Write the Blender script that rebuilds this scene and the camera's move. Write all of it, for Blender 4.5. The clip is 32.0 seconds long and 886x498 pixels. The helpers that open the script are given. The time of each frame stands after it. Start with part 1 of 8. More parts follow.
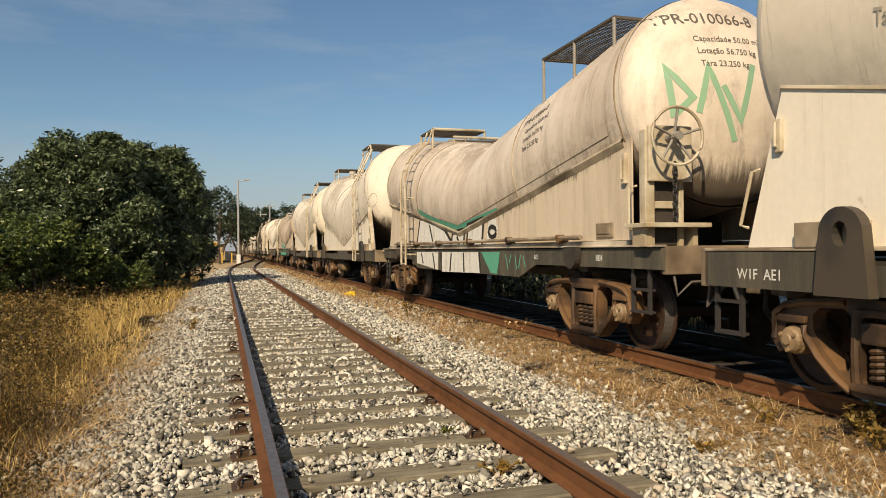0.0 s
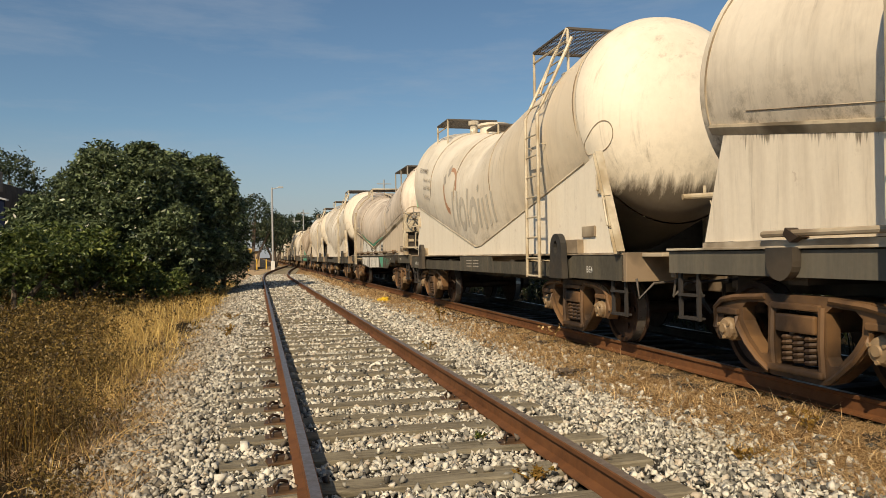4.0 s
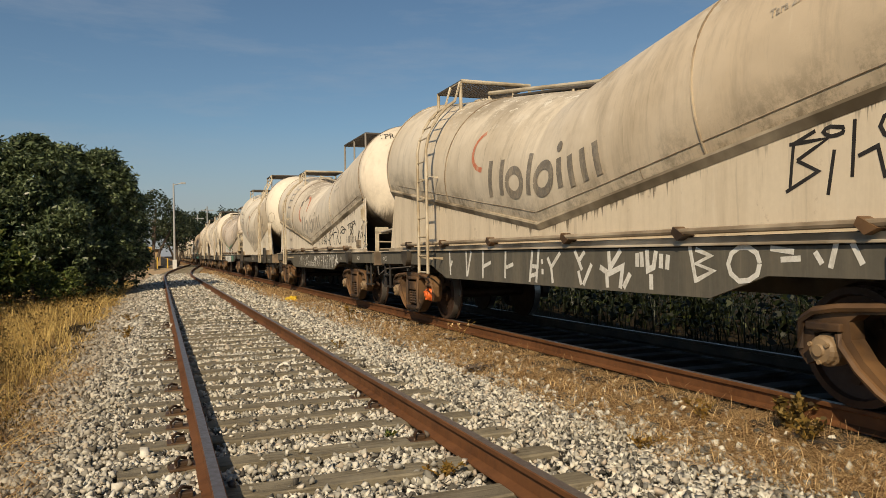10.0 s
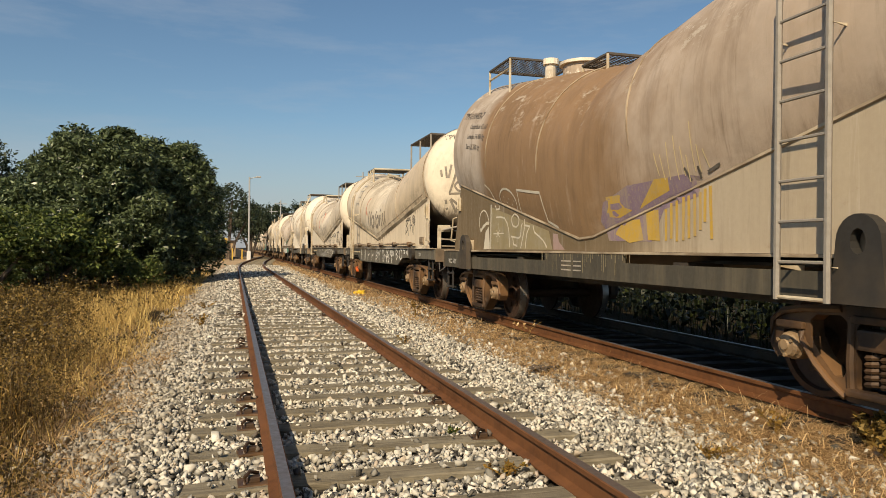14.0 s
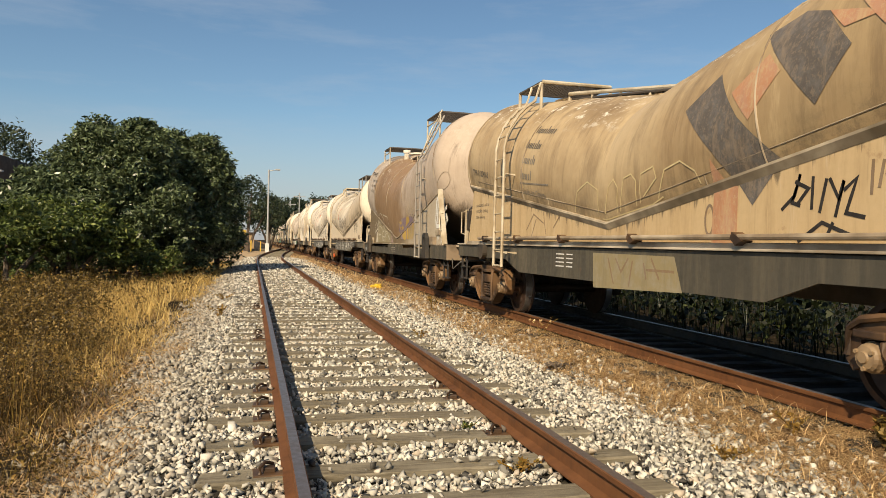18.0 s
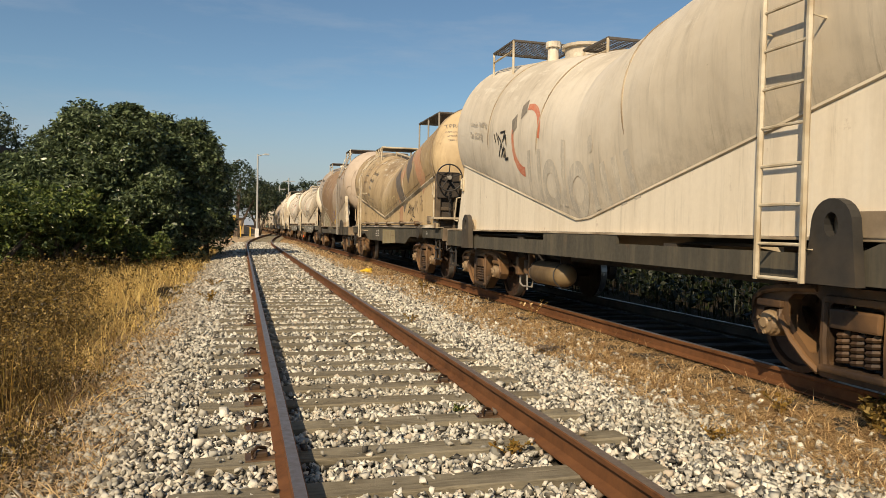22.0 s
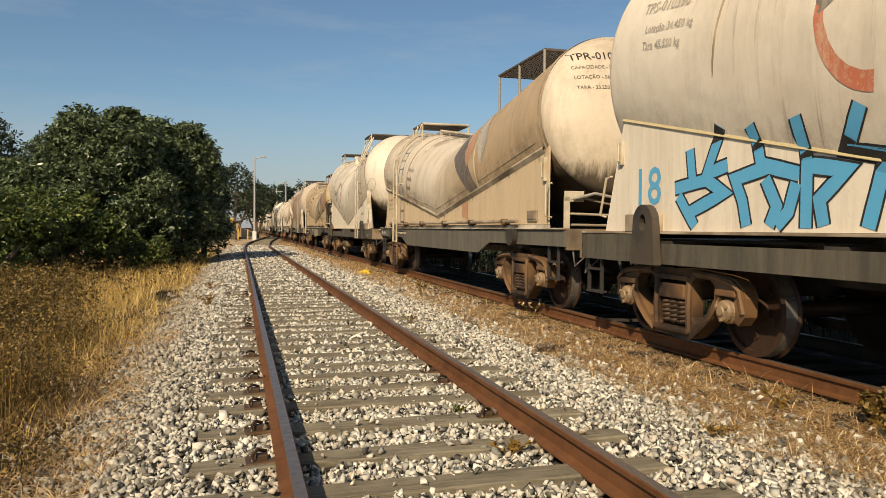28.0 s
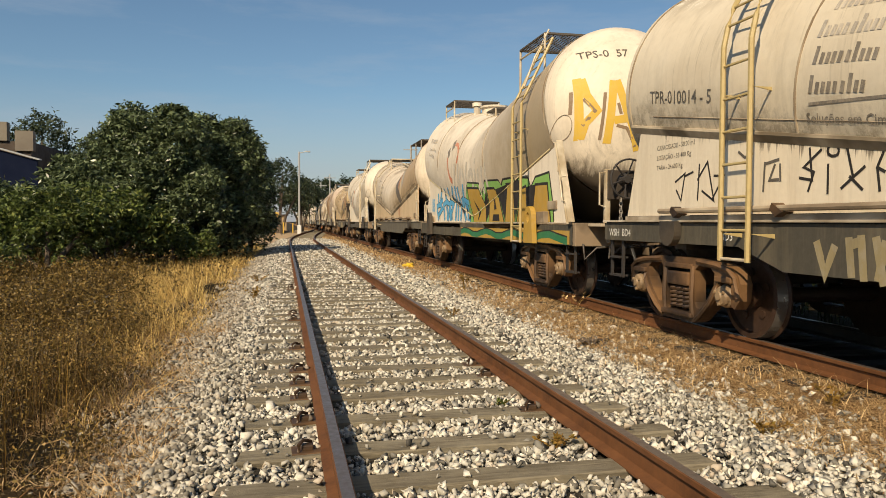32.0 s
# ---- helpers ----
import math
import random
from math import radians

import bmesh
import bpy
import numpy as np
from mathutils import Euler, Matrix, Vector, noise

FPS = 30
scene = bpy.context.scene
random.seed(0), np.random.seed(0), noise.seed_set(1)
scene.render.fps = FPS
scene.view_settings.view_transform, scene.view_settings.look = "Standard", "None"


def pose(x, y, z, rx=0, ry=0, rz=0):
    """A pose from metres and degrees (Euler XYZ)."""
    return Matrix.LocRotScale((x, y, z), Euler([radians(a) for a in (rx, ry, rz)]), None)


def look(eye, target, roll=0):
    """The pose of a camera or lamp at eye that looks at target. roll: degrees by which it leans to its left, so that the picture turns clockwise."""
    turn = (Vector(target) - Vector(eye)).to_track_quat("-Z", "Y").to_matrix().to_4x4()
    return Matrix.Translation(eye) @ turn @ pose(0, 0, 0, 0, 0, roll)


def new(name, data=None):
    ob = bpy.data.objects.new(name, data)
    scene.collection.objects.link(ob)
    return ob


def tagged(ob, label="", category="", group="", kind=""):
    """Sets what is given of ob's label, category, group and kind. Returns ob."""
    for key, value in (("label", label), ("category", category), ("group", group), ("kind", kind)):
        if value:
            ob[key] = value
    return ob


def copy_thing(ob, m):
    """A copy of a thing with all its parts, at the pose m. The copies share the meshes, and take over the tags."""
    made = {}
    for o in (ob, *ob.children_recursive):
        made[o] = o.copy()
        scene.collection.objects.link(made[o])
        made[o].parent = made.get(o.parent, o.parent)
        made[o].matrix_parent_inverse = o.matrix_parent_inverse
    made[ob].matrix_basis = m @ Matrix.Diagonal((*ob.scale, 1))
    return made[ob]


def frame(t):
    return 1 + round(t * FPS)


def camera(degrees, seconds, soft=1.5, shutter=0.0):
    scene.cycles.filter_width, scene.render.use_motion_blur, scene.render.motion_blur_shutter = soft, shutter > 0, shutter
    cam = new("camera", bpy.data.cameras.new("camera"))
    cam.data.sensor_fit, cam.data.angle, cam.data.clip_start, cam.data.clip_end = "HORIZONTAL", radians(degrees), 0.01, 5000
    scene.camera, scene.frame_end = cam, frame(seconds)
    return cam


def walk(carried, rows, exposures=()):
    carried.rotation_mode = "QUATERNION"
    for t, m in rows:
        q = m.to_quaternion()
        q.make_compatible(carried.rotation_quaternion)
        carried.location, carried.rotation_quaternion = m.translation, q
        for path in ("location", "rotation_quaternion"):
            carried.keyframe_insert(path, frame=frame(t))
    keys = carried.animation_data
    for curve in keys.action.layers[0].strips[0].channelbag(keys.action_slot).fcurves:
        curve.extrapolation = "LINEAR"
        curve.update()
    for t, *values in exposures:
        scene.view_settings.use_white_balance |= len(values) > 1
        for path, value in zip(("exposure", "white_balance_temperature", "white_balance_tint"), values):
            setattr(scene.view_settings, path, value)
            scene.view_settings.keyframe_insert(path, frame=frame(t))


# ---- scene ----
cam = camera(62.5, 32.0, 0.5)
CAMERA = (
    (0, 90.02, 0.44, -16.71), (0.5, 90.67, 0.16, -15.97), (1, 90.65, 0.35, -14.64), (1.5, 90.57, 0.37, -14.73), (2, 90.84, 0.26, -14.60),
    (2.5, 90.97, 0.26, -14.17), (3, 91.04, 0.39, -13.85), (3.5, 90.64, 0.70, -14.00), (5.5, 90.30, 1.16, -14.65), (6, 90.67, 0.87, -16.67),
    (6.5, 90.51, 0.35, -17.86), (7, 90.54, 0.13, -20.83), (7.5, 90.79, 0.63, -22.27), (8, 90.42, 0.50, -23.35), (8.5, 90.53, 0.63, -22.45),
    (9, 90.96, 1.47, -22.21), (9.5, 90.96, 1.07, -22.23), (10, 90.18, 0.99, -21.25), (10.5, 90.34, 0.20, -21.35), (11, 88.71, 0.21, -20.02),
    (11.5, 88.61, 1.03, -18.31), (12, 88.69, 2.17, -16.89), (12.5, 88.39, 1.21, -16.69), (13, 89.36, 0.65, -16.81), (13.5, 90.05, -0.48, -16.85),
    (14, 90.04, -0.60, -15.96), (14.5, 89.82, -0.92, -14.58), (16.5, 89.71, -1.35, -11.93), (17, 89.50, -1.98, -11.68), (17.5, 89.36, -1.32, -12.40),
    (18, 89.63, -1.50, -14.60), (18.5, 89.80, -1.46, -14.83), (19, 89.70, -1.05, -14.74), (19.5, 90.15, -1.23, -15.07), (20, 89.49, -0.81, -14.77),
    (20.5, 89.32, -1.08, -14.53), (21, 89.51, -1.08, -14.95), (21.5, 89.30, -1.29, -14.82), (22, 88.40, -1.16, -15.36), (22.5, 88.08, -1.82, -14.60),
    (23, 88.34, -3.55, -16.87), (23.5, 86.77, -1.93, -21.11), (24, 86.47, 0.68, -22.40), (24.5, 86.97, -1.70, -18.75), (25, 88.64, -2.17, -18.76),
    (25.5, 88.43, -1.18, -18.23), (27.5, 88.55, -0.83, -15.92), (28, 88.44, -0.47, -15.54), (28.5, 88.19, -0.65, -15.73), (29, 87.86, -0.55, -15.67),
    (29.5, 87.46, 0.03, -15.15), (30, 87.27, 0.08, -14.37), (30.5, 87.28, 0.48, -13.77), (31, 87.15, 0.27, -12.89), (31.5, 87.68, 0.12, -12.46),
    (32, 87.88, -0.24, -12.19),
)
TRAVEL = ((0, 0.00), (2, 7.59), (4, 15.20), (6, 22.81), (8, 30.35), (10, 37.89), (12, 45.52), (13, 49.39), (14, 53.17), (15, 56.79), (16, 60.30), (17, 63.80), (18, 67.37), (20, 74.69), (22, 82.15), (24, 89.55), (26, 96.91), (28, 104.37), (30, 111.74), (32, 119.10))
EYE_HEIGHT = 1.23
walk(cam, [(t, pose(0, 0, EYE_HEIGHT, rx, ry, rz)) for t, rx, ry, rz in CAMERA], exposures=((0, 0.14), (3, 0.08), (5.5, -0.07), (7, -0.14), (10, -0.14), (12, 0.09), (14, 0.16), (17, 0.34), (21, 0.22), (24, 0.14), (28, 0.16), (32, 0.16)))

# ---- light ----
SUN_FROM = Vector((-0.80, -1.05, 1.0)).normalized()
sun = new("sun", bpy.data.lights.new("sun", "SUN"))
sun.data.energy, sun.data.angle, sun.data.color = 5.0, radians(0.5), (1.0, 0.815, 0.565)
sun.matrix_world = look(SUN_FROM * 50, (0, 0, 0))
world = bpy.data.worlds.new("world")
scene.world = world
world.use_nodes = True
wt = world.node_tree
wt.nodes.clear()
sky = wt.nodes.new("ShaderNodeTexSky")
sky.sky_type, sky.sun_disc = "NISHITA", False
sky.sun_elevation, sky.sun_rotation = radians(37), radians(217)
sky.air_density, sky.dust_density, sky.ozone_density = 1.0, 0.6, 1.2
bg = wt.nodes.new("ShaderNodeBackground")
bg.inputs["Strength"].default_value = 0.069
wo = wt.nodes.new("ShaderNodeOutputWorld")
# thin wisps of cirrus over the whole sky
tc = wt.nodes.new("ShaderNodeTexCoord")
mp = wt.nodes.new("ShaderNodeMapping")
mp.inputs["Scale"].default_value = (1.6, 1.6, 9.0)
cn = wt.nodes.new("ShaderNodeTexNoise")
cn.inputs["Scale"].default_value, cn.inputs["Detail"].default_value, cn.inputs["Roughness"].default_value = 2.2, 7, 0.62
cr = wt.nodes.new("ShaderNodeMapRange")
for k, v in (("From Min", 0.50), ("From Max", 0.82), ("To Min", 0.0), ("To Max", 0.38)):
    cr.inputs[k].default_value = v
mx = wt.nodes.new("ShaderNodeMix")
mx.data_type = "RGBA"
mx.inputs["B"].default_value = (5.6, 6.2, 7.0, 1)
wt.links.new(tc.outputs["Generated"], mp.inputs["Vector"])
wt.links.new(mp.outputs["Vector"], cn.inputs["Vector"])
wt.links.new(cn.outputs["Fac"], cr.inputs["Value"])
wt.links.new(cr.outputs["Result"], mx.inputs["Factor"])
tint = wt.nodes.new("ShaderNodeMix")
tint.data_type, tint.blend_type = "RGBA", "MULTIPLY"
tint.inputs["Factor"].default_value = 1.0
tint.inputs["B"].default_value = (0.93, 1.08, 1.13, 1)
wt.links.new(sky.outputs["Color"], tint.inputs["A"])
# a pale lilac haze low over the horizon
sp = wt.nodes.new("ShaderNodeSeparateXYZ")
wt.links.new(tc.outputs["Generated"], sp.inputs[0])
hz = wt.nodes.new("ShaderNodeMapRange")
for k, v in (("From Min", 0.0), ("From Max", 0.17), ("To Min", 0.75), ("To Max", 0.0)):
    hz.inputs[k].default_value = v
wt.links.new(sp.outputs["Z"], hz.inputs["Value"])
haze = wt.nodes.new("ShaderNodeMix")
haze.data_type = "RGBA"
haze.inputs["B"].default_value = (5.2, 5.1, 5.5, 1)
wt.links.new(hz.outputs["Result"], haze.inputs["Factor"])
wt.links.new(tint.outputs["Result"], haze.inputs["A"])
wt.links.new(haze.outputs["Result"], mx.inputs["A"])
wt.links.new(mx.outputs["Result"], bg.inputs["Color"])
wt.links.new(bg.outputs["Background"], wo.inputs["Surface"])


# ---- materials ----
class Nodes:
    """A short way to write a node material."""

    def __init__(self, name):
        self.mat = bpy.data.materials.new(name)
        self.mat.use_nodes = True
        self.t = self.mat.node_tree
        self.t.nodes.clear()
        self.out = self.t.nodes.new("ShaderNodeOutputMaterial")
        self.b = self.t.nodes.new("ShaderNodeBsdfPrincipled")
        self.t.links.new(self.b.outputs[0], self.out.inputs[0])
        self.co = self.t.nodes.new("ShaderNodeTexCoord").outputs["Object"]

    def put(self, sock, value):
        if isinstance(value, bpy.types.NodeSocket):
            self.t.links.new(value, sock)
        elif isinstance(value, tuple) and len(value) == 3 and sock.type == "RGBA":
            sock.default_value = (*value, 1)
        else:
            sock.default_value = value

    def noise(self, scale, detail=4, rough=0.6, stretch=None, src=None):
        v = src or self.co
        if stretch:
            m = self.t.nodes.new("ShaderNodeMapping")
            m.inputs["Scale"].default_value = stretch
            self.t.links.new(v, m.inputs["Vector"])
            v = m.outputs["Vector"]
        n = self.t.nodes.new("ShaderNodeTexNoise")
        n.inputs["Scale"].default_value, n.inputs["Detail"].default_value, n.inputs["Roughness"].default_value = scale, detail, rough
        self.t.links.new(v, n.inputs["Vector"])
        return n.outputs["Fac"]

    def ramp(self, value, lo, hi, a=0.0, b=1.0):
        r = self.t.nodes.new("ShaderNodeMapRange")
        self.put(r.inputs["Value"], value)
        for k, v in (("From Min", lo), ("From Max", hi), ("To Min", a), ("To Max", b)):
            r.inputs[k].default_value = v
        return r.outputs["Result"]

    def mul(self, a, b, op="MULTIPLY"):
        m = self.t.nodes.new("ShaderNodeMath")
        m.operation = op
        self.put(m.inputs[0], a)
        self.put(m.inputs[1], b)
        return m.outputs[0]

    def mix(self, f, a, b):
        m = self.t.nodes.new("ShaderNodeMix")
        m.data_type = "RGBA"
        self.put(m.inputs["Factor"], f)
        self.put(m.inputs["A"], a)
        self.put(m.inputs["B"], b)
        return m.outputs["Result"]

    def vary(self):
        """Shift the pattern from thing to thing."""
        r = self.t.nodes.new("ShaderNodeObjectInfo").outputs["Random"]
        m = self.t.nodes.new("ShaderNodeVectorMath")
        m.operation = "ADD"
        self.t.links.new(self.co, m.inputs[0])
        self.t.links.new(self.mul(r, 37.0), m.inputs[1])
        self.co = m.outputs[0]

    def axis(self, k):
        s = self.t.nodes.new("ShaderNodeSeparateXYZ")
        self.t.links.new(self.co, s.inputs[0])
        return s.outputs[k]

    def random(self, island=False):
        if island:
            return self.t.nodes.new("ShaderNodeNewGeometry").outputs["Random Per Island"]
        return self.t.nodes.new("ShaderNodeObjectInfo").outputs["Random"]

    def done(self, color, rough=0.7, metal=0.0, bump=None, strength=0.3, dist=0.01, spec=None):
        self.put(self.b.inputs["Base Color"], color)
        self.put(self.b.inputs["Roughness"], rough)
        self.put(self.b.inputs["Metallic"], metal)
        if spec is not None:
            self.b.inputs["Specular IOR Level"].default_value = spec
        if bump is not None:
            n = self.t.nodes.new("ShaderNodeBump")
            n.inputs["Strength"].default_value, n.inputs["Distance"].default_value = strength, dist
            self.put(n.inputs["Height"], bump)
            self.t.links.new(n.outputs["Normal"], self.b.inputs["Normal"])
        return self.mat


def tank_paint(name, paint, dirt, amount, streak=0.5, rust=0.15, far=None, mould=0.75, near=None, belly=False, course=None):
    """Old cream paint with cement dust, vertical run marks and rust spots."""
    n = Nodes(name)
    x, y, z = n.axis(0), n.axis(1), n.axis(2)
    n.vary()
    big = n.noise(0.55, 5, 0.65)
    run = n.noise(1.0, 6, 0.72, (1.6, 3.4, 0.5))
    thin = n.noise(1.0, 5, 0.75, (4.0, 13.0, 0.42))
    fine = n.noise(14, 4, 0.7)
    spots = n.noise(7, 6, 0.75)
    flake = n.noise(3.2, 7, 0.78)
    c = n.mix(n.ramp(fine, 0.3, 0.7, 0.0, 0.35), paint, tuple(v * 0.82 for v in paint))
    if far:
        # browner towards the far end
        c = n.mix(n.ramp(n.mul(y, n.ramp(big, 0.0, 1.0, -1.6, 1.6), "ADD"), -2.2, -0.4), c, far)
        dirt = tuple(v * 0.75 for v in far)
    if course:
        # the last course of plates keeps its washed, paler paint
        rag = n.mul(y, n.ramp(run, 0.0, 1.0, -0.25, 0.25), "ADD")
        c = n.mix(n.mul(n.ramp(rag, 3.75, 4.15), n.ramp(z, 1.75, 2.35, 0.35, 0.9)), c, course)
    if near:
        # stained towards the near end
        c = n.mix(n.mul(n.ramp(n.mul(n.mul(y, -1.0), n.ramp(big, 0.0, 1.0, -2.5, 2.5), "ADD"), -0.8, 3.0), 0.85), c, near)
    c = n.mix(n.ramp(big, 0.38, 0.66, 0.0, amount), c, dirt)
    c = n.mix(n.ramp(run, 0.50, 0.74, 0.0, streak), c, tuple(v * 0.62 for v in dirt))
    c = n.mix(n.ramp(run, 0.30, 0.42, streak * 0.7, 0.0), c, tuple(min(0.86, v * 1.12) for v in paint))
    c = n.mix(n.mul(n.ramp(thin, 0.55, 0.72, 0.0, 0.75), n.ramp(big, 0.42, 0.6)), c, tuple(v * 0.5 for v in dirt))
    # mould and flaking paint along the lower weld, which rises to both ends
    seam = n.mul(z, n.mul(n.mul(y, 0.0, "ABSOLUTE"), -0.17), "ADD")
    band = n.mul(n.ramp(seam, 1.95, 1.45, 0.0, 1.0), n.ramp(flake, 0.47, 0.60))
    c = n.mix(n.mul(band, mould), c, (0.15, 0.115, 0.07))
    # cement crust and dark stains high on the tank
    top = n.ramp(seam, 2.70, 3.10)
    c = n.mix(n.mul(n.mul(top, n.ramp(big, 0.46, 0.56)), mould * 0.8), c, tuple(v * 0.62 for v in dirt))
    crust = n.noise(5.5, 7, 0.8, (1.0, 0.45, 1.0))
    c = n.mix(n.mul(n.mul(top, n.ramp(crust, 0.55, 0.60, 0.0, min(1.0, mould * 1.3))), n.ramp(big, 0.40, 0.52)), c, (0.80, 0.745, 0.63))
    c = n.mix(n.ramp(flake, 0.66, 0.71, 0.0, 0.5), c, tuple(v * 0.55 for v in dirt))
    c = n.mix(n.ramp(spots, 0.70, 0.78, 0.0, rust), c, (0.16, 0.06, 0.025))
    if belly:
        # darker underside with a ragged, brushed edge
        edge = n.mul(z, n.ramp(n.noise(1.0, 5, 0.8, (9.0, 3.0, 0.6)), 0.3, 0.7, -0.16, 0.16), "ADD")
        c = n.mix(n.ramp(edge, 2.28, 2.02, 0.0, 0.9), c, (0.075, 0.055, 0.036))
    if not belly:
        # shade of the recess between the side plates, put into the paint
        recess_shade = n.mul(n.ramp(n.mul(x, 0.0, "ABSOLUTE"), 1.22, 1.10), n.ramp(z, 2.35, 2.05))
        c = n.mix(n.mul(recess_shade, 0.92), c, (0.05, 0.04, 0.028))
    dents = n.noise(1.6, 2, 0.5)
    return n.done(c, n.ramp(big, 0.3, 0.7, 0.45, 0.72), 0.0, n.mul(n.mul(n.mul(dents, 5.0), n.mul(fine, 0.5), "ADD"), n.mul(n.mul(top, crust), 2.0), "ADD"), 0.25, 0.02, 0.35)


def plate_paint(name, paint, dirt, streak=0.8, rust=0.5, far=None, pale=(0.78, 0.73, 0.64), drip=0.0):
    n = Nodes(name)
    y, z = n.axis(1), n.axis(2)
    n.vary()
    run = n.noise(1.0, 6, 0.75, (5.0, 8.0, 0.5))
    run2 = n.noise(1.0, 5, 0.7, (2.0, 3.2, 0.35))
    fine = n.noise(16, 4, 0.7)
    c = n.mix(n.ramp(fine, 0.3, 0.7, 0.0, 0.3), paint, tuple(v * 0.8 for v in paint))
    if far:
        c = n.mix(n.ramp(n.mul(y, n.ramp(run2, 0.0, 1.0, -1.6, 1.6), "ADD"), -2.4, -0.8), c, far)
    c = n.mix(n.ramp(run2, 0.45, 0.70, 0.0, streak * 0.7), c, dirt)
    c = n.mix(n.mul(n.ramp(run, 0.56, 0.74, 0.0, streak), n.ramp(run2, 0.35, 0.6)), c, tuple(v * 0.55 for v in dirt))
    c = n.mix(n.ramp(run, 0.34, 0.42, 0.15, 0.0), c, pale)
    c = n.mix(n.ramp(n.noise(3.5, 6, 0.75), 0.63, 0.75, 0.0, rust), c, (0.19, 0.075, 0.028))
    if drip:
        # dark runs hanging from the weld above the plate
        under = n.mul(n.mul(n.mul(y, 0.0, "ABSOLUTE"), 0.15), n.mul(z, -1.0), "ADD")
        ragged = n.mul(under, n.ramp(n.noise(1.0, 5, 0.8, (5.0, 11.0, 0.3)), 0.36, 0.68, -0.02, -0.30), "ADD")
        c = n.mix(n.mul(n.ramp(ragged, -1.60, -1.66, 0.0, drip), n.ramp(n.noise(1.1, 3, 0.6), 0.38, 0.55)), c, (0.12, 0.09, 0.055))
    return n.done(c, n.ramp(fine, 0.3, 0.7, 0.5, 0.75), 0.0, fine, 0.12, 0.01, 0.3)


def simple(name, color, rough=0.6, var=0.35, scale=9.0, metal=0.0, bump=0.15, second=None):
    n = Nodes(name)
    a = n.noise(scale, 5, 0.65)
    b = n.noise(scale * 0.15, 3, 0.6)
    c = n.mix(n.ramp(a, 0.3, 0.7, 0.0, var), color, tuple(v * 0.55 for v in color))
    if second:
        c = n.mix(n.ramp(b, 0.42, 0.62), c, second)
    return n.done(c, n.ramp(a, 0.3, 0.7, max(0.05, rough - 0.12), min(1, rough + 0.12)), metal, a, bump)


CREAM, DUST = (0.80, 0.715, 0.575), (0.50, 0.42, 0.31)
M = {}
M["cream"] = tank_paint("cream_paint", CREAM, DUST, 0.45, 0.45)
M["plate"] = plate_paint("plate_paint", (0.80, 0.71, 0.56), DUST, 0.55, 0.4)
M["sill"] = plate_paint("sill_paint", (0.072, 0.065, 0.050), (0.21, 0.175, 0.115), 0.7, 0.4, None, (0.20, 0.175, 0.125))
M["sill_grey"] = plate_paint("grey_sill_paint", (0.115, 0.105, 0.083), (0.25, 0.215, 0.155), 0.6, 0.3, None, (0.30, 0.27, 0.21))
M["frame"] = simple("frame_black", (0.03, 0.027, 0.023), 0.65, 0.5, 8, 0, 0.2, (0.065, 0.05, 0.034))
M["rusty_tank"] = simple("rusty_reservoir", (0.13, 0.085, 0.04), 0.65, 0.5, 7, 0, 0.2, (0.22, 0.15, 0.07))
M["bogie"] = simple("cast_steel", (0.036, 0.020, 0.010), 0.62, 0.6, 9, 0, 0.4, (0.165, 0.088, 0.036))
M["wheel"] = simple("wheel_steel", (0.055, 0.029, 0.017), 0.6, 0.5, 10, 0.3, 0.2)
M["tread"] = simple("bright_tread", (0.42, 0.38, 0.34), 0.35, 0.3, 12, 0.8, 0.1)
M["axlecap"] = simple("axle_cap", (0.10, 0.06, 0.034), 0.6, 0.6, 13, 0, 0.25, (0.27, 0.185, 0.10))
M["deck"] = simple("rusty_deck", (0.10, 0.072, 0.046), 0.7, 0.6, 9, 0, 0.3, (0.26, 0.19, 0.12))
M["orange"] = simple("orange_cap", (0.85, 0.16, 0.025), 0.5, 0.3, 15)
M["iron"] = simple("painted_iron", (0.62, 0.54, 0.40), 0.55, 0.45, 14, 0, 0.15, (0.38, 0.30, 0.19))
M["grey_iron"] = simple("grey_iron", (0.30, 0.27, 0.23), 0.6, 0.5, 14)
M["yellow_iron"] = simple("yellow_iron", (0.47, 0.36, 0.155), 0.55, 0.4, 14)
M["dark"] = simple("dark_iron", (0.035, 0.03, 0.027), 0.7, 0.4, 10)
M["rubber"] = simple("hose_rubber", (0.03, 0.03, 0.03), 0.6, 0.3, 10)


def rail_material():
    n = Nodes("rail_steel")
    f = n.noise(9, 6, 0.7)
    g = n.noise(1.3, 3, 0.6)
    c = n.mix(n.ramp(f, 0.3, 0.7), (0.155, 0.065, 0.024), (0.075, 0.032, 0.014))
    c = n.mix(n.ramp(g, 0.4, 0.65, 0.0, 0.5), c, (0.19, 0.085, 0.036))
    return n.done(c, 0.7, 0.0, f, 0.35, 0.004, 0.2)


def wood_material():
    n = Nodes("weathered_sleeper")
    g = n.noise(3.0, 8, 0.78, (0.9, 14.0, 14.0))
    d = n.noise(2.2, 4, 0.6)
    c = n.mix(n.ramp(g, 0.32, 0.68), (0.29, 0.25, 0.175), (0.055, 0.045, 0.03))
    c = n.mix(n.ramp(d, 0.45, 0.7, 0.0, 0.6), c, (0.34, 0.30, 0.215))
    c = n.mix(n.mul(n.random(), 0.6), c, (0.15, 0.125, 0.085))
    return n.done(c, 0.85, 0.0, g, 0.6, 0.012, 0.2)


NEAR_RAILS = (0.272, 1.942)


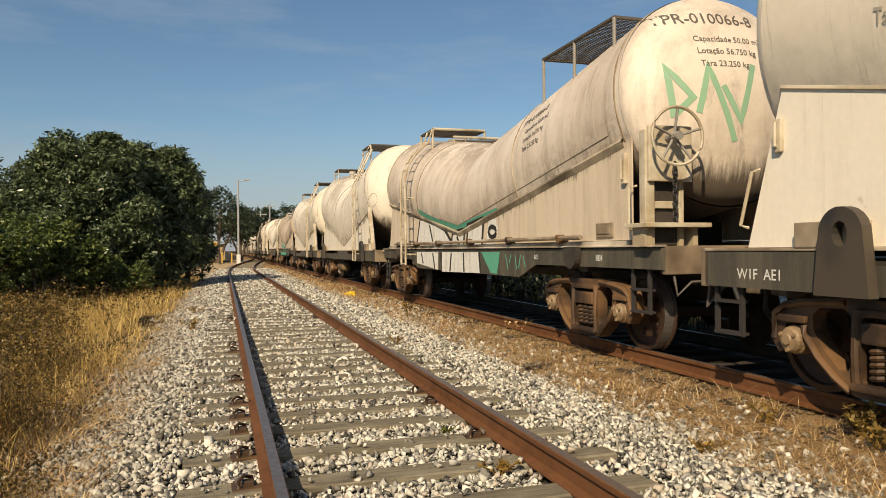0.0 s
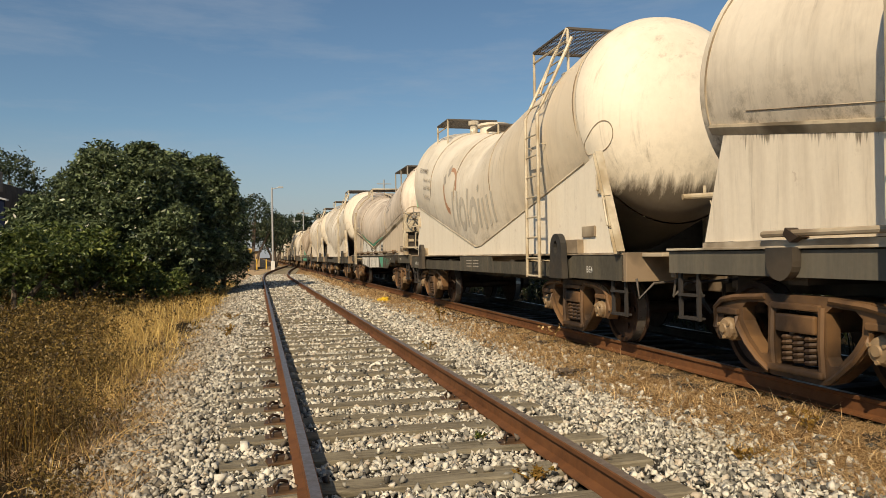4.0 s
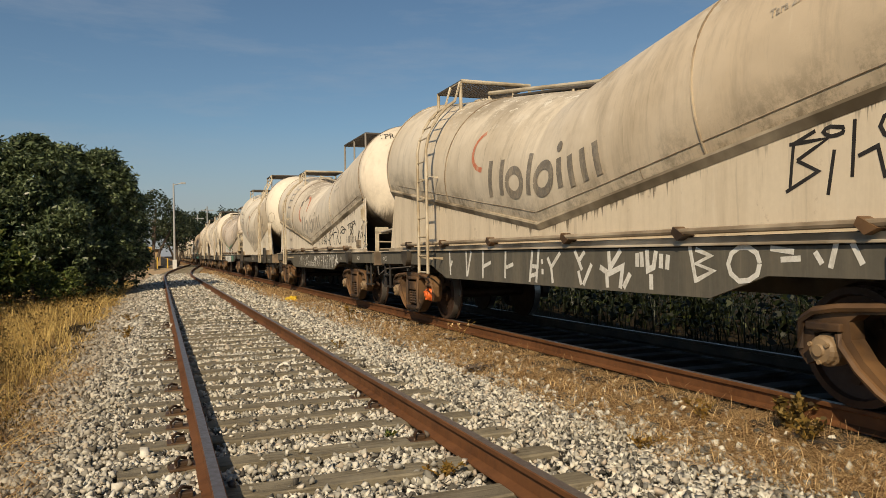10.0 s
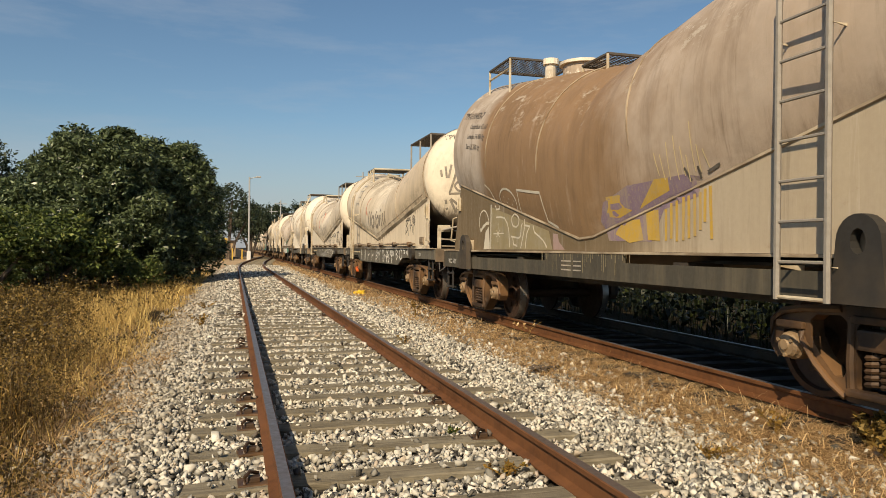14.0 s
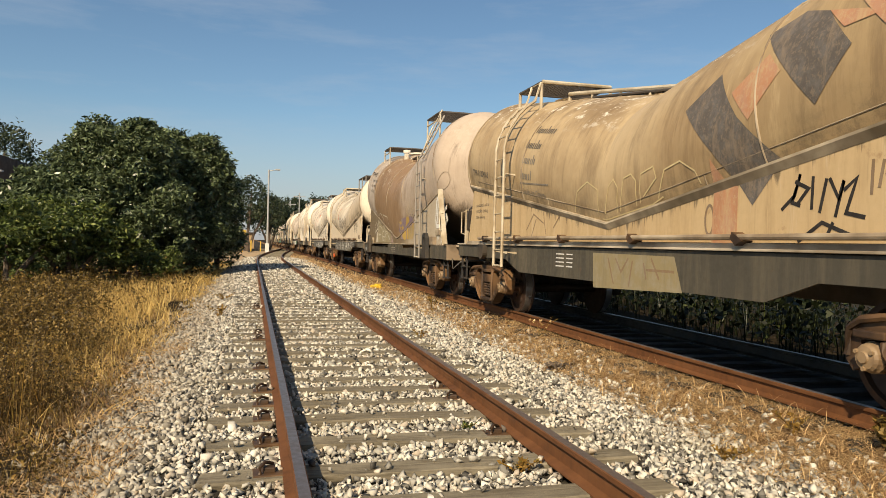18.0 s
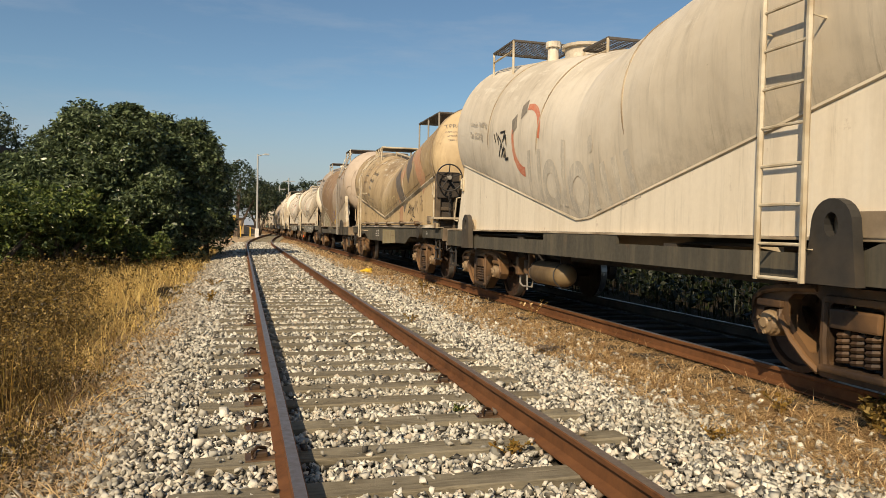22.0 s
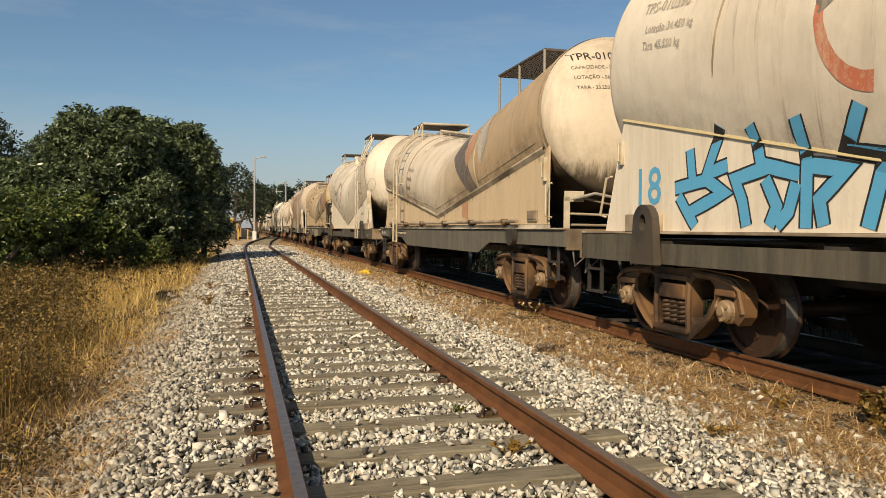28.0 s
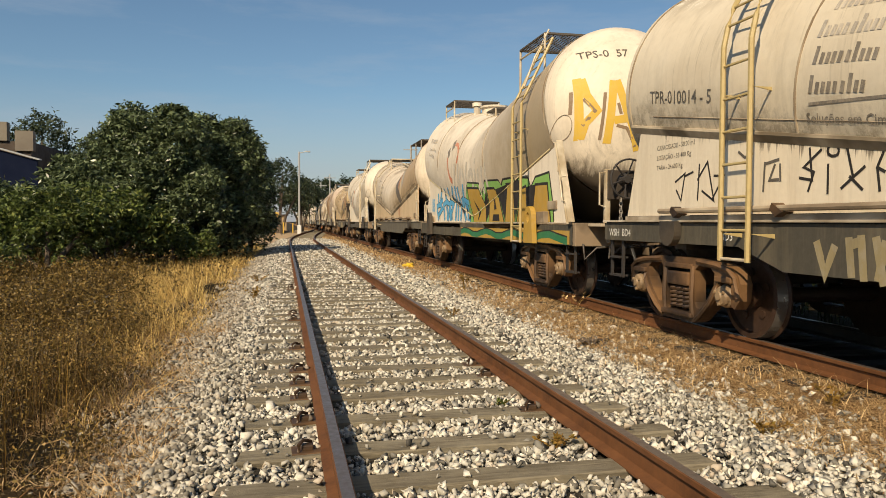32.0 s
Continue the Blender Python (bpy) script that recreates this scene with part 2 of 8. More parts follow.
def stone_material():
    n = Nodes("ballast_stone")
    r = n.random(True)
    f = n.noise(30, 4, 0.7)
    patch = n.noise(0.9, 4, 0.65)
    c = n.mix(n.ramp(n.mul(r, 0.9, "POWER"), 0.05, 0.9), (0.045, 0.043, 0.037), (0.86, 0.815, 0.69))
    c = n.mix(n.ramp(n.mul(r, 7.0, "MULTIPLY"), 5.8, 6.6, 0.0, 0.7), c, (0.33, 0.24, 0.16))
    x = n.axis(0)
    for at in (NEAR_RAILS):
        near = n.ramp(n.mul(n.mul(x, -at, "ADD"), 0.0, "ADD"), -0.15, 0.0)
        far = n.ramp(n.mul(x, -at, "ADD"), 0.17, 0.0)
        c = n.mix(n.mul(n.mul(near, far), n.ramp(patch, 0.35, 0.6, 0.1, 0.7)), c, (0.25, 0.12, 0.06))
    c = n.mix(n.ramp(patch, 0.50, 0.70, 0.0, 0.5), c, (0.33, 0.29, 0.21))
    # fouled with soil towards the bank
    c = n.mix(n.ramp(n.mul(x, n.ramp(patch, 0.3, 0.7, -0.3, 0.3), "ADD"), -0.25, -1.05, 0.0, 0.6), c, (0.20, 0.16, 0.105))
    c = n.mix(n.ramp(f, 0.4, 0.75, 0.0, 0.35), c, (0.25, 0.22, 0.19))
    return n.done(c, 0.85, 0.0, f, 0.4, 0.006, 0.25)


def ground_material():
    n = Nodes("trackside_soil")
    x = n.axis(0)
    wob = n.noise(0.8, 5, 0.65)
    xw = n.mul(x, n.ramp(wob, 0.0, 1.0, -0.9, 0.9), "ADD")
    f = n.noise(16, 6, 0.75)
    g = n.noise(2.0, 5, 0.65)
    # gravel is near black to stand for shade between the stones
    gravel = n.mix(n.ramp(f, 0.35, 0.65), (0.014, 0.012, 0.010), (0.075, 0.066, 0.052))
    straw = n.mix(n.ramp(f, 0.35, 0.65), (0.36, 0.225, 0.105), (0.095, 0.05, 0.022))
    straw = n.mix(n.ramp(g, 0.5, 0.7, 0.0, 0.7), straw, (0.26, 0.20, 0.13))
    # bank soil is darkened for the shade at the foot of the weeds
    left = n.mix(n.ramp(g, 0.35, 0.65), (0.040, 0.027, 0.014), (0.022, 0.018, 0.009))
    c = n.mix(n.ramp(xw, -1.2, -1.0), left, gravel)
    c = n.mix(n.ramp(xw, 3.45, 3.7), c, straw)
    # the strip under the train has the train's shade in its colour
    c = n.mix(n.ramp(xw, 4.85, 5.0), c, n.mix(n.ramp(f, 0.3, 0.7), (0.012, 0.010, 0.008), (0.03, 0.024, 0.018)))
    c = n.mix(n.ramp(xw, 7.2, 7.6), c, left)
    return n.done(c, 0.95, 0.0, f, 0.6, 0.03, 0.1)


def leaf_material(name, a, b, c3, rough=0.45, trans=0.25):
    n = Nodes(name)
    r = n.random(True)
    c = n.mix(n.ramp(r, 0.0, 0.8), a, b)
    c = n.mix(n.ramp(r, 0.86, 1.0, 0.0, 1.0), c, c3)
    n.done(c, rough, 0.0, None, spec=0.35)
    tr = n.t.nodes.new("ShaderNodeBsdfTranslucent")
    n.put(tr.inputs["Color"], c)
    ms = n.t.nodes.new("ShaderNodeMixShader")
    ms.inputs[0].default_value = trans
    n.t.links.new(n.b.outputs[0], ms.inputs[1])
    n.t.links.new(tr.outputs[0], ms.inputs[2])
    n.t.links.new(ms.outputs[0], n.out.inputs[0])
    return n.mat


M["rail"] = rail_material()
M["rail_top"] = simple("worn_rail_head", (0.25, 0.20, 0.17), 0.42, 0.4, 20, 0.7, 0.1)
M["wood"] = wood_material()
M["stone"] = stone_material()
M["ground"] = ground_material()
M["sand"] = simple("sandy_path", (0.46, 0.33, 0.19), 0.95, 0.4, 6, 0, 0.3, (0.36, 0.25, 0.13))
M["leaf"] = leaf_material("bush_leaf", (0.014, 0.023, 0.010), (0.15, 0.19, 0.085), (0.30, 0.36, 0.20), 0.33, 0.22)
M["leaf_bright"] = leaf_material("bright_leaf", (0.016, 0.030, 0.009), (0.15, 0.19, 0.048), (0.34, 0.35, 0.11), 0.36, 0.22)
M["golden"] = leaf_material("golden_grass", (0.31, 0.18, 0.045), (0.88, 0.64, 0.23), (0.14, 0.075, 0.022), 0.6, 0.3)
M["leaf_far"] = leaf_material("far_leaf", (0.026, 0.040, 0.020), (0.062, 0.082, 0.042), (0.10, 0.115, 0.06))
M["straw"] = leaf_material("dry_straw", (0.22, 0.115, 0.042), (0.80, 0.58, 0.30), (0.08, 0.04, 0.018), 0.6, 0.25)
M["weed_dry"] = leaf_material("dry_weed", (0.11, 0.058, 0.013), (0.36, 0.215, 0.045), (0.13, 0.13, 0.025), 0.6, 0.3)
M["weed_olive"] = leaf_material("olive_weed", (0.050, 0.030, 0.011), (0.20, 0.125, 0.035), (0.10, 0.045, 0.02), 0.6, 0.25)
M["weed_green"] = leaf_material("dull_green_weed", (0.020, 0.013, 0.005), (0.225, 0.150, 0.036), (0.35, 0.22, 0.065), 0.55, 0.2)
# leaf colour darkened to stand for the train's shade
M["leaf_shaded"] = leaf_material("shaded_undergrowth_leaf", (0.005, 0.008, 0.003), (0.018, 0.025, 0.008), (0.075, 0.09, 0.024))
# sleeper wood with the shade under the train put into its colour
M["shaded_wood"] = simple("shaded_sleeper", (0.045, 0.035, 0.026), 0.85, 0.5, 6, 0, 0.4)
M["bark"] = simple("bark", (0.12, 0.09, 0.065), 0.9, 0.5, 12, 0, 0.5)


# ---- mesh helpers ----
def part(name, bm, material, parent=None, label="", smooth=False):
    """Link a bmesh as one mesh object under a thing or a part."""
    me = bpy.data.meshes.new(name)
    bmesh.ops.recalc_face_normals(bm, faces=bm.faces)
    if smooth:
        for fc in bm.faces:
            fc.smooth = True
    bm.to_mesh(me)
    bm.free()
    me.materials.append(material)
    ob = new(name, me)
    if parent is not None:
        ob.parent = parent
    if label:
        ob["label"] = label
    return ob


def shared(name, me, parent, m):
    ob = new(name, me)
    ob.parent = parent
    ob.matrix_basis = m
    return ob


def box(bm, x0, x1, y0, y1, z0, z1, bevel=0.0):
    g = bmesh.ops.create_cube(bm, size=1.0, matrix=Matrix.LocRotScale(((x0 + x1) / 2, (y0 + y1) / 2, (z0 + z1) / 2), None, (abs(x1 - x0), abs(y1 - y0), abs(z1 - z0))))
    if bevel:
        es = {e for v in g["verts"] for e in v.link_edges}
        bmesh.ops.bevel(bm, geom=list(es), offset=bevel, segments=2, affect="EDGES", profile=0.6)
    return bm


def rod(bm, p0, p1, r, n=8, r2=None):
    p0, p1 = Vector(p0), Vector(p1)
    d = p1 - p0
    bmesh.ops.create_cone(bm, cap_ends=True, segments=n, radius1=r, radius2=r if r2 is None else r2, depth=d.length,
                          matrix=Matrix.Translation((p0 + p1) / 2) @ d.to_track_quat("Z", "Y").to_matrix().to_4x4())
    return bm


def tube(bm, pts, r, n=7):
    """A round bar along a line of points."""
    pts = [Vector(p) for p in pts]
    rings = []
    for i, p in enumerate(pts):
        d = (pts[min(i + 1, len(pts) - 1)] - pts[max(i - 1, 0)]).normalized()
        a = d.cross(Vector((0, 0, 1)) if abs(d.z) < 0.9 else Vector((1, 0, 0))).normalized()
        b = d.cross(a)
        rings.append([bm.verts.new(p + r * (math.cos(k * math.tau / n) * a + math.sin(k * math.tau / n) * b)) for k in range(n)])
    for q, s in zip(rings, rings[1:]):
        for k in range(n):
            bm.faces.new((q[k], q[(k + 1) % n], s[(k + 1) % n], s[k]))
    bm.faces.new(rings[0])
    bm.faces.new(rings[-1])
    return bm


def prism(bm, outline, x0, x1, holes=()):
    """A plate: an outline of (y, z) points, with holes, between two x."""
    edges = []
    for loop in (outline, *holes):
        vs = [bm.verts.new((x0, y, z)) for y, z in loop]
        edges += [bm.edges.new((a, b)) for a, b in zip(vs, vs[1:] + vs[:1])]
    fill = bmesh.ops.triangle_fill(bm, use_beauty=True, use_dissolve=False, edges=edges)
    faces = [g for g in fill["geom"] if isinstance(g, bmesh.types.BMFace)]
    ext = bmesh.ops.extrude_face_region(bm, geom=faces)
    bmesh.ops.translate(bm, verts=[g for g in ext["geom"] if isinstance(g, bmesh.types.BMVert)], vec=(x1 - x0, 0, 0))
    return bm


def lathe(bm, profile, n=28, axis="X"):
    """Turn (along, radius) points about the x axis."""
    rings = []
    for a, r in profile:
        rings.append([bm.verts.new((a, r * math.cos(k * math.tau / n), r * math.sin(k * math.tau / n))) for k in range(n)])
    for q, s in zip(rings, rings[1:]):
        for k in range(n):
            bm.faces.new((q[k], q[(k + 1) % n], s[(k + 1) % n], s[k]))
    bm.faces.new(rings[0])
    bm.faces.new(rings[-1])
    return bm


def empty(name):
    return new(name)


def raw_mesh(name, verts, faces, material, sizes=None):
    """A mesh from numpy arrays: verts (n, 3); faces (m, k)."""
    me = bpy.data.meshes.new(name)
    verts = np.asarray(verts, dtype=np.float32)
    faces = np.asarray(faces, dtype=np.int32)
    me.vertices.add(len(verts))
    me.vertices.foreach_set("co", verts.ravel())
    k = faces.shape[1]
    me.loops.add(faces.size)
    me.loops.foreach_set("vertex_index", faces.ravel())
    me.polygons.add(len(faces))
    me.polygons.foreach_set("loop_start", np.arange(0, faces.size, k, dtype=np.int32))
    me.update(calc_edges=True)
    me.materials.append(material)
    return new(name, me)


# ---- ground ----
TRAIN_X = 5.72
NEAR_X = 1.107


def near_x(y):
    """Centre line of the nearer track, which bends over to the other one far off."""
    if y < 45:
        return NEAR_X
    k = min(1.0, (y - 45) / 90)
    return NEAR_X + (TRAIN_X - NEAR_X) * (k * k * (3 - 2 * k))


def ground_z(x, y):
    px = [-400, -30, -6, -3.2, -1.7, -0.5, 2.7, 3.35, 4.2, 4.7, 7.0, 8.5, 14, 400]
    pz = [-1.2, -0.8, -0.62, -0.55, -0.42, -0.215, -0.215, -0.30, -0.27, -0.235, -0.235, -0.5, -0.45, -0.3]
    return float(np.interp(x, px, pz))


def build_ground():
    xs = np.unique(np.concatenate([np.linspace(-8, 12, 101), np.array([-2500, -900, -300, -120, -60, -30, -18, -12, 16, 24, 40, 80, 200, 700, 2500.0])]))
    ys = np.unique(np.concatenate([np.linspace(-10, 30, 161), np.linspace(30, 120, 91), np.array([-2500, -800, -250, -100, -60, -30, -18, 150, 200, 300, 500, 900, 1600, 3000.0])]))
    verts = []
    for y in ys:
        for x in xs:
            z = ground_z(x, y)
            if abs(x) < 14 and -12 < y < 130:
                z += 0.03 * noise.noise((x * 1.7, y * 1.7, 0)) + 0.02 * noise.noise((x * 5, y * 5, 3))
            verts.append((x, y, z))
    nx = len(xs)
    idx = np.arange(len(ys) * nx).reshape(len(ys), nx)
    faces = np.stack([idx[:-1, :-1], idx[:-1, 1:], idx[1:, 1:], idx[1:, :-1]], -1).reshape(-1, 4)
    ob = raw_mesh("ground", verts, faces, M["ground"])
    for p in ob.data.polygons:
        p.use_smooth = True
    tagged(ob, "dry trackside soil with gravel, straw and bare earth", "ground", kind="structure")


build_ground()

RAIL_SECTION = ((-0.07, -0.168), (0.07, -0.168), (0.07, -0.155), (0.012, -0.135), (0.009, -0.045), (0.034, -0.035), (0.036, -0.006), (0.030, 0.0),
                (-0.030, 0.0), (-0.036, -0.006), (-0.034, -0.035), (-0.009, -0.045), (-0.012, -0.135), (-0.07, -0.155))


def rail(name, offset, centre, y0, y1, label, shiny, steel):
    ys = [y0, 45] if y0 < 45 and centre is near_x else [y0]
    ys += list(np.arange(48, y1, 4)) + [y1] if centre is near_x else [y1]
    bm = bmesh.new()
    rings = []
    for y in ys:
        c = centre(y)
        rings.append([bm.verts.new((c + offset + a, y, b)) for a, b in RAIL_SECTION])
    n = len(RAIL_SECTION)
    tops = []
    for q, s in zip(rings, rings[1:]):
        for k in range(n):
            fc = bm.faces.new((q[k], q[(k + 1) % n], s[(k + 1) % n], s[k]))
            if k == 7:
                tops.append(fc)
    bm.faces.new(rings[0])
    bm.faces.new(rings[-1])
    for fc in tops:
        fc.material_index = 1
    ob = part(name, bm, steel)
    ob.data.materials.append(shiny)
    return tagged(ob, label, "rail", "rails", "structure")


for side, word in ((-1, "left"), (1, "right")):
    rail("rail", side * 0.835, near_x, -30, 128, "rust-brown steel rail spiked to wooden sleepers", M["rail_top"], M["rail"])
    # the farther rail is black to stand for the shade below the wagons
    rail("rail", side * 0.835, lambda y: TRAIN_X, -60, 420, "rusty steel rail under the cement train", M["rail_top"], M["rail"] if side < 0 else M["frame"])


# ---- cement wagons ----
def section(kind, u):
    """Height of the tank's axis, its radius and its lower half height at u along the wagon."""
    if kind == "TPR":
        return 2.06 + 0.15 * abs(u), 1.30, 1.30
    return 2.45 + 0.15 * abs(u), 1.40, 2.42 - 0.15 * abs(u)


# where the dished ends begin, and their depth, by wagon kind and end (-1 the rear one, with the brake)
RIMS = {"TPR": {-1: (6.3, 0.50), 1: (6.3, 0.16)}, "TPS": {-1: (5.28, 0.85), 1: (5.58, 0.42)}}
SLOPE = 0.15


def tank_point(kind, u, s, off=0.0):
    """The point on the camera's side of the tank at u, and s metres round the wall above the axis (below: negative)."""
    zc, r, low = section(kind, u)
    a = s / r
    v = (r if s >= 0 else low) * math.sin(a)
    lean = SLOPE * (1 if u > 0 else -1) * min(1, abs(u) / 1.5)
    return Vector((-(r + off) * math.cos(a), u - lean * v, zc + v + off * math.sin(a)))


def cap_point(kind, end, x, v, off=0.0):
    """A point on a dished end: x across, v up from its centre."""
    rim, depth = RIMS[kind][end]
    zc, r, low = section(kind, rim)
    b = r if v >= 0 else low
    k = max(0.0, 1 - (x / r) ** 2 - (v / b) ** 2) ** 0.5
    d = depth * k + off
    a = math.atan(SLOPE)
    return Vector((x, end * (rim + d * math.cos(a) - v * math.sin(a)), zc + d * math.sin(a) + v * math.cos(a)))


def build_tank(kind):
    bm = bmesh.new()
    n = 80
    rings = []
    us = list(np.linspace(-RIMS[kind][-1][0], 0, 13)) + list(np.linspace(0, RIMS[kind][1][0], 13))[1:]
    for u in us:
        zc, r, low = section(kind, u)
        ring = []
        lean = SLOPE * (1 if u > 0.01 else -1 if u < -0.01 else 0) * min(1, abs(u) / 1.5)
        for k in range(n):
            a = k * math.tau / n
            v = (r if math.sin(a) >= 0 else low) * math.sin(a)
            ring.append(bm.verts.new((r * math.cos(a), u - lean * v, max(1.02, zc + v))))
        rings.append(ring)
    for q, s in zip(rings, rings[1:]):
        for k in range(n):
            fc = bm.faces.new((q[k], q[(k + 1) % n], s[(k + 1) % n], s[k]))
            fc.smooth = True
    for k in range(n):
        ed = bm.edges.get((rings[12][k], rings[12][(k + 1) % n]))
        ed.smooth = False
    return bm


def build_cap(kind, end):
    bm = bmesh.new()
    zc, r, low = section(kind, RIMS[kind][end][0])
    n, rings = 80, []
    for j in range(14):
        q = math.cos(j / 14 * math.pi / 2)
        ring = []
        for k in range(n):
            a = k * math.tau / n
            b = r if math.sin(a) >= 0 else low
            ring.append(bm.verts.new(cap_point(kind, end, r * 1.004 * q * math.cos(a) * 0.996, b * q * math.sin(a))))
        rings.append(ring)
    tip = bm.verts.new(cap_point(kind, end, 0, 0))
    for q, s in zip(rings, rings[1:]):
        for k in range(n):
            bm.faces.new((q[k], q[(k + 1) % n], s[(k + 1) % n], s[k]))
    for k in range(n):
        bm.faces.new((rings[-1][k], rings[-1][(k + 1) % n], tip))
    return bm


def seam_z(kind, u):
    zc, r, low = section(kind, u)
    w = PLATE_W[kind]
    return zc - low * math.sqrt(1 - (w / r) ** 2)


PLATE_W = {"TPR": 1.20, "TPS": 1.25}


def round_rect(y0, y1, z0, z1, r, n=4):
    pts = []
    for cy, cz, a0 in ((y1 - r, z1 - r, 0), (y0 + r, z1 - r, 90), (y0 + r, z0 + r, 180), (y1 - r, z0 + r, 270)):
        for k in range(n + 1):
            a = radians(a0 + 90 * k / n)
            pts.append((cy + r * math.cos(a), cz + r * math.sin(a)))
    return pts


def bogie_frame():
    """One cast side frame with its three windows, camera side."""
    half = [(0.42, 0.83), (0.86, 0.80), (1.04, 0.77), (1.15, 0.70), (1.20, 0.60), (1.18, 0.42), (1.10, 0.33), (1.04, 0.36), (1.03, 0.58), (0.83, 0.60), (0.80, 0.44), (0.62, 0.27), (0.44, 0.13), (0.32, 0.09)]
    out = half + [(-y, z) for y, z in reversed(half)]
    spring = round_rect(-0.26, 0.26, 0.19, 0.70, 0.05)
    win = [(0.35, 0.33), (0.39, 0.26), (0.47, 0.27), (0.62, 0.41), (0.72, 0.55), (0.73, 0.68), (0.66, 0.735), (0.42, 0.75), (0.35, 0.70)]
    bm = bmesh.new()
    prism(bm, out, -1.16, -1.02, (spring, win, [(-y, z) for y, z in reversed(win)]))
    box(bm, -1.19, -1.10, -0.30, 0.30, 0.70, 0.76, 0.015)
    box(bm, -1.21, -1.08, -0.33, 0.33, 0.14, 0.20, 0.02)
    # raised ribs round the windows and under the pedestals
    for s in (-1, 1):
        box(bm, -1.20, -1.15, s * 0.93 - 0.15, s * 0.93 + 0.15, 0.60, 0.66, 0.012)
        tube(bm, [(-1.16, s * 0.36, 0.12), (-1.175, s * 0.50, 0.21), (-1.175, s * 0.66, 0.34), (-1.175, s * 0.79, 0.50), (-1.16, s * 0.82, 0.58)], 0.028, 6)
        tube(bm, [(-1.16, s * 0.40, 0.80), (-1.18, s * 0.80, 0.775), (-1.18, s * 1.02, 0.735), (-1.18, s * 1.13, 0.66), (-1.16, s * 1.16, 0.45)], 0.03, 6)
        tube(bm, [(-1.16, s * 0.305, 0.16), (-1.175, s * 0.305, 0.4), (-1.16, s * 0.305, 0.74)], 0.03, 6)
    return bm


def coil(bm, x, y, z0, z1, r):
    turns = np.linspace(0, 5 * math.tau, 46)
    return tube(bm, [(x + r * math.cos(a), y + r * math.sin(a), z0 + 0.02 + (z1 - z0 - 0.04) * a / turns[-1]) for a in turns], 0.021, 5)


def wheel_profile(s):
    p = [(0.70, 0.12), (0.70, 0.38), (0.705, 0.485), (0.725, 0.49), (0.745, 0.462), (0.865, 0.456), (0.87, 0.40), (0.83, 0.385), (0.80, 0.14), (0.86, 0.13), (0.86, 0.085)]
    return [(s * a, r) for a, r in p]


def make_bogie(parent, y, axle_material):
    bog = part("bogie", box(bmesh.new(), -1.0, 1.0, -0.17, 0.17, 0.50, 0.80, 0.03), M["bogie"], parent, "rusty brown cast steel freight bogie")
    bog.location = (0, y, 0)
    sf = part("side_frame", bogie_frame(), M["bogie"], bog)
    sf2 = shared("side_frame", sf.data, bog, pose(0, 0, 0, 0, 0, 180))
    for s in (-1, 1):
        for yy in (-0.14, 0.0, 0.14):
            part("spring", coil(bmesh.new(), s * 1.10, yy, 0.21, 0.50, 0.065), M["bogie"], bog)
        part("bolster_end", box(bmesh.new(), s * 1.0, s * 1.19, -0.24, 0.24, 0.50, 0.66, 0.02), M["bogie"], bog)
    for yy in (-0.93, 0.93):
        bm = bmesh.new()
        rod(bm, (-1.06, 0, 0), (1.06, 0, 0), 0.085, 14)
        lathe(bm, wheel_profile(1), 40)
        lathe(bm, wheel_profile(-1), 40)
        for k in range(5):
            a = k * math.tau / 5
            for s in (-1, 1):
                rod(bm, (s * 0.79, 0.25 * math.cos(a), 0.25 * math.sin(a)), (s * 0.835, 0.25 * math.cos(a), 0.25 * math.sin(a)), 0.045, 8)
        ws = part("wheelset", bm, M["wheel"], bog, "rusty wheels on a steel axle")
        ws.location = (0, yy, 0.456)
        for fc in ws.data.polygons:
            r = math.hypot(fc.center.y, fc.center.z)
            if r > 0.45 and 0.74 < abs(fc.center.x) < 0.868:
                fc.material_index = 1
        ws.data.materials.append(M["tread"])
        for s in (-1, 1):
            bm = bmesh.new()
            lathe(bm, [(s * 1.02, 0.10), (s * 1.04, 0.125), (s * 1.15, 0.125), (s * 1.17, 0.112), (s * 1.20, 0.108), (s * 1.225, 0.09), (s * 1.235, 0.05), (s * 1.25, 0.042)], 18)
            for k in range(3):
                a = k * math.tau / 3 + 0.5
                rod(bm, (s * 1.22, 0.085 * math.cos(a), 0.085 * math.sin(a)), (s * 1.245, 0.085 * math.cos(a), 0.085 * math.sin(a)), 0.018, 6)
            cap = part("axle_box", bm, axle_material, bog)
            cap.location = (0, yy, 0.456)
    return bog


def grating(bm, x0, x1, y0, y1, z, pitch=0.07, slope=0.0):
    for x in np.arange(x0, x1 + 0.001, pitch):
        tube(bm, [(x, y0, z), (x, y1, z + slope * (y1 - y0))], 0.007, 4)
    for y in np.arange(y0, y1 + 0.001, pitch):
        zz = z + slope * (y - y0)
        tube(bm, [(x0, y, zz), (x1, y, zz)], 0.007, 4)
    fr = [(x0, y0, z), (x1, y0, z), (x1, y1, z + slope * (y1 - y0)), (x0, y1, z + slope * (y1 - y0)), (x0, y0, z)]
    for a, b in zip(fr, fr[1:]):
        rod(bm, a, b, 0.028, 6)
    return bm


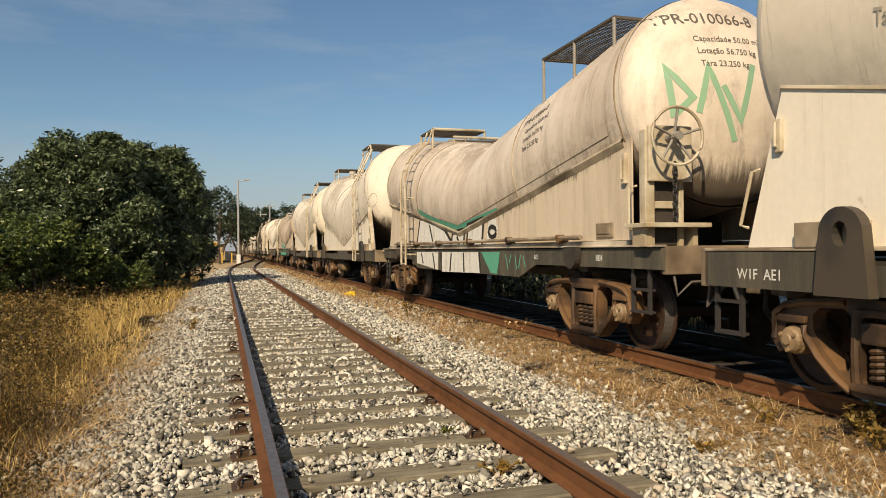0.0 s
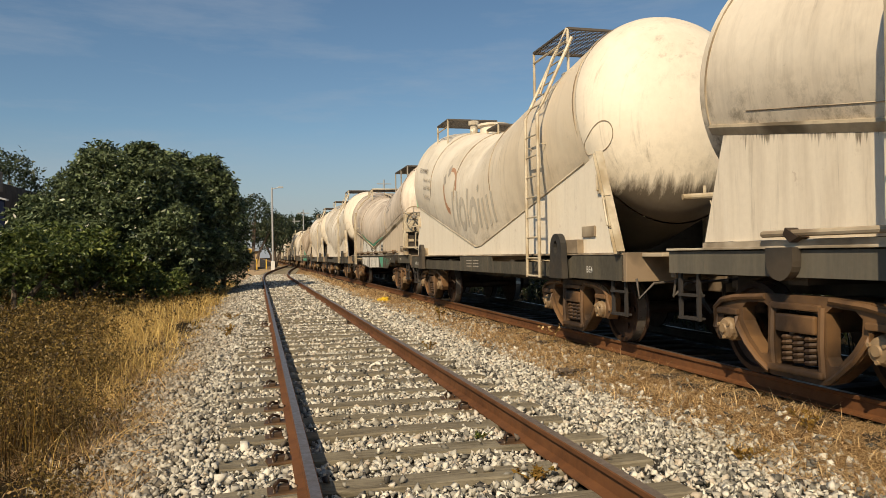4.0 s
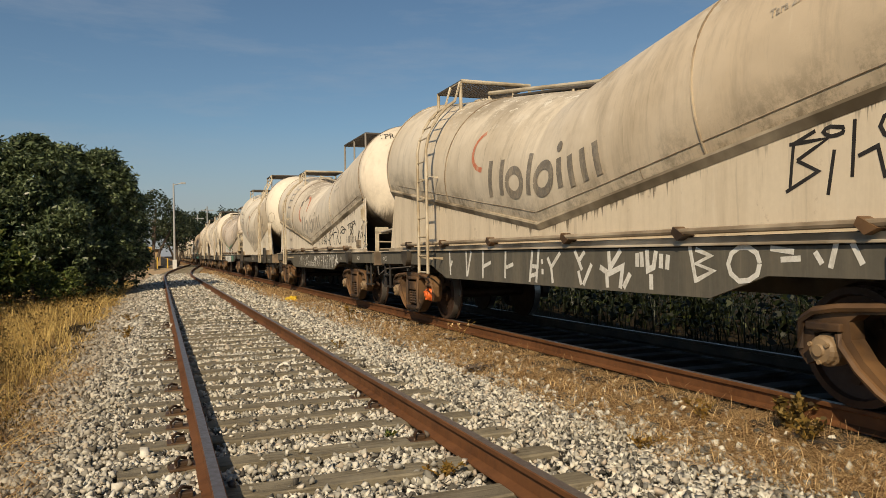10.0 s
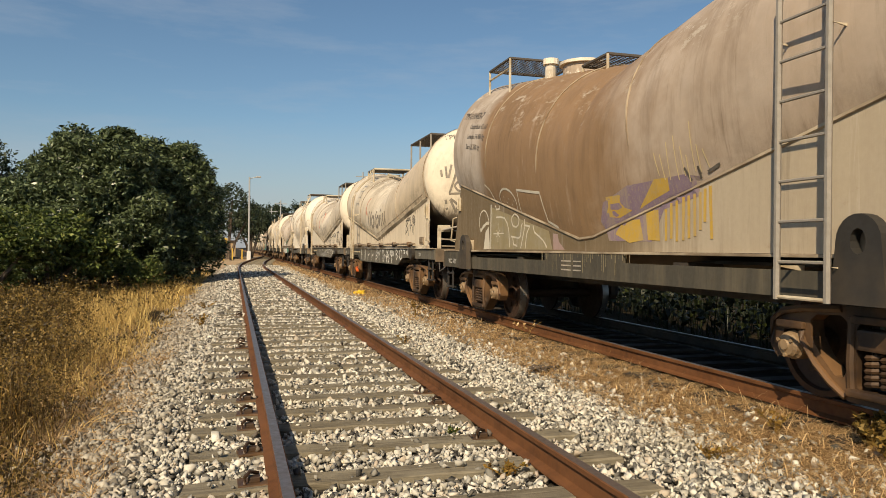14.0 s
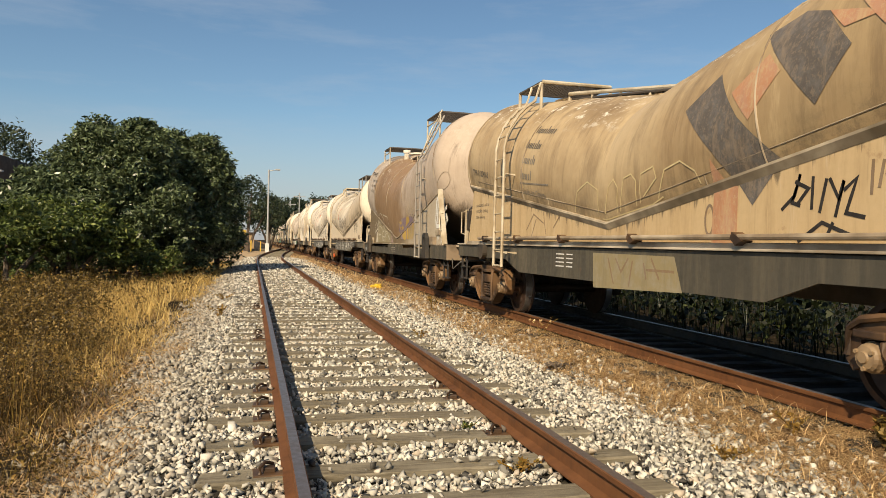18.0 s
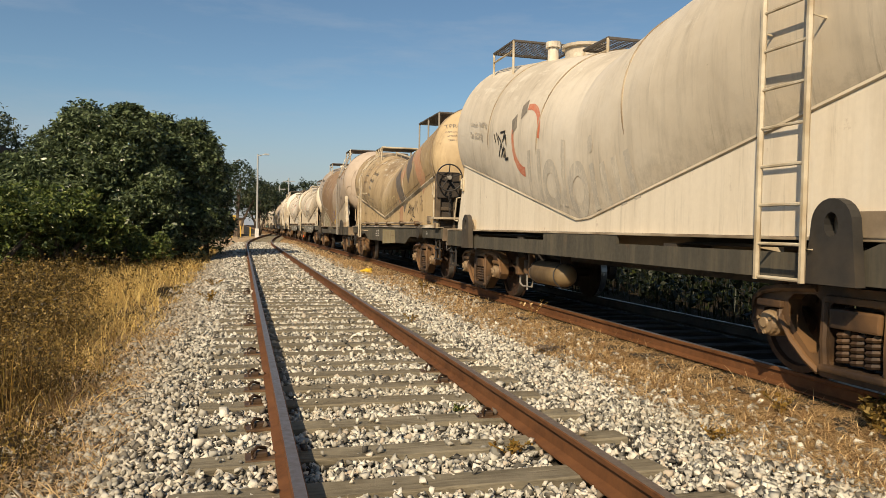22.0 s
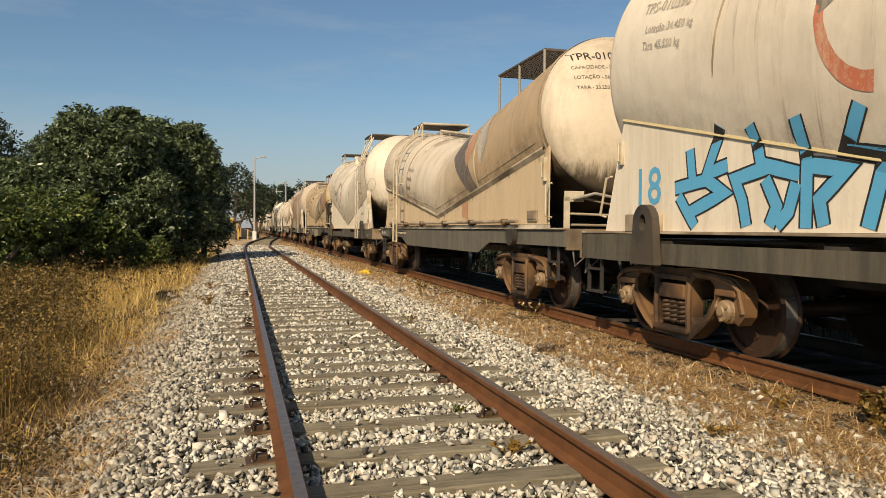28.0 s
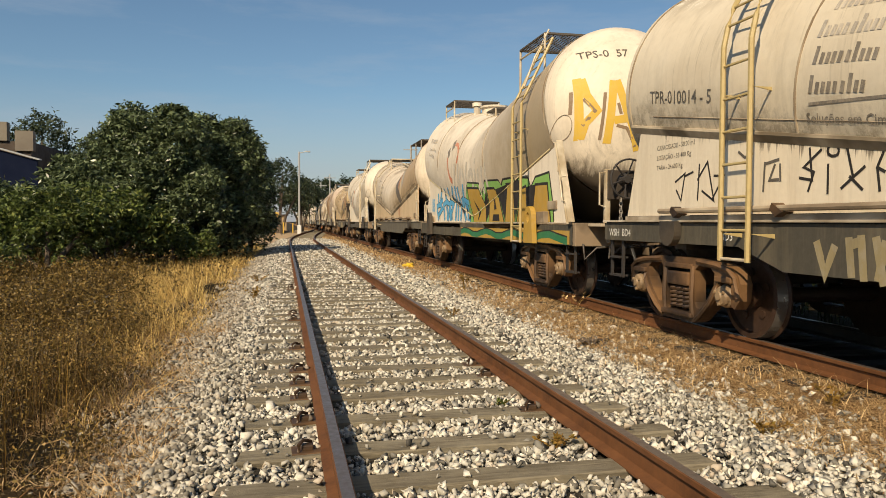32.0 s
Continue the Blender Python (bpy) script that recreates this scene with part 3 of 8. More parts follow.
def ladder(parent, kind, y0, y1, w, z0, material):
    """A ladder up the tank's side that bends over its top."""
    zc, r, low = section(kind, (y0 + y1) / 2)
    lad = part("ladder", rod(bmesh.new(), (-w, y0, z0 + 0.02), (-w, y1, z0 + 0.02), 0.016), material, parent, "steel access ladder bent over the tank")
    path = [(-w, z0), (-w, zc + 0.35)]
    for k in range(1, 6 if kind == "TPR" else 8):
        a = radians(13 + 9 * k)
        if kind == "TPR":
            path.append((-(r + 0.27) * math.cos(a), zc + (r + 0.20) * math.sin(a)))
        else:
            path.append((-w + 0.085 * k, zc + 0.35 + 0.175 * k))
    if kind == "TPR":
        path.append((-0.70, 4.22))
    # the bent top of the first kind runs over to the roof deck
    shift = lambda i: 0.38 * max(0, i - 2) / (len(path) - 3) if kind == "TPR" else 0.0
    for y in (y0, y1):
        bm = bmesh.new()
        tube(bm, [(x, y + shift(i), z) for i, (x, z) in enumerate(path)], 0.027, 6)
        part("stile", bm, material, lad)
    z = z0 + 0.30
    rung = None
    while z < zc + 0.3:
        if rung is None:
            first = part("rung", rod(bmesh.new(), (-w, y0, 0), (-w, y1, 0), 0.014, 6), material, lad)
            first.location.z = z
            rung = first.data
        else:
            shared("rung", rung, lad, pose(0, 0, z))
        z += 0.32
    for i, (x, zz) in enumerate(path[2:]):
        shared("rung", rung, lad, pose(x + w, shift(i + 2), zz))
    for zz in (1.13, zc - 0.1):
        for y in (y0 - 0.03, y1 + 0.03):
            part("bracket", prism_y(bmesh.new(), w, zz, y), material, lad)
    return lad


def prism_y(bm, w, z, y):
    """A small gusset that holds the ladder to the wall."""
    vs = [bm.verts.new(p) for p in ((-w, y, z), (-w + 0.30, y, z), (-w + 0.30, y, z - 0.05), (-w, y + 0.012, z), (-w + 0.30, y + 0.012, z), (-w + 0.30, y + 0.012, z - 0.05))]
    bm.faces.new(vs[:3]), bm.faces.new(vs[3:])
    for a, b in ((0, 1), (1, 2), (2, 0)):
        bm.faces.new((vs[a], vs[b], vs[b + 3], vs[a + 3]))
    return bm


def grab(bm, x, y, z, h, out=0.09, dy=0.0):
    tube(bm, [(x, y, z), (x - out, y, z + 0.02), (x - out, y + dy, z + h - 0.02), (x, y + dy, z + h)], 0.016, 6)
    return bm


def side_plates(kind, root, outline):
    w = PLATE_W[kind]
    lip, drop = (0.045, 0.085) if kind == "TPR" else (0.016, 0.022)
    for s in (-1, 1):
        bm = bmesh.new()
        prism(bm, outline, s * (w - 0.02), s * w)
        part("side_plate", bm, M["plate"], root, "cream side plate streaked with rust and cement")
        bm = bmesh.new()
        us = np.linspace(-RIMS[kind][-1][0] + 0.05, RIMS[kind][1][0] - 0.05, 27)
        for a, b in zip(us, us[1:]):
            za, zb = seam_z(kind, a), seam_z(kind, b)
            q = [bm.verts.new((s * x, u, z)) for u, z0 in ((a, za), (b, zb)) for x, z in ((w - 0.06, z0 + 0.03), (w + lip, z0 + 0.015), (w + lip + 0.005, z0 - 0.012), (w + 0.004, z0 - drop))]
            for k in range(4):
                bm.faces.new((q[k], q[(k + 1) % 4], q[(k + 1) % 4 + 4], q[k + 4]))
        part("seam_flange", bm, M["flange" if kind == "TPR" else "flange_clean"], root)


M["brake_plate"] = simple("brake_plate", (0.05, 0.038, 0.028), 0.7, 0.5, 10)
M["platform"] = simple("platform_steel", (0.10, 0.085, 0.07), 0.7, 0.5, 14)
M["flange"] = simple("weld_flange", (0.52, 0.43, 0.30), 0.75, 0.6, 7, 0, 0.2, (0.15, 0.115, 0.07))
M["flange_clean"] = simple("painted_flange", (0.46, 0.38, 0.265), 0.75, 0.5, 7, 0, 0.2, (0.62, 0.53, 0.39))
M["pipe"] = simple("dusty_pipe", (0.34, 0.28, 0.20), 0.6, 0.5, 12, 0, 0.2, (0.16, 0.12, 0.08))
M["ledge"] = simple("cement_ledge", (0.30, 0.24, 0.165), 0.8, 0.5, 6, 0, 0.25, (0.60, 0.52, 0.40))
M["seam"] = simple("dirty_seam", (0.24, 0.18, 0.115), 0.8, 0.5, 8, 0, 0.2, (0.45, 0.37, 0.26))


def build_tpr(brake_wheel=True):
    root = empty("cement_wagon")
    k = "TPR"
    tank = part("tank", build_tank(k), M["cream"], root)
    for end in (-1, 1):
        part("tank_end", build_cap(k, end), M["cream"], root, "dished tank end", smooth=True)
    for u in (-3.0, 3.0, -6.2, 6.2):
        zc, r, low = section(k, u)
        bm = bmesh.new()
        tube(bm, [(-(r + 0.004) * math.cos(a), u - SLOPE * (1 if u > 0 else -1) * r * math.sin(a), zc + (r + 0.004) * math.sin(a)) for a in np.linspace(-0.4, math.pi + 0.4, 40)], 0.012, 5)
        part("weld_band", bm, M["seam"], root)
    for u0, u1, s0 in ((5.6, 0.02, -0.36), (-0.02, -5.9, -0.36)):
        part("weld_line", tube(bmesh.new(), [tank_point(k, u, s0, 0.001) for u in np.linspace(u0, u1, 13)], 0.006, 5), M["seam"], root)
    for u in (1.9, -2.1):
        part("weld_line", tube(bmesh.new(), [tank_point(k, u, q, 0.001) for q in np.linspace(-0.36, -1.02, 8)], 0.006, 5), M["seam"], root)
    z0 = 1.32
    top = [(u, seam_z(k, u)) for u in np.linspace(6.05, -6.4, 25)]
    side_plates(k, root, [(-6.4, z0), (6.42, z0)] + [(u, z) for u, z in top])
    # dark sheets added in place of the deep shade under the tank ends
    for y in (-4.9, 4.9):
        part("bulkhead", box(bmesh.new(), -1.17, 1.17, y - 0.02, y + 0.02, 1.25, 1.60), M["dark"], root)
    for e in (-1, 1):
        part("end_deck", box(bmesh.new(), -1.16, 1.16, e * 6.0, e * 7.04, 1.237, 1.25), M["deck"], root, "rust-stained steel end deck")
    # underframe
    bm = bmesh.new()
    box(bm, -0.35, 0.35, -7.05, 7.05, 0.78, 1.18)
    for y in (-5.12, 5.12, -2.4, 2.4, 0):
        box(bm, -1.16, 1.16, y - 0.12, y + 0.12, 0.92, 1.2)
    box(bm, -1.18, 1.18, -7.05, 7.05, 1.20, 1.235)
    part("underframe", bm, M["frame"], root)
    for s in (-1, 1):
        bm = bmesh.new()
        prism(bm, [(-7.05, 0.99), (-3.75, 0.99), (-3.1, 0.78), (3.2, 0.78), (3.9, 0.99), (7.05, 0.99), (7.05, 1.225), (-7.05, 1.225)], s * 1.20, s * 1.235)
        part("side_sill", bm, M["sill"], root, "grimy black side sill with a deep middle")
        bm = bmesh.new()
        box(bm, s * 1.17, s * 1.27, -7.05, 7.05, 1.238, 1.262, 0.006)
        box(bm, s * 1.17, s * 1.24, -6.4, 6.4, 1.262, 1.315)
        part("sill_ledge", bm, M["ledge"], root)
        for y in (-5.05, 5.15):
            bm = bmesh.new()
            pts = [(y + 0.17 * math.cos(a), 1.13 + 0.17 * math.sin(a)) for a in np.linspace(math.pi, math.tau, 12)]
            prism(bm, pts + [(y + 0.17, 1.25), (y - 0.17, 1.25)], s * 1.24, s * 1.33)
            part("jacking_pad", bm, M["frame"], root)
    for e in (-1, 1):
        bm = bmesh.new()
        box(bm, -1.2, 1.2, e * 6.98, e * 7.08, 0.94, 1.24, 0.01)
        box(bm, -0.20, 0.20, e * 7.08, e * 7.30, 0.72, 1.02, 0.02)
        box(bm, -0.11, 0.11, e * 7.25, e * 7.46, 0.76, 0.98, 0.03)
        part("end_beam", bm, M["deck"], root)
        part("brake_hose", tube(bmesh.new(), [(-0.45, e * 7.05, 0.88), (-0.45, e * 7.18, 0.86), (-0.40, e * 7.24, 0.62), (-0.30, e * 7.22, 0.48)], 0.026, 7), M["rubber"], root)
        part("uncoupling_rod", tube(bmesh.new(), [(-1.12, e * 7.10, 0.92), (-1.12, e * 7.16, 0.72), (-0.95, e * 7.16, 0.86), (-0.15, e * 7.18, 0.90)], 0.016, 6), M["platform"], root)
    # pipe along the foot of the plate
    for s in (-1,):
        bm = bmesh.new()
        tube(bm, [(s * 1.29, -5.3, 1.37), (s * 1.29, 5.4, 1.37)], 0.030, 8)
        part("side_pipe", bm, M["seam"], root, "long pipe clipped along the side plate")
        for y in (-4.7, -2.8, -0.8, 1.3, 3.2, 5.0):
            bm = bmesh.new()
            prism(bm, [(y - 0.08, 1.335), (y + 0.07, 1.42), (y + 0.10, 1.36), (y + 0.02, 1.29)], s * 1.20, s * 1.325)
            part("pipe_clip", bm, M["bogie"], root)
    # steps under the end of the sill
    for s in (-1, 1):
        for y in (-6.55, 6.75):
            bm = bmesh.new()
            for yy in (y - 0.17, y + 0.17):
                box(bm, s * 1.16, s * 1.19, yy - 0.025, yy + 0.025, 0.48, 1.0)
            for z in (0.49, 0.74):
                box(bm, s * 1.10, s * 1.22, y - 0.17, y + 0.17, z, z + 0.025)
            part("step", bm, M["dark"], root)
    for y in (-5.15, 5.15):
        make_bogie(root, y, M["axlecap"])
    ladder(root, k, 3.36, 3.80, 1.50, 0.86, M["iron"])
    # roof walkway and platforms
    zt = lambda u: section(k, u)[0] + 1.30
    bm = bmesh.new()
    grating(bm, -0.68, 0.70, 3.75, 4.85, 4.24, 0.06)
    tagged(part("roof_walkway", bm, M["platform"], root, "steel mesh roof walkway"), "steel mesh flooring", kind="stuff")
    for x in (-0.68, 0.70):
        for y in (3.75, 4.85):
            part("platform_post", rod(bmesh.new(), (x, y, 3.6), (x, y, 4.24), 0.032), M["iron"], root)
    part("deck_beam", rod(bmesh.new(), (-0.68, 3.73, 4.25), (0.70, 3.73, 4.25), 0.034), M["iron"], root)
    bm = bmesh.new()
    line = [(-0.12, 3.75, 4.07), (-0.12, 0.2, zt(0) + 0.13), (-0.12, -4.2, zt(4.2) + 0.04)]
    for a, b in zip(line, line[1:]):
        rod(bm, a, b, 0.034)
    for u in (3.75, 2.8, 1.8, 0.9, 0.0, -0.9, -1.9, -2.9):
        rod(bm, (-0.12, u, zt(u) - 0.1), (-0.12, u, zt(u) + 0.13 - 0.01 * abs(u)), 0.022)
    part("walkway_rail", bm, M["iron"], root, "white-painted walkway rail")
    bm = bmesh.new()
    for u0, u1 in ((3.7, 0.0), (0.0, -4.2)):
        a, b = (-0.08, u0, zt(u0) + 0.05), (-0.24, u1, zt(u1) + 0.05)
        for x in (0, 0.15, 0.3, 0.45, 0.6):
            rod(bm, (a[0] + x, a[1], a[2]), (b[0] + x, b[1], b[2]), 0.02, 5)
        for q in np.linspace(0, 1, 26):
            p = [a[i] + (b[i] - a[i]) * q for i in range(3)]
            rod(bm, p, (p[0] + 0.6, p[1], p[2]), 0.012, 4)
    tagged(part("roof_grid", bm, M["platform"], root), "steel mesh flooring", kind="stuff")
    bm = bmesh.new()
    grating(bm, -0.95, 0.95, -5.6, -3.45, 4.16, 0.055)
    tagged(part("end_platform", bm, M["platform"], root, "mesh platform raised on thin posts"), "steel mesh flooring", kind="stuff")
    for x in (-0.95, 0.95):
        for y in (-3.47, -4.5, -5.6):
            part("platform_post", rod(bmesh.new(), (x, y, min(zt(y) - 0.45, 4.1)), (x, y, 4.16), 0.024), M["grey_iron"], root)
    for u in (1.0, 4.6):
        part("hatch", rod(bmesh.new(), (0.25, u, zt(u) - 0.15), (0.25, u, zt(u) + 0.07), 0.27, 20), M["cream"], root)
    # fittings at the near end
    part("grab_iron", grab(bmesh.new(), -1.2, -6.28, 2.02, 0.26, 0.07, 0.0), M["iron"], root)
    part("lamp_bracket", box(bmesh.new(), -1.25, -1.2, -6.32, -6.24, 1.98, 2.34, 0.01), M["iron"], root)
    part("grab_iron", grab(bmesh.new(), -1.18, -6.47, 1.42, 0.52, 0.10), M["iron"], root)
    bm = bmesh.new()
    box(bm, -1.225, -1.2, -5.98, -5.58, 1.36, 1.54, 0.01)
    box(bm, -1.235, -1.22, -5.94, -5.62, 1.40, 1.50, 0.01)
    part("data_plate_holder", bm, M["seam"], root)
    if brake_wheel:
        bs = part("brake_stand", box(bmesh.new(), -1.34, -1.22, -6.90, -6.78, 1.24, 2.52, 0.012), M["iron"], root, "hand-brake stand with spoked wheel and chain")
        for x0, x1, z0, z1 in ((-0.90, -0.84, 1.24, 2.10), (-1.24, -0.86, 1.66, 1.74)):
            part("stand_post", box(bmesh.new(), x0, x1, -6.88, -6.80, z0, z1, 0.01), M["iron"], bs)
        part("back_plate", box(bmesh.new(), -1.32, -0.78, -6.95, -6.90, 1.95, 2.56, 0.015), M["brake_plate"], bs)
        # dark sheet added for the shade below the back plate
        part("guard_plate", box(bmesh.new(), -1.20, -0.86, -6.84, -6.80, 1.26, 1.96, 0.01), M["brake_plate"], bs)
        bm = bmesh.new()
        c = (-1.08, -7.12, 2.42)
        tube(bm, [(c[0] + 0.31 * math.cos(q), c[1], c[2] + 0.31 * math.sin(q)) for q in np.linspace(0, math.tau, 33)], 0.018, 6)
        wheel = part("hand_wheel", bm, M["grey_iron"], root, "spoked brake hand wheel")
        for j in range(5):
            q = j * math.tau / 5 + 0.3
            part("spoke", rod(bmesh.new(), (c[0] + 0.05 * math.cos(q), c[1] + 0.05, c[2] + 0.05 * math.sin(q)), (c[0] + 0.31 * math.cos(q), c[1], c[2] + 0.31 * math.sin(q)), 0.015, 6), M["grey_iron"], wheel)
        part("hub", rod(bmesh.new(), (c[0], -6.88, c[2]), (c[0], -7.16, c[2]), 0.05, 10), M["grey_iron"], wheel)
        bm = bmesh.new()
        for j in range(11):
            z = 2.12 - j * 0.06
            pts = [(-1.02 + (0.026 * math.cos(q) if j % 2 else 0), -6.98 + (0 if j % 2 else 0.026 * math.cos(q)), z + 0.045 * math.sin(q)) for q in np.linspace(0, math.tau, 11)]
            tube(bm, pts, 0.010, 5)
        part("chain", bm, M["dark"], bs)
        part("brake_step", box(bmesh.new(), -1.40, -0.58, -7.02, -6.55, 1.45, 1.50, 0.008), M["iron"], bs)
        for x in (-1.30, -0.72):
            part("step_leg", box(bmesh.new(), x - 0.03, x + 0.03, -6.92, -6.62, 1.24, 1.45), M["iron"], bs)
    else:
        for line in ([(-0.98, -6.55, 1.68), (-0.75, -6.6, 1.72), (-0.3, -6.7, 1.62), (0.6, -6.7, 1.62)], [(-0.95, -6.55, 1.48), (-0.4, -6.75, 1.46), (0.7, -6.75, 1.50)],
                     [(-0.2, -6.8, 1.52), (0.3, -6.85, 1.56), (0.75, -6.80, 1.42), (0.85, -6.75, 1.27)], [(-0.15, -6.72, 2.02), (0.45, -6.77, 2.05)], [(-0.92, -6.60, 1.31), (0.5, -6.72, 1.30)]):
            part("air_pipe", tube(bmesh.new(), line, 0.019, 8), M["pipe"], root)
        part("valve", rod(bmesh.new(), (0.0, -6.85, 1.62), (0.0, -6.66, 1.62), 0.085, 12), M["grey_iron"], root)
        part("valve", rod(bmesh.new(), (0.55, -6.9, 2.05), (0.55, -6.7, 2.05), 0.085, 12), M["iron"], root)
        part("pipe_bracket", box(bmesh.new(), -1.02, -0.93, -6.58, -6.54, 1.25, 1.74, 0.006), M["iron"], root)
        part("pipe_bracket", box(bmesh.new(), -1.02, -0.70, -6.58, -6.56, 1.66, 1.82, 0.006), M["iron"], root)
        part("air_hose", tube(bmesh.new(), [(-0.90, -6.62, 1.70), (-0.6, -6.74, 1.78), (-0.2, -6.82, 1.70), (0.1, -6.85, 1.60)], 0.024, 8), M["grey_iron"], root)
        part("end_gusset", prism(bmesh.new(), [(-6.95, 1.25), (-6.45, 1.25), (-6.40, 1.85)], 0.62, 0.66), M["deck"], root)
        bm = bmesh.new()
        for j in range(9):
            q = j / 8 * math.pi
            tube(bm, [(0.32 - 0.16 * math.cos(q) + (0.018 * math.cos(w) if j % 2 else 0), -6.86 + (0 if j % 2 else 0.018 * math.cos(w)), 1.98 - 0.15 * math.sin(q) + 0.03 * math.sin(w)) for w in np.linspace(0, math.tau, 9)], 0.008, 5)
        part("chain", bm, M["grey_iron"], root)
    tagged(root, "cement hopper wagon", "train wagon", "wagons of the cement train")
    return root


def build_tps(brake=False):
    root = empty("cement_wagon")
    k = "TPS"
    part("tank", build_tank(k), M["cream"], root)
    for end in (-1, 1):
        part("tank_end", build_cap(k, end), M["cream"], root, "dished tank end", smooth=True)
    for u in (-5.2, -1.3, 1.3, 3.6):
        zc, r, low = section(k, u)
        bm = bmesh.new()
        tube(bm, [(-(r + 0.004) * math.cos(a), u - SLOPE * (1 if u > 0 else -1) * r * math.sin(a), zc + (r + 0.004) * math.sin(a)) for a in np.linspace(-0.3, math.pi + 0.3, 40)], 0.012, 5)
        part("weld_band", bm, M["seam"], root)
    z0 = 1.225
    top = [(u, seam_z(k, u)) for u in np.linspace(5.52, -5.5, 25)]
    side_plates(k, root, [(-6.2, z0), (5.95, z0)] + top)
    # added dark sheets, standing for the shade in the open frame ends
    for y in (-4.3, 4.3):
        part("bulkhead", box(bmesh.new(), -1.22, 1.22, y - 0.02, y + 0.02, 1.2, 1.74), M["dark"], root)
    for e in (-1, 1):
        part("end_deck", box(bmesh.new(), -1.24, 1.24, e * 5.6, e * 6.42, 1.18, 1.194), M["deck"], root, "rust-stained steel end deck")
    bm = bmesh.new()
    box(bm, -0.35, 0.35, -6.5, 6.5, 0.72, 1.1)
    for y in (-4.55, 4.55, -2.2, 2.2):
        box(bm, -1.28, 1.28, y - 0.12, y + 0.12, 0.90, 1.12)
    box(bm, -0.95, 0.95, -6.45, 6.45, 1.11, 1.14)
    part("underframe", bm, M["frame"], root)
    for s in (-1, 1):
        bm = bmesh.new()
        prism(bm, [(-6.45, 0.87), (6.45, 0.87), (6.45, 1.19), (4.95, 1.19), (4.70, 1.09), (1.12, 1.09), (1.12, 1.19), (-1.12, 1.19), (-1.12, 1.09), (-4.70, 1.09), (-4.95, 1.19), (-6.45, 1.19)], s * 1.29, s * 1.33)
        part("side_sill", bm, M["sill"], root, "grimy black steel side sill")
        bm = bmesh.new()
        box(bm, s * 1.18, s * 1.34, -6.45, 6.45, 1.195, 1.222, 0.006)
        part("sill_ledge", bm, M["seam"], root)
        for y in (-4.6, 4.75):
            bm = bmesh.new()
            pts = [(y + 0.20 * math.cos(a), 1.32 + 0.20 * math.sin(a)) for a in np.linspace(0, math.pi, 12)]
            hole = [(y + 0.07 * math.cos(a), 1.32 + 0.095 * math.sin(a)) for a in np.linspace(0, math.tau, 13)[:-1]]
            prism(bm, pts + [(y - 0.25, 0.86), (y + 0.25, 0.86)], s * 1.36, s * 1.45, (hole,))
            part("lifting_lug", bm, M["frame"], root, "black steel lifting lug with a hole")
            bm = bmesh.new()
            box(bm, s * 1.25, s * 1.35, y - 0.55 if y < 0 else y - 0.1, y + 0.1 if y < 0 else y + 0.55, 1.22, 1.42, 0.01)
            part("lug_gusset", bm, M["seam"], root)
    for e in (-1, 1):
        bm = bmesh.new()
        box(bm, -1.33, 1.33, e * 6.40, e * 6.52, 0.86, 1.225, 0.01)
        box(bm, -0.20, 0.20, e * 6.52, e * 6.90, 0.72, 1.02, 0.02)
        box(bm, -0.11, 0.11, e * 6.85, e * 7.08, 0.76, 0.98, 0.03)
        part("end_beam", bm, M["deck"], root)
        part("brake_hose", tube(bmesh.new(), [(-0.45, e * 6.5, 0.88), (-0.45, e * 6.66, 0.86), (-0.40, e * 6.74, 0.60), (-0.30, e * 6.74, 0.46)], 0.026, 7), M["rubber"], root)
        part("uncoupling_rod", tube(bmesh.new(), [(-1.2, e * 6.54, 0.90), (-1.2, e * 6.60, 0.66), (-1.0, e * 6.60, 0.84), (-0.15, e * 6.64, 0.90)], 0.016, 6), M["platform"], root)
    for s in (-1, 1):
        for y in (-6.2, 6.2):
            bm = bmesh.new()
            for yy in (y - 0.17, y + 0.17):
                box(bm, s * 1.24, s * 1.27, yy - 0.025, yy + 0.025, 0.42, 0.9)
            for z in (0.43, 0.72):
                box(bm, s * 1.18, s * 1.30, y - 0.17, y + 0.17, z, z + 0.025)
            part("step", bm, M["dark"], root)
    # slanting end struts with a rounded pad on the tank
    for s in (-1, 1):
        bm = bmesh.new()
        a, b = Vector((s * 1.36, -6.42, 1.225)), Vector((s * 1.36, -5.86, 2.55))
        d = (b - a).normalized()
        nrm = Vector((0, d.z, -d.y))
        for q0, q1 in ((-0.045, -0.033), (0.033, 0.045)):
            vs = [bm.verts.new(p + nrm * q + Vector((x, 0, 0))) for p in (a, b) for q in (q0, q1) for x in (-0.06, 0.04)]
            bmesh.ops.convex_hull(bm, input=vs)
        vs = [bm.verts.new(p + nrm * q + Vector((s * x, 0, 0))) for p in (a, b) for q in (-0.045, 0.045) for x in (-0.05, -0.038)]
        bmesh.ops.convex_hull(bm, input=vs)
        part("end_strut", bm, M["iron"], root, "slanting channel strut")
        bm = bmesh.new()
        pts = []
        for q in np.linspace(0, math.tau, 25):
            p = cap_point(k, -1, -1.22 + 0.11 * math.cos(q), -0.50 + 0.20 * math.sin(q), 0.01)
            pts.append((s * -p.x, p.y, p.z))
        tube(bm, pts, 0.006, 5)
        part("strut_pad", bm, M["seam"], root)
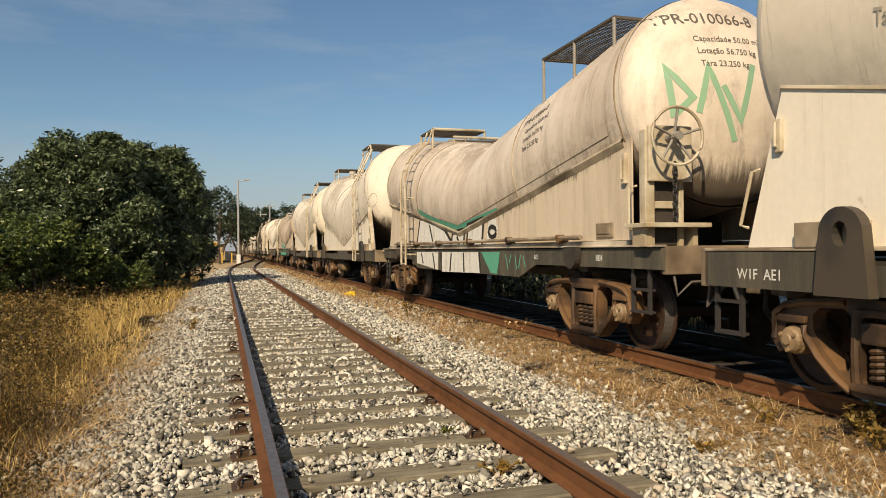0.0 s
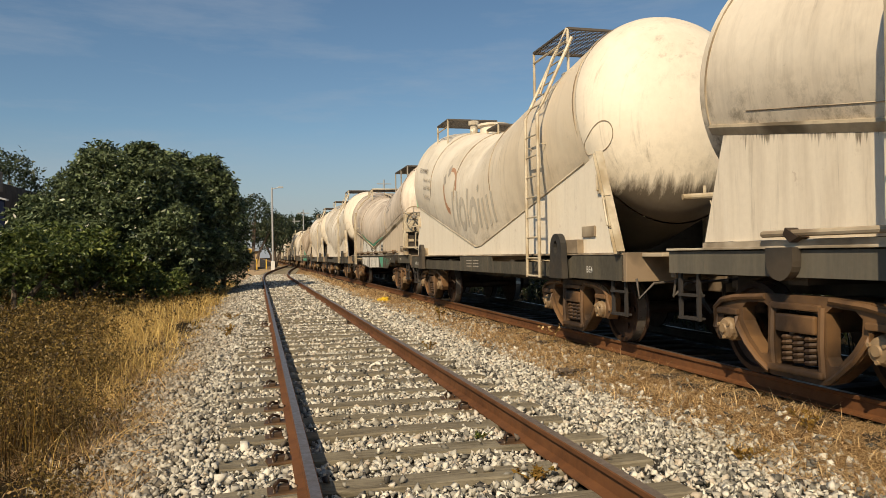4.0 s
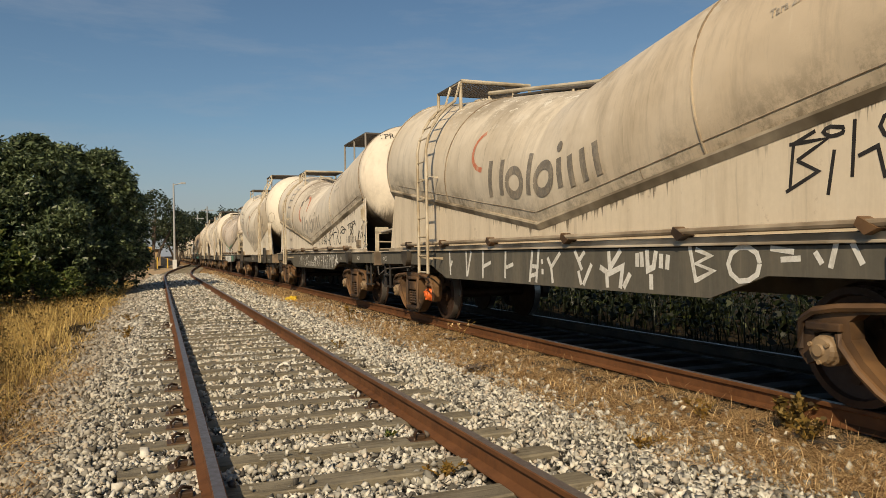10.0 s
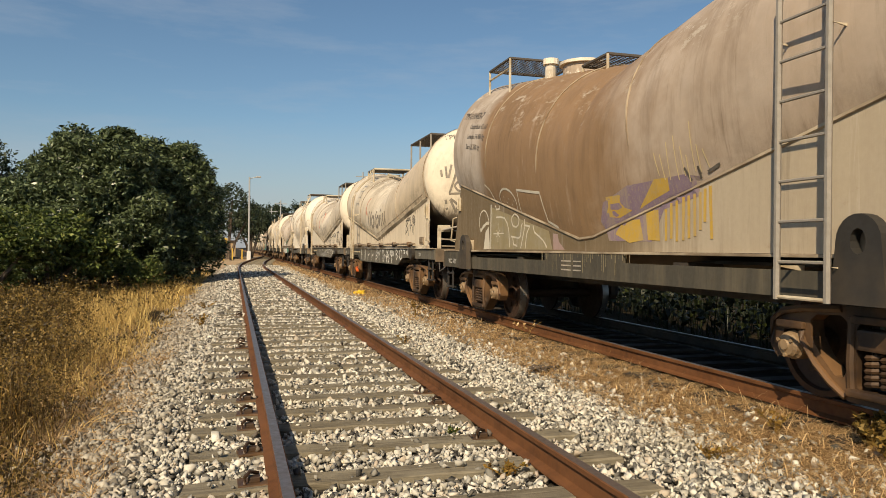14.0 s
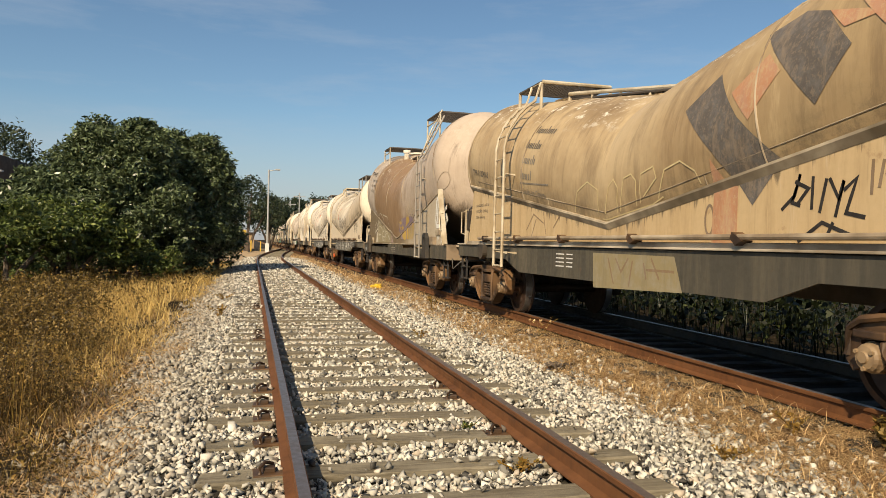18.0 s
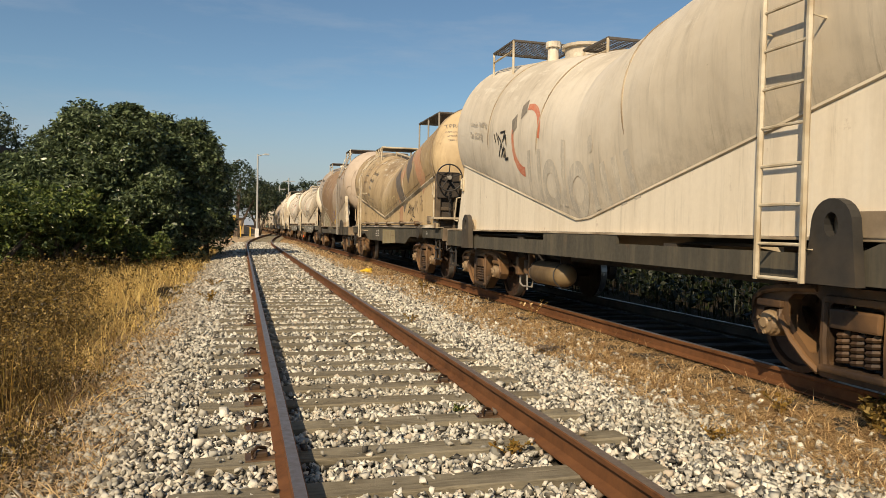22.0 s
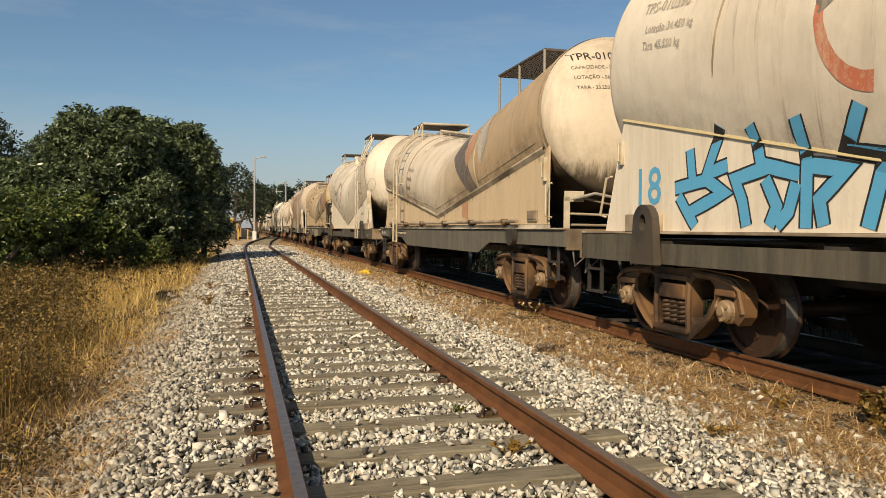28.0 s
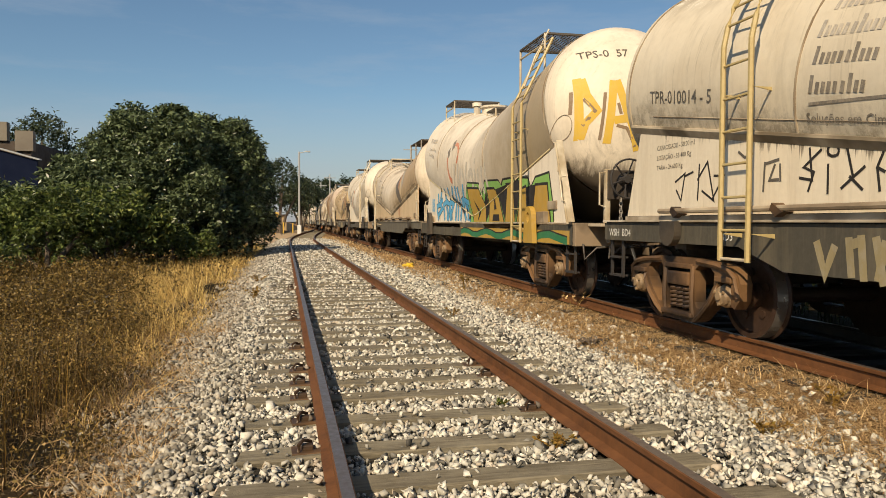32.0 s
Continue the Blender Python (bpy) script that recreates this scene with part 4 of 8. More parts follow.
    for g in ((-1.35, -6.28, 1.55, 0.42, 0.10, 0.12), (-1.25, -5.72, 2.05, 0.24, 0.06, 0.0), (-1.25, 5.55, 2.05, 0.24, 0.06, 0.0), (-1.25, 5.95, 1.40, 0.5, 0.08, -0.15)):
        part("grab_iron", grab(bmesh.new(), *g), M["iron"], root)
    for y in (-5.72, 5.55):
        part("lamp_bracket", box(bmesh.new(), -1.29, -1.25, y - 0.04, y + 0.04, 2.02, 2.3, 0.01), M["iron"], root)
    bm = bmesh.new()
    box(bm, -1.28, -1.25, -5.55, -5.15, 1.45, 1.60, 0.01)
    part("data_plate_holder", bm, M["seam"], root)
    # hand brake on the end platform
    part("end_step", box(bmesh.new(), -1.12, 1.12, -7.0, -6.53, 1.17, 1.215, 0.008), M["seam"], root, "narrow steel end platform")
    if brake:
        bs = part("brake_stand", box(bmesh.new(), -1.01, -0.93, -6.92, -6.84, 1.215, 2.04, 0.012), M["iron"], root, "hand-brake stand with spoked wheel and chain")
        part("back_plate", box(bmesh.new(), -0.99, -0.56, -6.95, -6.925, 1.58, 2.02, 0.01), M["brake_plate"], bs)
        part("grab_iron", tube(bmesh.new(), [(-1.0, -6.9, 1.99), (-1.10, -6.9, 1.98), (-1.10, -6.9, 1.50), (-1.0, -6.9, 1.46)], 0.014, 6), M["iron"], bs)
        bm = bmesh.new()
        c = (-0.74, -7.14, 1.88)
        tube(bm, [(c[0] + 0.29 * math.cos(q), c[1], c[2] + 0.29 * math.sin(q)) for q in np.linspace(0, math.tau, 33)], 0.016, 6)
        wheel = part("hand_wheel", bm, M["dark"], root, "spoked brake hand wheel")
        for j in range(6):
            q = j * math.tau / 6 + 0.3
            part("spoke", rod(bmesh.new(), (c[0] + 0.08 * math.cos(q), c[1] + 0.08, c[2] + 0.08 * math.sin(q)), (c[0] + 0.29 * math.cos(q), c[1], c[2] + 0.29 * math.sin(q)), 0.013, 6), M["dark"], wheel)
        part("hub", rod(bmesh.new(), (c[0], -6.95, c[2]), (c[0], -7.10, c[2]), 0.10, 14, 0.06), M["dark"], wheel)
        bm = bmesh.new()
        for j in range(8):
            z = 1.56 - j * 0.055
            tube(bm, [(-0.80 + (0.024 * math.cos(q) if j % 2 else 0), -7.0 + (0 if j % 2 else 0.024 * math.cos(q)), z + 0.042 * math.sin(q)) for q in np.linspace(0, math.tau, 11)], 0.009, 5)
        part("chain", bm, M["grey_iron"], bs)
    bm = bmesh.new()
    rod(bm, (-0.25, -6.08, 1.95), (0.35, -6.18, 1.98), 0.04, 10)
    rod(bm, (0.33, -6.17, 1.98), (0.40, -6.19, 1.98), 0.075, 12)
    rod(bm, (0.05, -6.13, 1.98), (0.05, -6.13, 2.10), 0.022, 8)
    tube(bm, [(0.1, -6.18, 1.9), (0.12, -6.20, 1.78), (0.2, -6.20, 1.74), (0.28, -6.18, 1.82)], 0.012, 5)
    part("discharge_valve", bm, M["iron"], root)
    bm = bmesh.new()
    lathe(bm, [(-0.64, 0.03), (-0.62, 0.10), (-0.55, 0.16), (-0.46, 0.185), (0.46, 0.185), (0.55, 0.16), (0.62, 0.10), (0.64, 0.03)], 24)
    tank_ob = part("air_tank", bm, M["rusty_tank"], root, "brown air reservoir under the sill", smooth=True)
    tank_ob.matrix_basis = pose(-1.02, 1.45, 0.56, 0, 0, 90)
    for y in (0.98, 1.92):
        part("tank_strap", tube(bmesh.new(), [(-1.02 + 0.19 * math.cos(q), y, 0.56 + 0.19 * math.sin(q)) for q in np.linspace(0, math.tau, 21)], 0.012, 5), M["dark"], root)
        part("tank_hanger", box(bmesh.new(), -1.10, -0.94, y - 0.02, y + 0.02, 0.74, 0.92), M["dark"], root)
    part("brake_valve", box(bmesh.new(), -1.12, -0.98, 2.66, 2.80, 0.46, 0.76, 0.02), M["bogie"], root, "rusty brake valve under the sill")
    part("brake_valve", rod(bmesh.new(), (-1.05, 2.42, 0.50), (-1.05, 2.42, 0.72), 0.06, 10), M["bogie"], root)
    part("bracket", box(bmesh.new(), -1.12, -1.02, 2.16, 2.22, 0.44, 0.88, 0.01), M["bogie"], root)
    part("air_pipe", tube(bmesh.new(), [(-1.05, 2.73, 0.48), (-1.05, 2.73, 0.32), (-1.05, 2.60, 0.27), (-1.05, 2.2, 0.29), (-1.05, 2.1, 0.5)], 0.016, 6), M["grey_iron"], root)
    part("air_pipe", tube(bmesh.new(), [(-1.05, 2.42, 0.52), (-1.05, 2.40, 0.22)], 0.014, 6), M["grey_iron"], root)
    for y in (-4.58, 4.58):
        make_bogie(root, y, M["axlecap"])
    ladder(root, k, -4.14, -3.62, 1.52, 0.86, M["iron"])
    zt = lambda u: section(k, u)[0] + 1.40
    for y0, y1, z, x0 in ((3.85, 4.95, 4.78, -0.85), (0.9, 1.7, zt(1.3) + 0.10, -0.45), (-4.05, -2.6, 4.77, -0.95)):
        bm = bmesh.new()
        grating(bm, x0, 0.5, y0, y1, z)
        tagged(part("roof_platform", bm, M["platform"], root, "small steel mesh platform on the tank top"), "steel mesh flooring", kind="stuff")
        for x in (x0, 0.5):
            for y in (y0, y1):
                part("platform_post", rod(bmesh.new(), (x, y, zt(y) - 0.5), (x, y, z), 0.024), M["iron"], root)
        part("platform_rail", rod(bmesh.new(), (x0, y0, z - 0.18), (x0, y1, z - 0.18), 0.02), M["iron"], root)
    for u in (2.6, -2.6):
        hatch = part("hatch", rod(bmesh.new(), (0, u, zt(u) - 0.15), (0, u, zt(u) + 0.16), 0.34, 24), M["cream"], root)
        part("lid", rod(bmesh.new(), (0, u, zt(u) + 0.16), (0, u, zt(u) + 0.21), 0.40, 24), M["cream"], hatch)
    vent = part("vent_pipe", rod(bmesh.new(), (-0.35, 3.15, zt(3.15) - 0.1), (-0.35, 3.15, zt(3.15) + 0.2), 0.10, 12), M["cream"], root)
    part("cowl", rod(bmesh.new(), (-0.35, 3.15, zt(3.15) + 0.2), (-0.35, 3.15, zt(3.15) + 0.30), 0.14, 12), M["cream"], vent)
    bm = bmesh.new()
    tube(bm, [(-1.45, -4.1, 3.7), (-1.25, -4.1, 4.25), (-0.97, -4.05, 4.77)], 0.020, 6)
    part("ladder_hoop", bm, M["iron"], root)
    tagged(root, "cement hopper wagon", "train wagon", "wagons of the cement train")
    return root


TPR_BRAKE = build_tpr(True)
TPR_PIPES = build_tpr(False)
TPS_PLAIN = build_tps()
TPS_BRAKE = build_tps(True)
TEMPLATES = {"R": TPR_BRAKE, "P": TPR_PIPES, "S": TPS_PLAIN, "B": TPS_BRAKE}
# kind of wagon and where its middle stands at the start, from the head of the train to its tail
ORDER = "SRSPSRSSRPSSR"
PLACES = []
y = 13.85
for kind in ("R", *ORDER[::-1][1:]):
    PLACES.append((kind, y))
    y += 14.45
NEAR = [("S", -0.51), ("P", -14.9), ("P", -29.68), ("B", -44.38), ("R", -58.62), ("S", -73.02), ("P", -87.7), ("B", -101.95), ("R", -116.4)]
WAGONS = []
for kind, y in PLACES[::-1] + NEAR:
    first = TEMPLATES[kind]
    if first is not None and not any(w is first for w in WAGONS):
        w = first
    else:
        w = copy_thing(first, Matrix())
    w.matrix_basis = pose(TRAIN_X, y, 0)
    WAGONS.append(w)
HOME = [y for _, y in PLACES[::-1] + NEAR]


# ---- track bed ----
rng = np.random.default_rng(7)
SLEEPERS = [4.47 - 0.62 * k for k in range(20, 0, -1)] + [4.47, 5.16, 5.80, 6.36, 6.92, 7.48, 8.09, 8.69, 9.27, 9.88]
while SLEEPERS[-1] < 126:
    SLEEPERS.append(SLEEPERS[-1] + 0.585 + random.uniform(-0.04, 0.04))


def sleeper_mesh(seed):
    r = random.Random(seed)
    bm = bmesh.new()
    n = 9
    rings = []
    for i in range(n + 1):
        x = -1.4 + 2.8 * i / n
        wob = [r.uniform(-0.012, 0.012) for _ in range(4)]
        rings.append([bm.verts.new((x + (r.uniform(-0.03, 0.03) if i in (0, n) else 0), a + w, b)) for (a, b), w in zip(((-0.11, -0.20), (0.11, -0.20), (0.11, -0.012 + wob[2] * 0.4), (-0.11, -0.012 + wob[3] * 0.4)), wob)])
    for q, s in zip(rings, rings[1:]):
        for k in range(4):
            bm.faces.new((q[k], q[(k + 1) % 4], s[(k + 1) % 4], s[k]))
    bm.faces.new(rings[0]), bm.faces.new(rings[-1])
    bmesh.ops.bevel(bm, geom=[e for e in bm.edges if abs((e.verts[0].co - e.verts[1].co).x) > 0.2 and e.verts[0].co.z > -0.1], offset=0.012, segments=1, affect="EDGES")
    bmesh.ops.recalc_face_normals(bm, faces=bm.faces)
    me = bpy.data.meshes.new("sleeper")
    bm.to_mesh(me)
    bm.free()
    me.materials.append(M["wood"])
    return me


sleeper_meshes = [sleeper_mesh(s) for s in range(6)]
bed = tagged(new("track_bed"), "row of weathered wooden sleepers under the rails", "railway track", kind="structure")
bed2 = tagged(new("track_bed"), "wooden sleepers under the train, darkened to stand for its shade", "railway track", kind="structure")
for i, y in enumerate(SLEEPERS):
    shared("sleeper", sleeper_meshes[i % 6], bed, pose(near_x(y) + random.uniform(-0.06, 0.06), y, -0.150 + random.uniform(-0.012, 0.006), 0, 0, random.uniform(-1.5, 1.5) + (180 if i % 2 else 0)))
for i in range(110):
    ob = shared("sleeper", sleeper_meshes[i % 6], bed2, pose(TRAIN_X + 0.15 + random.uniform(-0.06, 0.06), 1 + i * 0.6, -0.195, 0, 0, random.uniform(-1.5, 1.5)))
    ob.material_slots[0].link = "OBJECT"
    ob.material_slots[0].material = M["shaded_wood"]


def clip_mesh():
    """Rail foot plate with a bent spike."""
    bm = bmesh.new()
    box(bm, -0.19, 0.0, -0.08, 0.08, 0.0, 0.018, 0.004)
    box(bm, -0.13, -0.06, -0.03, 0.03, 0.015, 0.05, 0.008)
    tube(bm, [(-0.15, -0.05, 0.02), (-0.15, -0.05, 0.06), (-0.12, 0.0, 0.075), (-0.07, 0.05, 0.05)], 0.012, 6)
    bmesh.ops.recalc_face_normals(bm, faces=bm.faces)
    me = bpy.data.meshes.new("rail_clip")
    bm.to_mesh(me)
    bm.free()
    me.materials.append(M["bogie"])
    return me


clip = clip_mesh()
for y in SLEEPERS[:40]:
    if random.random() < 0.45:
        continue
    shared("rail_clip", clip, bed, pose(NEAR_X - 0.835 - 0.05, y + random.uniform(-0.04, 0.04), -0.172, 0, 0, random.uniform(-12, 12)))
    if random.random() < 0.5:
        shared("rail_clip", clip, bed, pose(NEAR_X + 0.835 - 0.05, y + random.uniform(-0.04, 0.04), -0.182, 0, 0, random.uniform(-12, 12)))


CUBE_V = np.array([(x, y, z) for x in (-1, 1) for y in (-1, 1) for z in (-1, 1)], dtype=float) * 0.62
CUBE_F = np.array([(0, 1, 3), (0, 3, 2), (4, 6, 7), (4, 7, 5), (0, 4, 5), (0, 5, 1), (2, 3, 7), (2, 7, 6), (0, 2, 6), (0, 6, 4), (1, 5, 7), (1, 7, 3)])


def stones(name, pos, radius, material):
    """Angular broken stones, one island each."""
    n = len(pos)
    v = CUBE_V[None] * rng.uniform(0.45, 1.35, (n, 8, 1)) + rng.normal(0, 0.16, (n, 8, 3))
    v = v * rng.uniform([0.8, 0.65, 0.5], [1.6, 1.15, 1.0], (n, 3))[:, None, :] * radius[:, None, None]
    q = rng.normal(0, 1, (n, 4))
    q[:, 1:3] *= 0.8
    q /= np.linalg.norm(q, axis=1)[:, None]
    w, x, y, z = q.T
    rot = np.stack([np.stack([1 - 2 * (y * y + z * z), 2 * (x * y - z * w), 2 * (x * z + y * w)], -1),
                    np.stack([2 * (x * y + z * w), 1 - 2 * (x * x + z * z), 2 * (y * z - x * w)], -1),
                    np.stack([2 * (x * z - y * w), 2 * (y * z + x * w), 1 - 2 * (x * x + y * y)], -1)], -2)
    out = np.einsum("nij,nkj->nki", rot, v) + pos[:, None, :]
    faces = (CUBE_F[None] + 8 * np.arange(n)[:, None, None]).reshape(-1, 3)
    return raw_mesh(name, out.reshape(-1, 3), faces, material)


def ballast_area(y0, y1, per_m2, r0, r1):
    n = int((y1 - y0) * 5.6 * per_m2)
    x = rng.uniform(-1.75, 3.85, n)
    y = rng.uniform(y0, y1, n)
    # ragged edges to the grass on both sides
    edge = np.array([noise.noise((0.0, v * 0.9, 4.0)) * 0.35 + noise.noise((0.0, v * 3.1, 9.0)) * 0.12 for v in y])
    lo, hi = np.interp(y, [3, 9], [-0.86, -1.08]) + edge, 3.45 + edge * 0.8
    keep = ((x > lo) | (rng.random(n) < np.exp((x - lo) * 6.0))) & ((x < hi) | (rng.random(n) < np.exp(-(x - hi) * 4.5)))
    cx = np.array([near_x(v) for v in y])
    x = x + (cx - NEAR_X)
    sl = np.array(SLEEPERS)
    k = np.clip(np.searchsorted(sl, y), 1, len(sl) - 1)
    dist = np.minimum(np.abs(sl[k] - y), np.abs(sl[k - 1] - y))
    half = rng.uniform(0.075, 0.135, len(sl)) * np.clip(1.25 - sl / 30, 0.35, 1.0)
    near = np.where(np.abs(sl[k] - y) < np.abs(sl[k - 1] - y), k, k - 1)
    over = (dist < half[near]) & (np.abs(x - cx) < 1.40)
    keep &= ~(over & (rng.random(n) < 0.965))
    keep &= (np.abs(np.abs(x - cx) - 0.835) > 0.065)
    x, y, dist, over = x[keep], y[keep], dist[keep], over[keep]
    r = rng.uniform(r0, r1, len(x)) * np.where(rng.random(len(x)) < 0.08, 1.35, 1.0)
    gz = np.array([ground_z(a - near_x(b) + NEAR_X, b) for a, b in zip(x, y)])
    crib = (np.abs(x - np.array([near_x(v) for v in y])) < 1.4)
    lift = np.where(crib, rng.uniform(-0.016, 0.036, len(x)), rng.uniform(-0.010, 0.042, len(x)))
    z = gz + lift + np.where(over, 0.05, 0.0)
    return np.stack([x, y, z], -1), r


areas = [ballast_area(-9, 1.6, 120, 0.04, 0.06), ballast_area(1.6, 8, 1350, 0.0125, 0.030), ballast_area(8, 16, 700, 0.017, 0.036), ballast_area(16, 30, 200, 0.034, 0.056), ballast_area(30, 60, 90, 0.045, 0.07)]
tagged(stones("ballast", np.concatenate([a for a, _ in areas]), np.concatenate([r for _, r in areas]), M["stone"]), "loose pale grey crushed stone ballast between the rails", "ballast", kind="stuff")
# a few larger stones lying about
n = 2600
pos = np.stack([np.where(rng.random(n) < 0.15, rng.uniform(-1.0, 4.3, n), 3.35 + rng.random(n) ** 1.6 * 1.3), rng.uniform(2.5, 22, n), np.zeros(n)], -1)
pos[:, 2] = [ground_z(a, b) + 0.02 for a, b, _ in pos]
pos = pos[np.abs(np.abs(pos[:, 0] - NEAR_X) - 0.835) > 0.12]
tagged(stones("loose_stones", pos, rng.uniform(0.018, 0.042, len(pos)), M["stone"]), "larger pale loose stones on the ballast", "stones", kind="stuff")


# ---- grass and weeds ----
def blades(name, base, height, lean, width, material, label, category="grass", droop=0.5):
    """Tapering bent blades, three pieces each."""
    n = len(base)
    a = rng.uniform(0, math.tau, n)
    d = np.stack([np.cos(a), np.sin(a), np.zeros(n)], -1)
    side = np.stack([-np.sin(a), np.cos(a), np.zeros(n)], -1)
    tw = rng.uniform(-0.8, 0.8, n)
    side = side * np.cos(tw)[:, None] + d * np.sin(tw)[:, None]
    verts = []
    for t, w in ((0, 1.0), (0.38, 0.85), (0.74, 0.55), (1.0, 0.08)):
        c = base + d * (lean * t ** 1.6)[:, None] + np.array([0, 0, 1.0]) * (height * (t - droop * np.clip(lean / np.maximum(height, 0.01), 0, 1.3) * t * t * 0.5))[:, None]
        verts += [c - side * (width * w)[:, None], c + side * (width * w)[:, None]]
    v = np.stack(verts, 1)
    f = np.array([(0, 1, 3, 2), (2, 3, 5, 4), (4, 5, 7, 6)])
    faces = (f[None] + 8 * np.arange(n)[:, None, None]).reshape(-1, 4)
    return tagged(raw_mesh(name, v.reshape(-1, 3), faces, material), label, category, kind="stuff")


def leaflets(name, pos, size, material, droop=0.0, aspect=0.32):
    """Small bent leaves in all directions; returns arrays for one mesh."""
    n = len(pos)
    a = rng.uniform(0, math.tau, n)
    e = rng.normal(-droop, 0.55, n)
    d = np.stack([np.cos(a) * np.cos(e), np.sin(a) * np.cos(e), np.sin(e)], -1)
    s = np.cross(d, rng.normal(0, 1, (n, 3)))
    s /= np.linalg.norm(s, axis=1)[:, None] + 1e-9
    up = np.cross(s, d)
    L = size[:, None]
    p0, p2 = pos, pos + d * L
    mid = pos + d * L * 0.45 + up * L * 0.08
    v = np.stack([p0, mid - s * L * aspect, p2 - up * L * 0.05, mid + s * L * aspect], 1)
    faces = (np.array([(0, 1, 2, 3)])[None] + 4 * np.arange(n)[:, None, None]).reshape(-1, 4)
    return v.reshape(-1, 3), faces


def gz_all(x, y):
    return np.array([ground_z(a, b) for a, b in zip(x, y)])


def scatter(n, x0, x1, y0, y1, clump=0.0, bias=1.0):
    y = y0 + (y1 - y0) * rng.random(n) ** bias
    x = rng.uniform(x0, x1, n)
    if clump:
        q = np.array([noise.noise((a * 0.9, b * 0.9, 2.0)) for a, b in zip(x, y)])
        k = q > rng.uniform(-0.45, clump, n)
        x, y = x[k], y[k]
    return np.stack([x, y, gz_all(x, y)], -1)


# straw lying between the two tracks and along the train's rail
p = np.concatenate([scatter(3000, 3.15, 4.9, -9, 2.2), scatter(62000, 3.15, 4.9, 2.2, 13), scatter(34000, 3.15, 4.9, 13, 32)])
edge = np.array([noise.noise((1.0, v * 0.8, 7.0)) * 0.3 + noise.noise((2.0, v * 2.8, 7.0)) * 0.15 for v in p[:, 1]])
p = p[(p[:, 0] > 3.46 + edge) | (rng.random(len(p)) < 0.07)]
n = len(p)
p[:, 2] += rng.uniform(-0.01, 0.05, n)
far = np.where(p[:, 1] < 1, 1.6, np.clip(p[:, 1] / 9, 1, 2.2))
clump = np.clip(np.array([noise.noise((a * 3.1, b * 2.2, 5.0)) + 0.6 * noise.noise((a * 8, b * 8, 2.0)) for a, b, _ in p]), 0, 0.8)
blades("dry_straw", p, rng.uniform(0.0, 0.035, n) + clump * rng.uniform(0.02, 0.14, n), rng.uniform(0.05, 0.17, n), rng.uniform(0.002, 0.0045, n) * far, M["straw"], "flattened pale dry straw between the two tracks", "dry grass", 0.9)
p = scatter(9000, 3.4, 4.8, 3, 30, 0.4, 1.2)
n = len(p)
blades("dry_grass", p, rng.uniform(0.05, 0.20, n), rng.uniform(0.05, 0.2, n), rng.uniform(0.002, 0.004, n), M["straw"], "thin tufts of standing dry grass beside the rail", "dry grass")
p = scatter(4200, 3.3, 4.7, 26, 70)
n = len(p)
blades("dry_grass", p, rng.uniform(0.06, 0.2, n), rng.uniform(0.05, 0.25, n), rng.uniform(0.006, 0.012, n), M["straw"], "dry straw along the far part of the track", "dry grass")
# straw strewn at the foot of the left bank
p = np.concatenate([scatter(26000, -2.0, -0.75, 2.0, 11, 0.5, 1.1), scatter(16000, -2.2, -0.8, 10, 26, 0.5)])
n = len(p)
blades("dry_straw", p, rng.uniform(0.02, 0.12, n), rng.uniform(0.06, 0.24, n), rng.uniform(0.0025, 0.005, n), M["straw"], "dead straw strewn over the ballast shoulder", "dry grass")
# golden grass along the ballast edge, a wedge that widens with distance
def golden_line(y):
    """How far the golden grass reaches from the ballast into the weeds."""
    return -1.35 - np.clip(y - 6.0, 0, None) * 0.195


p = np.concatenate([scatter(34000, -5.0, -1.05, 5, 20, 0.9), scatter(48000, -6.5, -1.05, 18, 48, 0.9)])
edge = np.array([noise.noise((3.0, v * 0.6, 1.0)) * 0.4 for v in p[:, 1]])
p = p[(p[:, 0] < -1.2 + edge) & (p[:, 0] > golden_line(p[:, 1]) + edge * 1.5 + rng.normal(0, 0.25, len(p)))]
n = len(p)
blades("golden_grass", p, rng.uniform(0.12, 0.50, n) * np.clip((-0.75 - p[:, 0]) / 1.0, 0.4, 1.0), rng.uniform(0.10, 0.45, n), rng.uniform(0.0025, 0.006, n) * np.clip(p[:, 1] / 13, 1, 2.1), M["golden"], "tall golden dry grass along the ballast edge", "dry grass")
# brown and olive weeds on the left
p = np.concatenate([scatter(3500, -7.0, -0.8, -9, 1.8, 0.8), scatter(52000, -6.0, -0.8, 1.8, 12, 0.8), scatter(34000, -9.5, -1.2, 12, 36, 0.8)])
edge = np.array([noise.noise((5.0, v * 0.7, 3.0)) * 0.45 for v in p[:, 1]])
p = p[(p[:, 0] < np.interp(p[:, 1], [3, 10], [-1.08, -1.42]) + edge) & ((p[:, 0] < golden_line(p[:, 1]) + edge + rng.normal(0, 0.3, len(p))) | (rng.random(len(p)) < 0.07))]
n = len(p)
tall = np.array([0.66 + 0.5 * noise.noise((a * 0.7, b * 0.7, 8.0)) + 0.22 * noise.noise((a * 2.4, b * 2.4, 1.0)) for a, b, _ in p])
h = rng.uniform(0.40, 1.12, n) * np.clip((-0.6 - p[:, 0]) / 1.2, 0.35, 1.0) * np.clip(tall, 0.3, 1.1)
far = np.clip(p[:, 1] / 10, 1, 2.4)
olive = rng.random(n) < 0.88
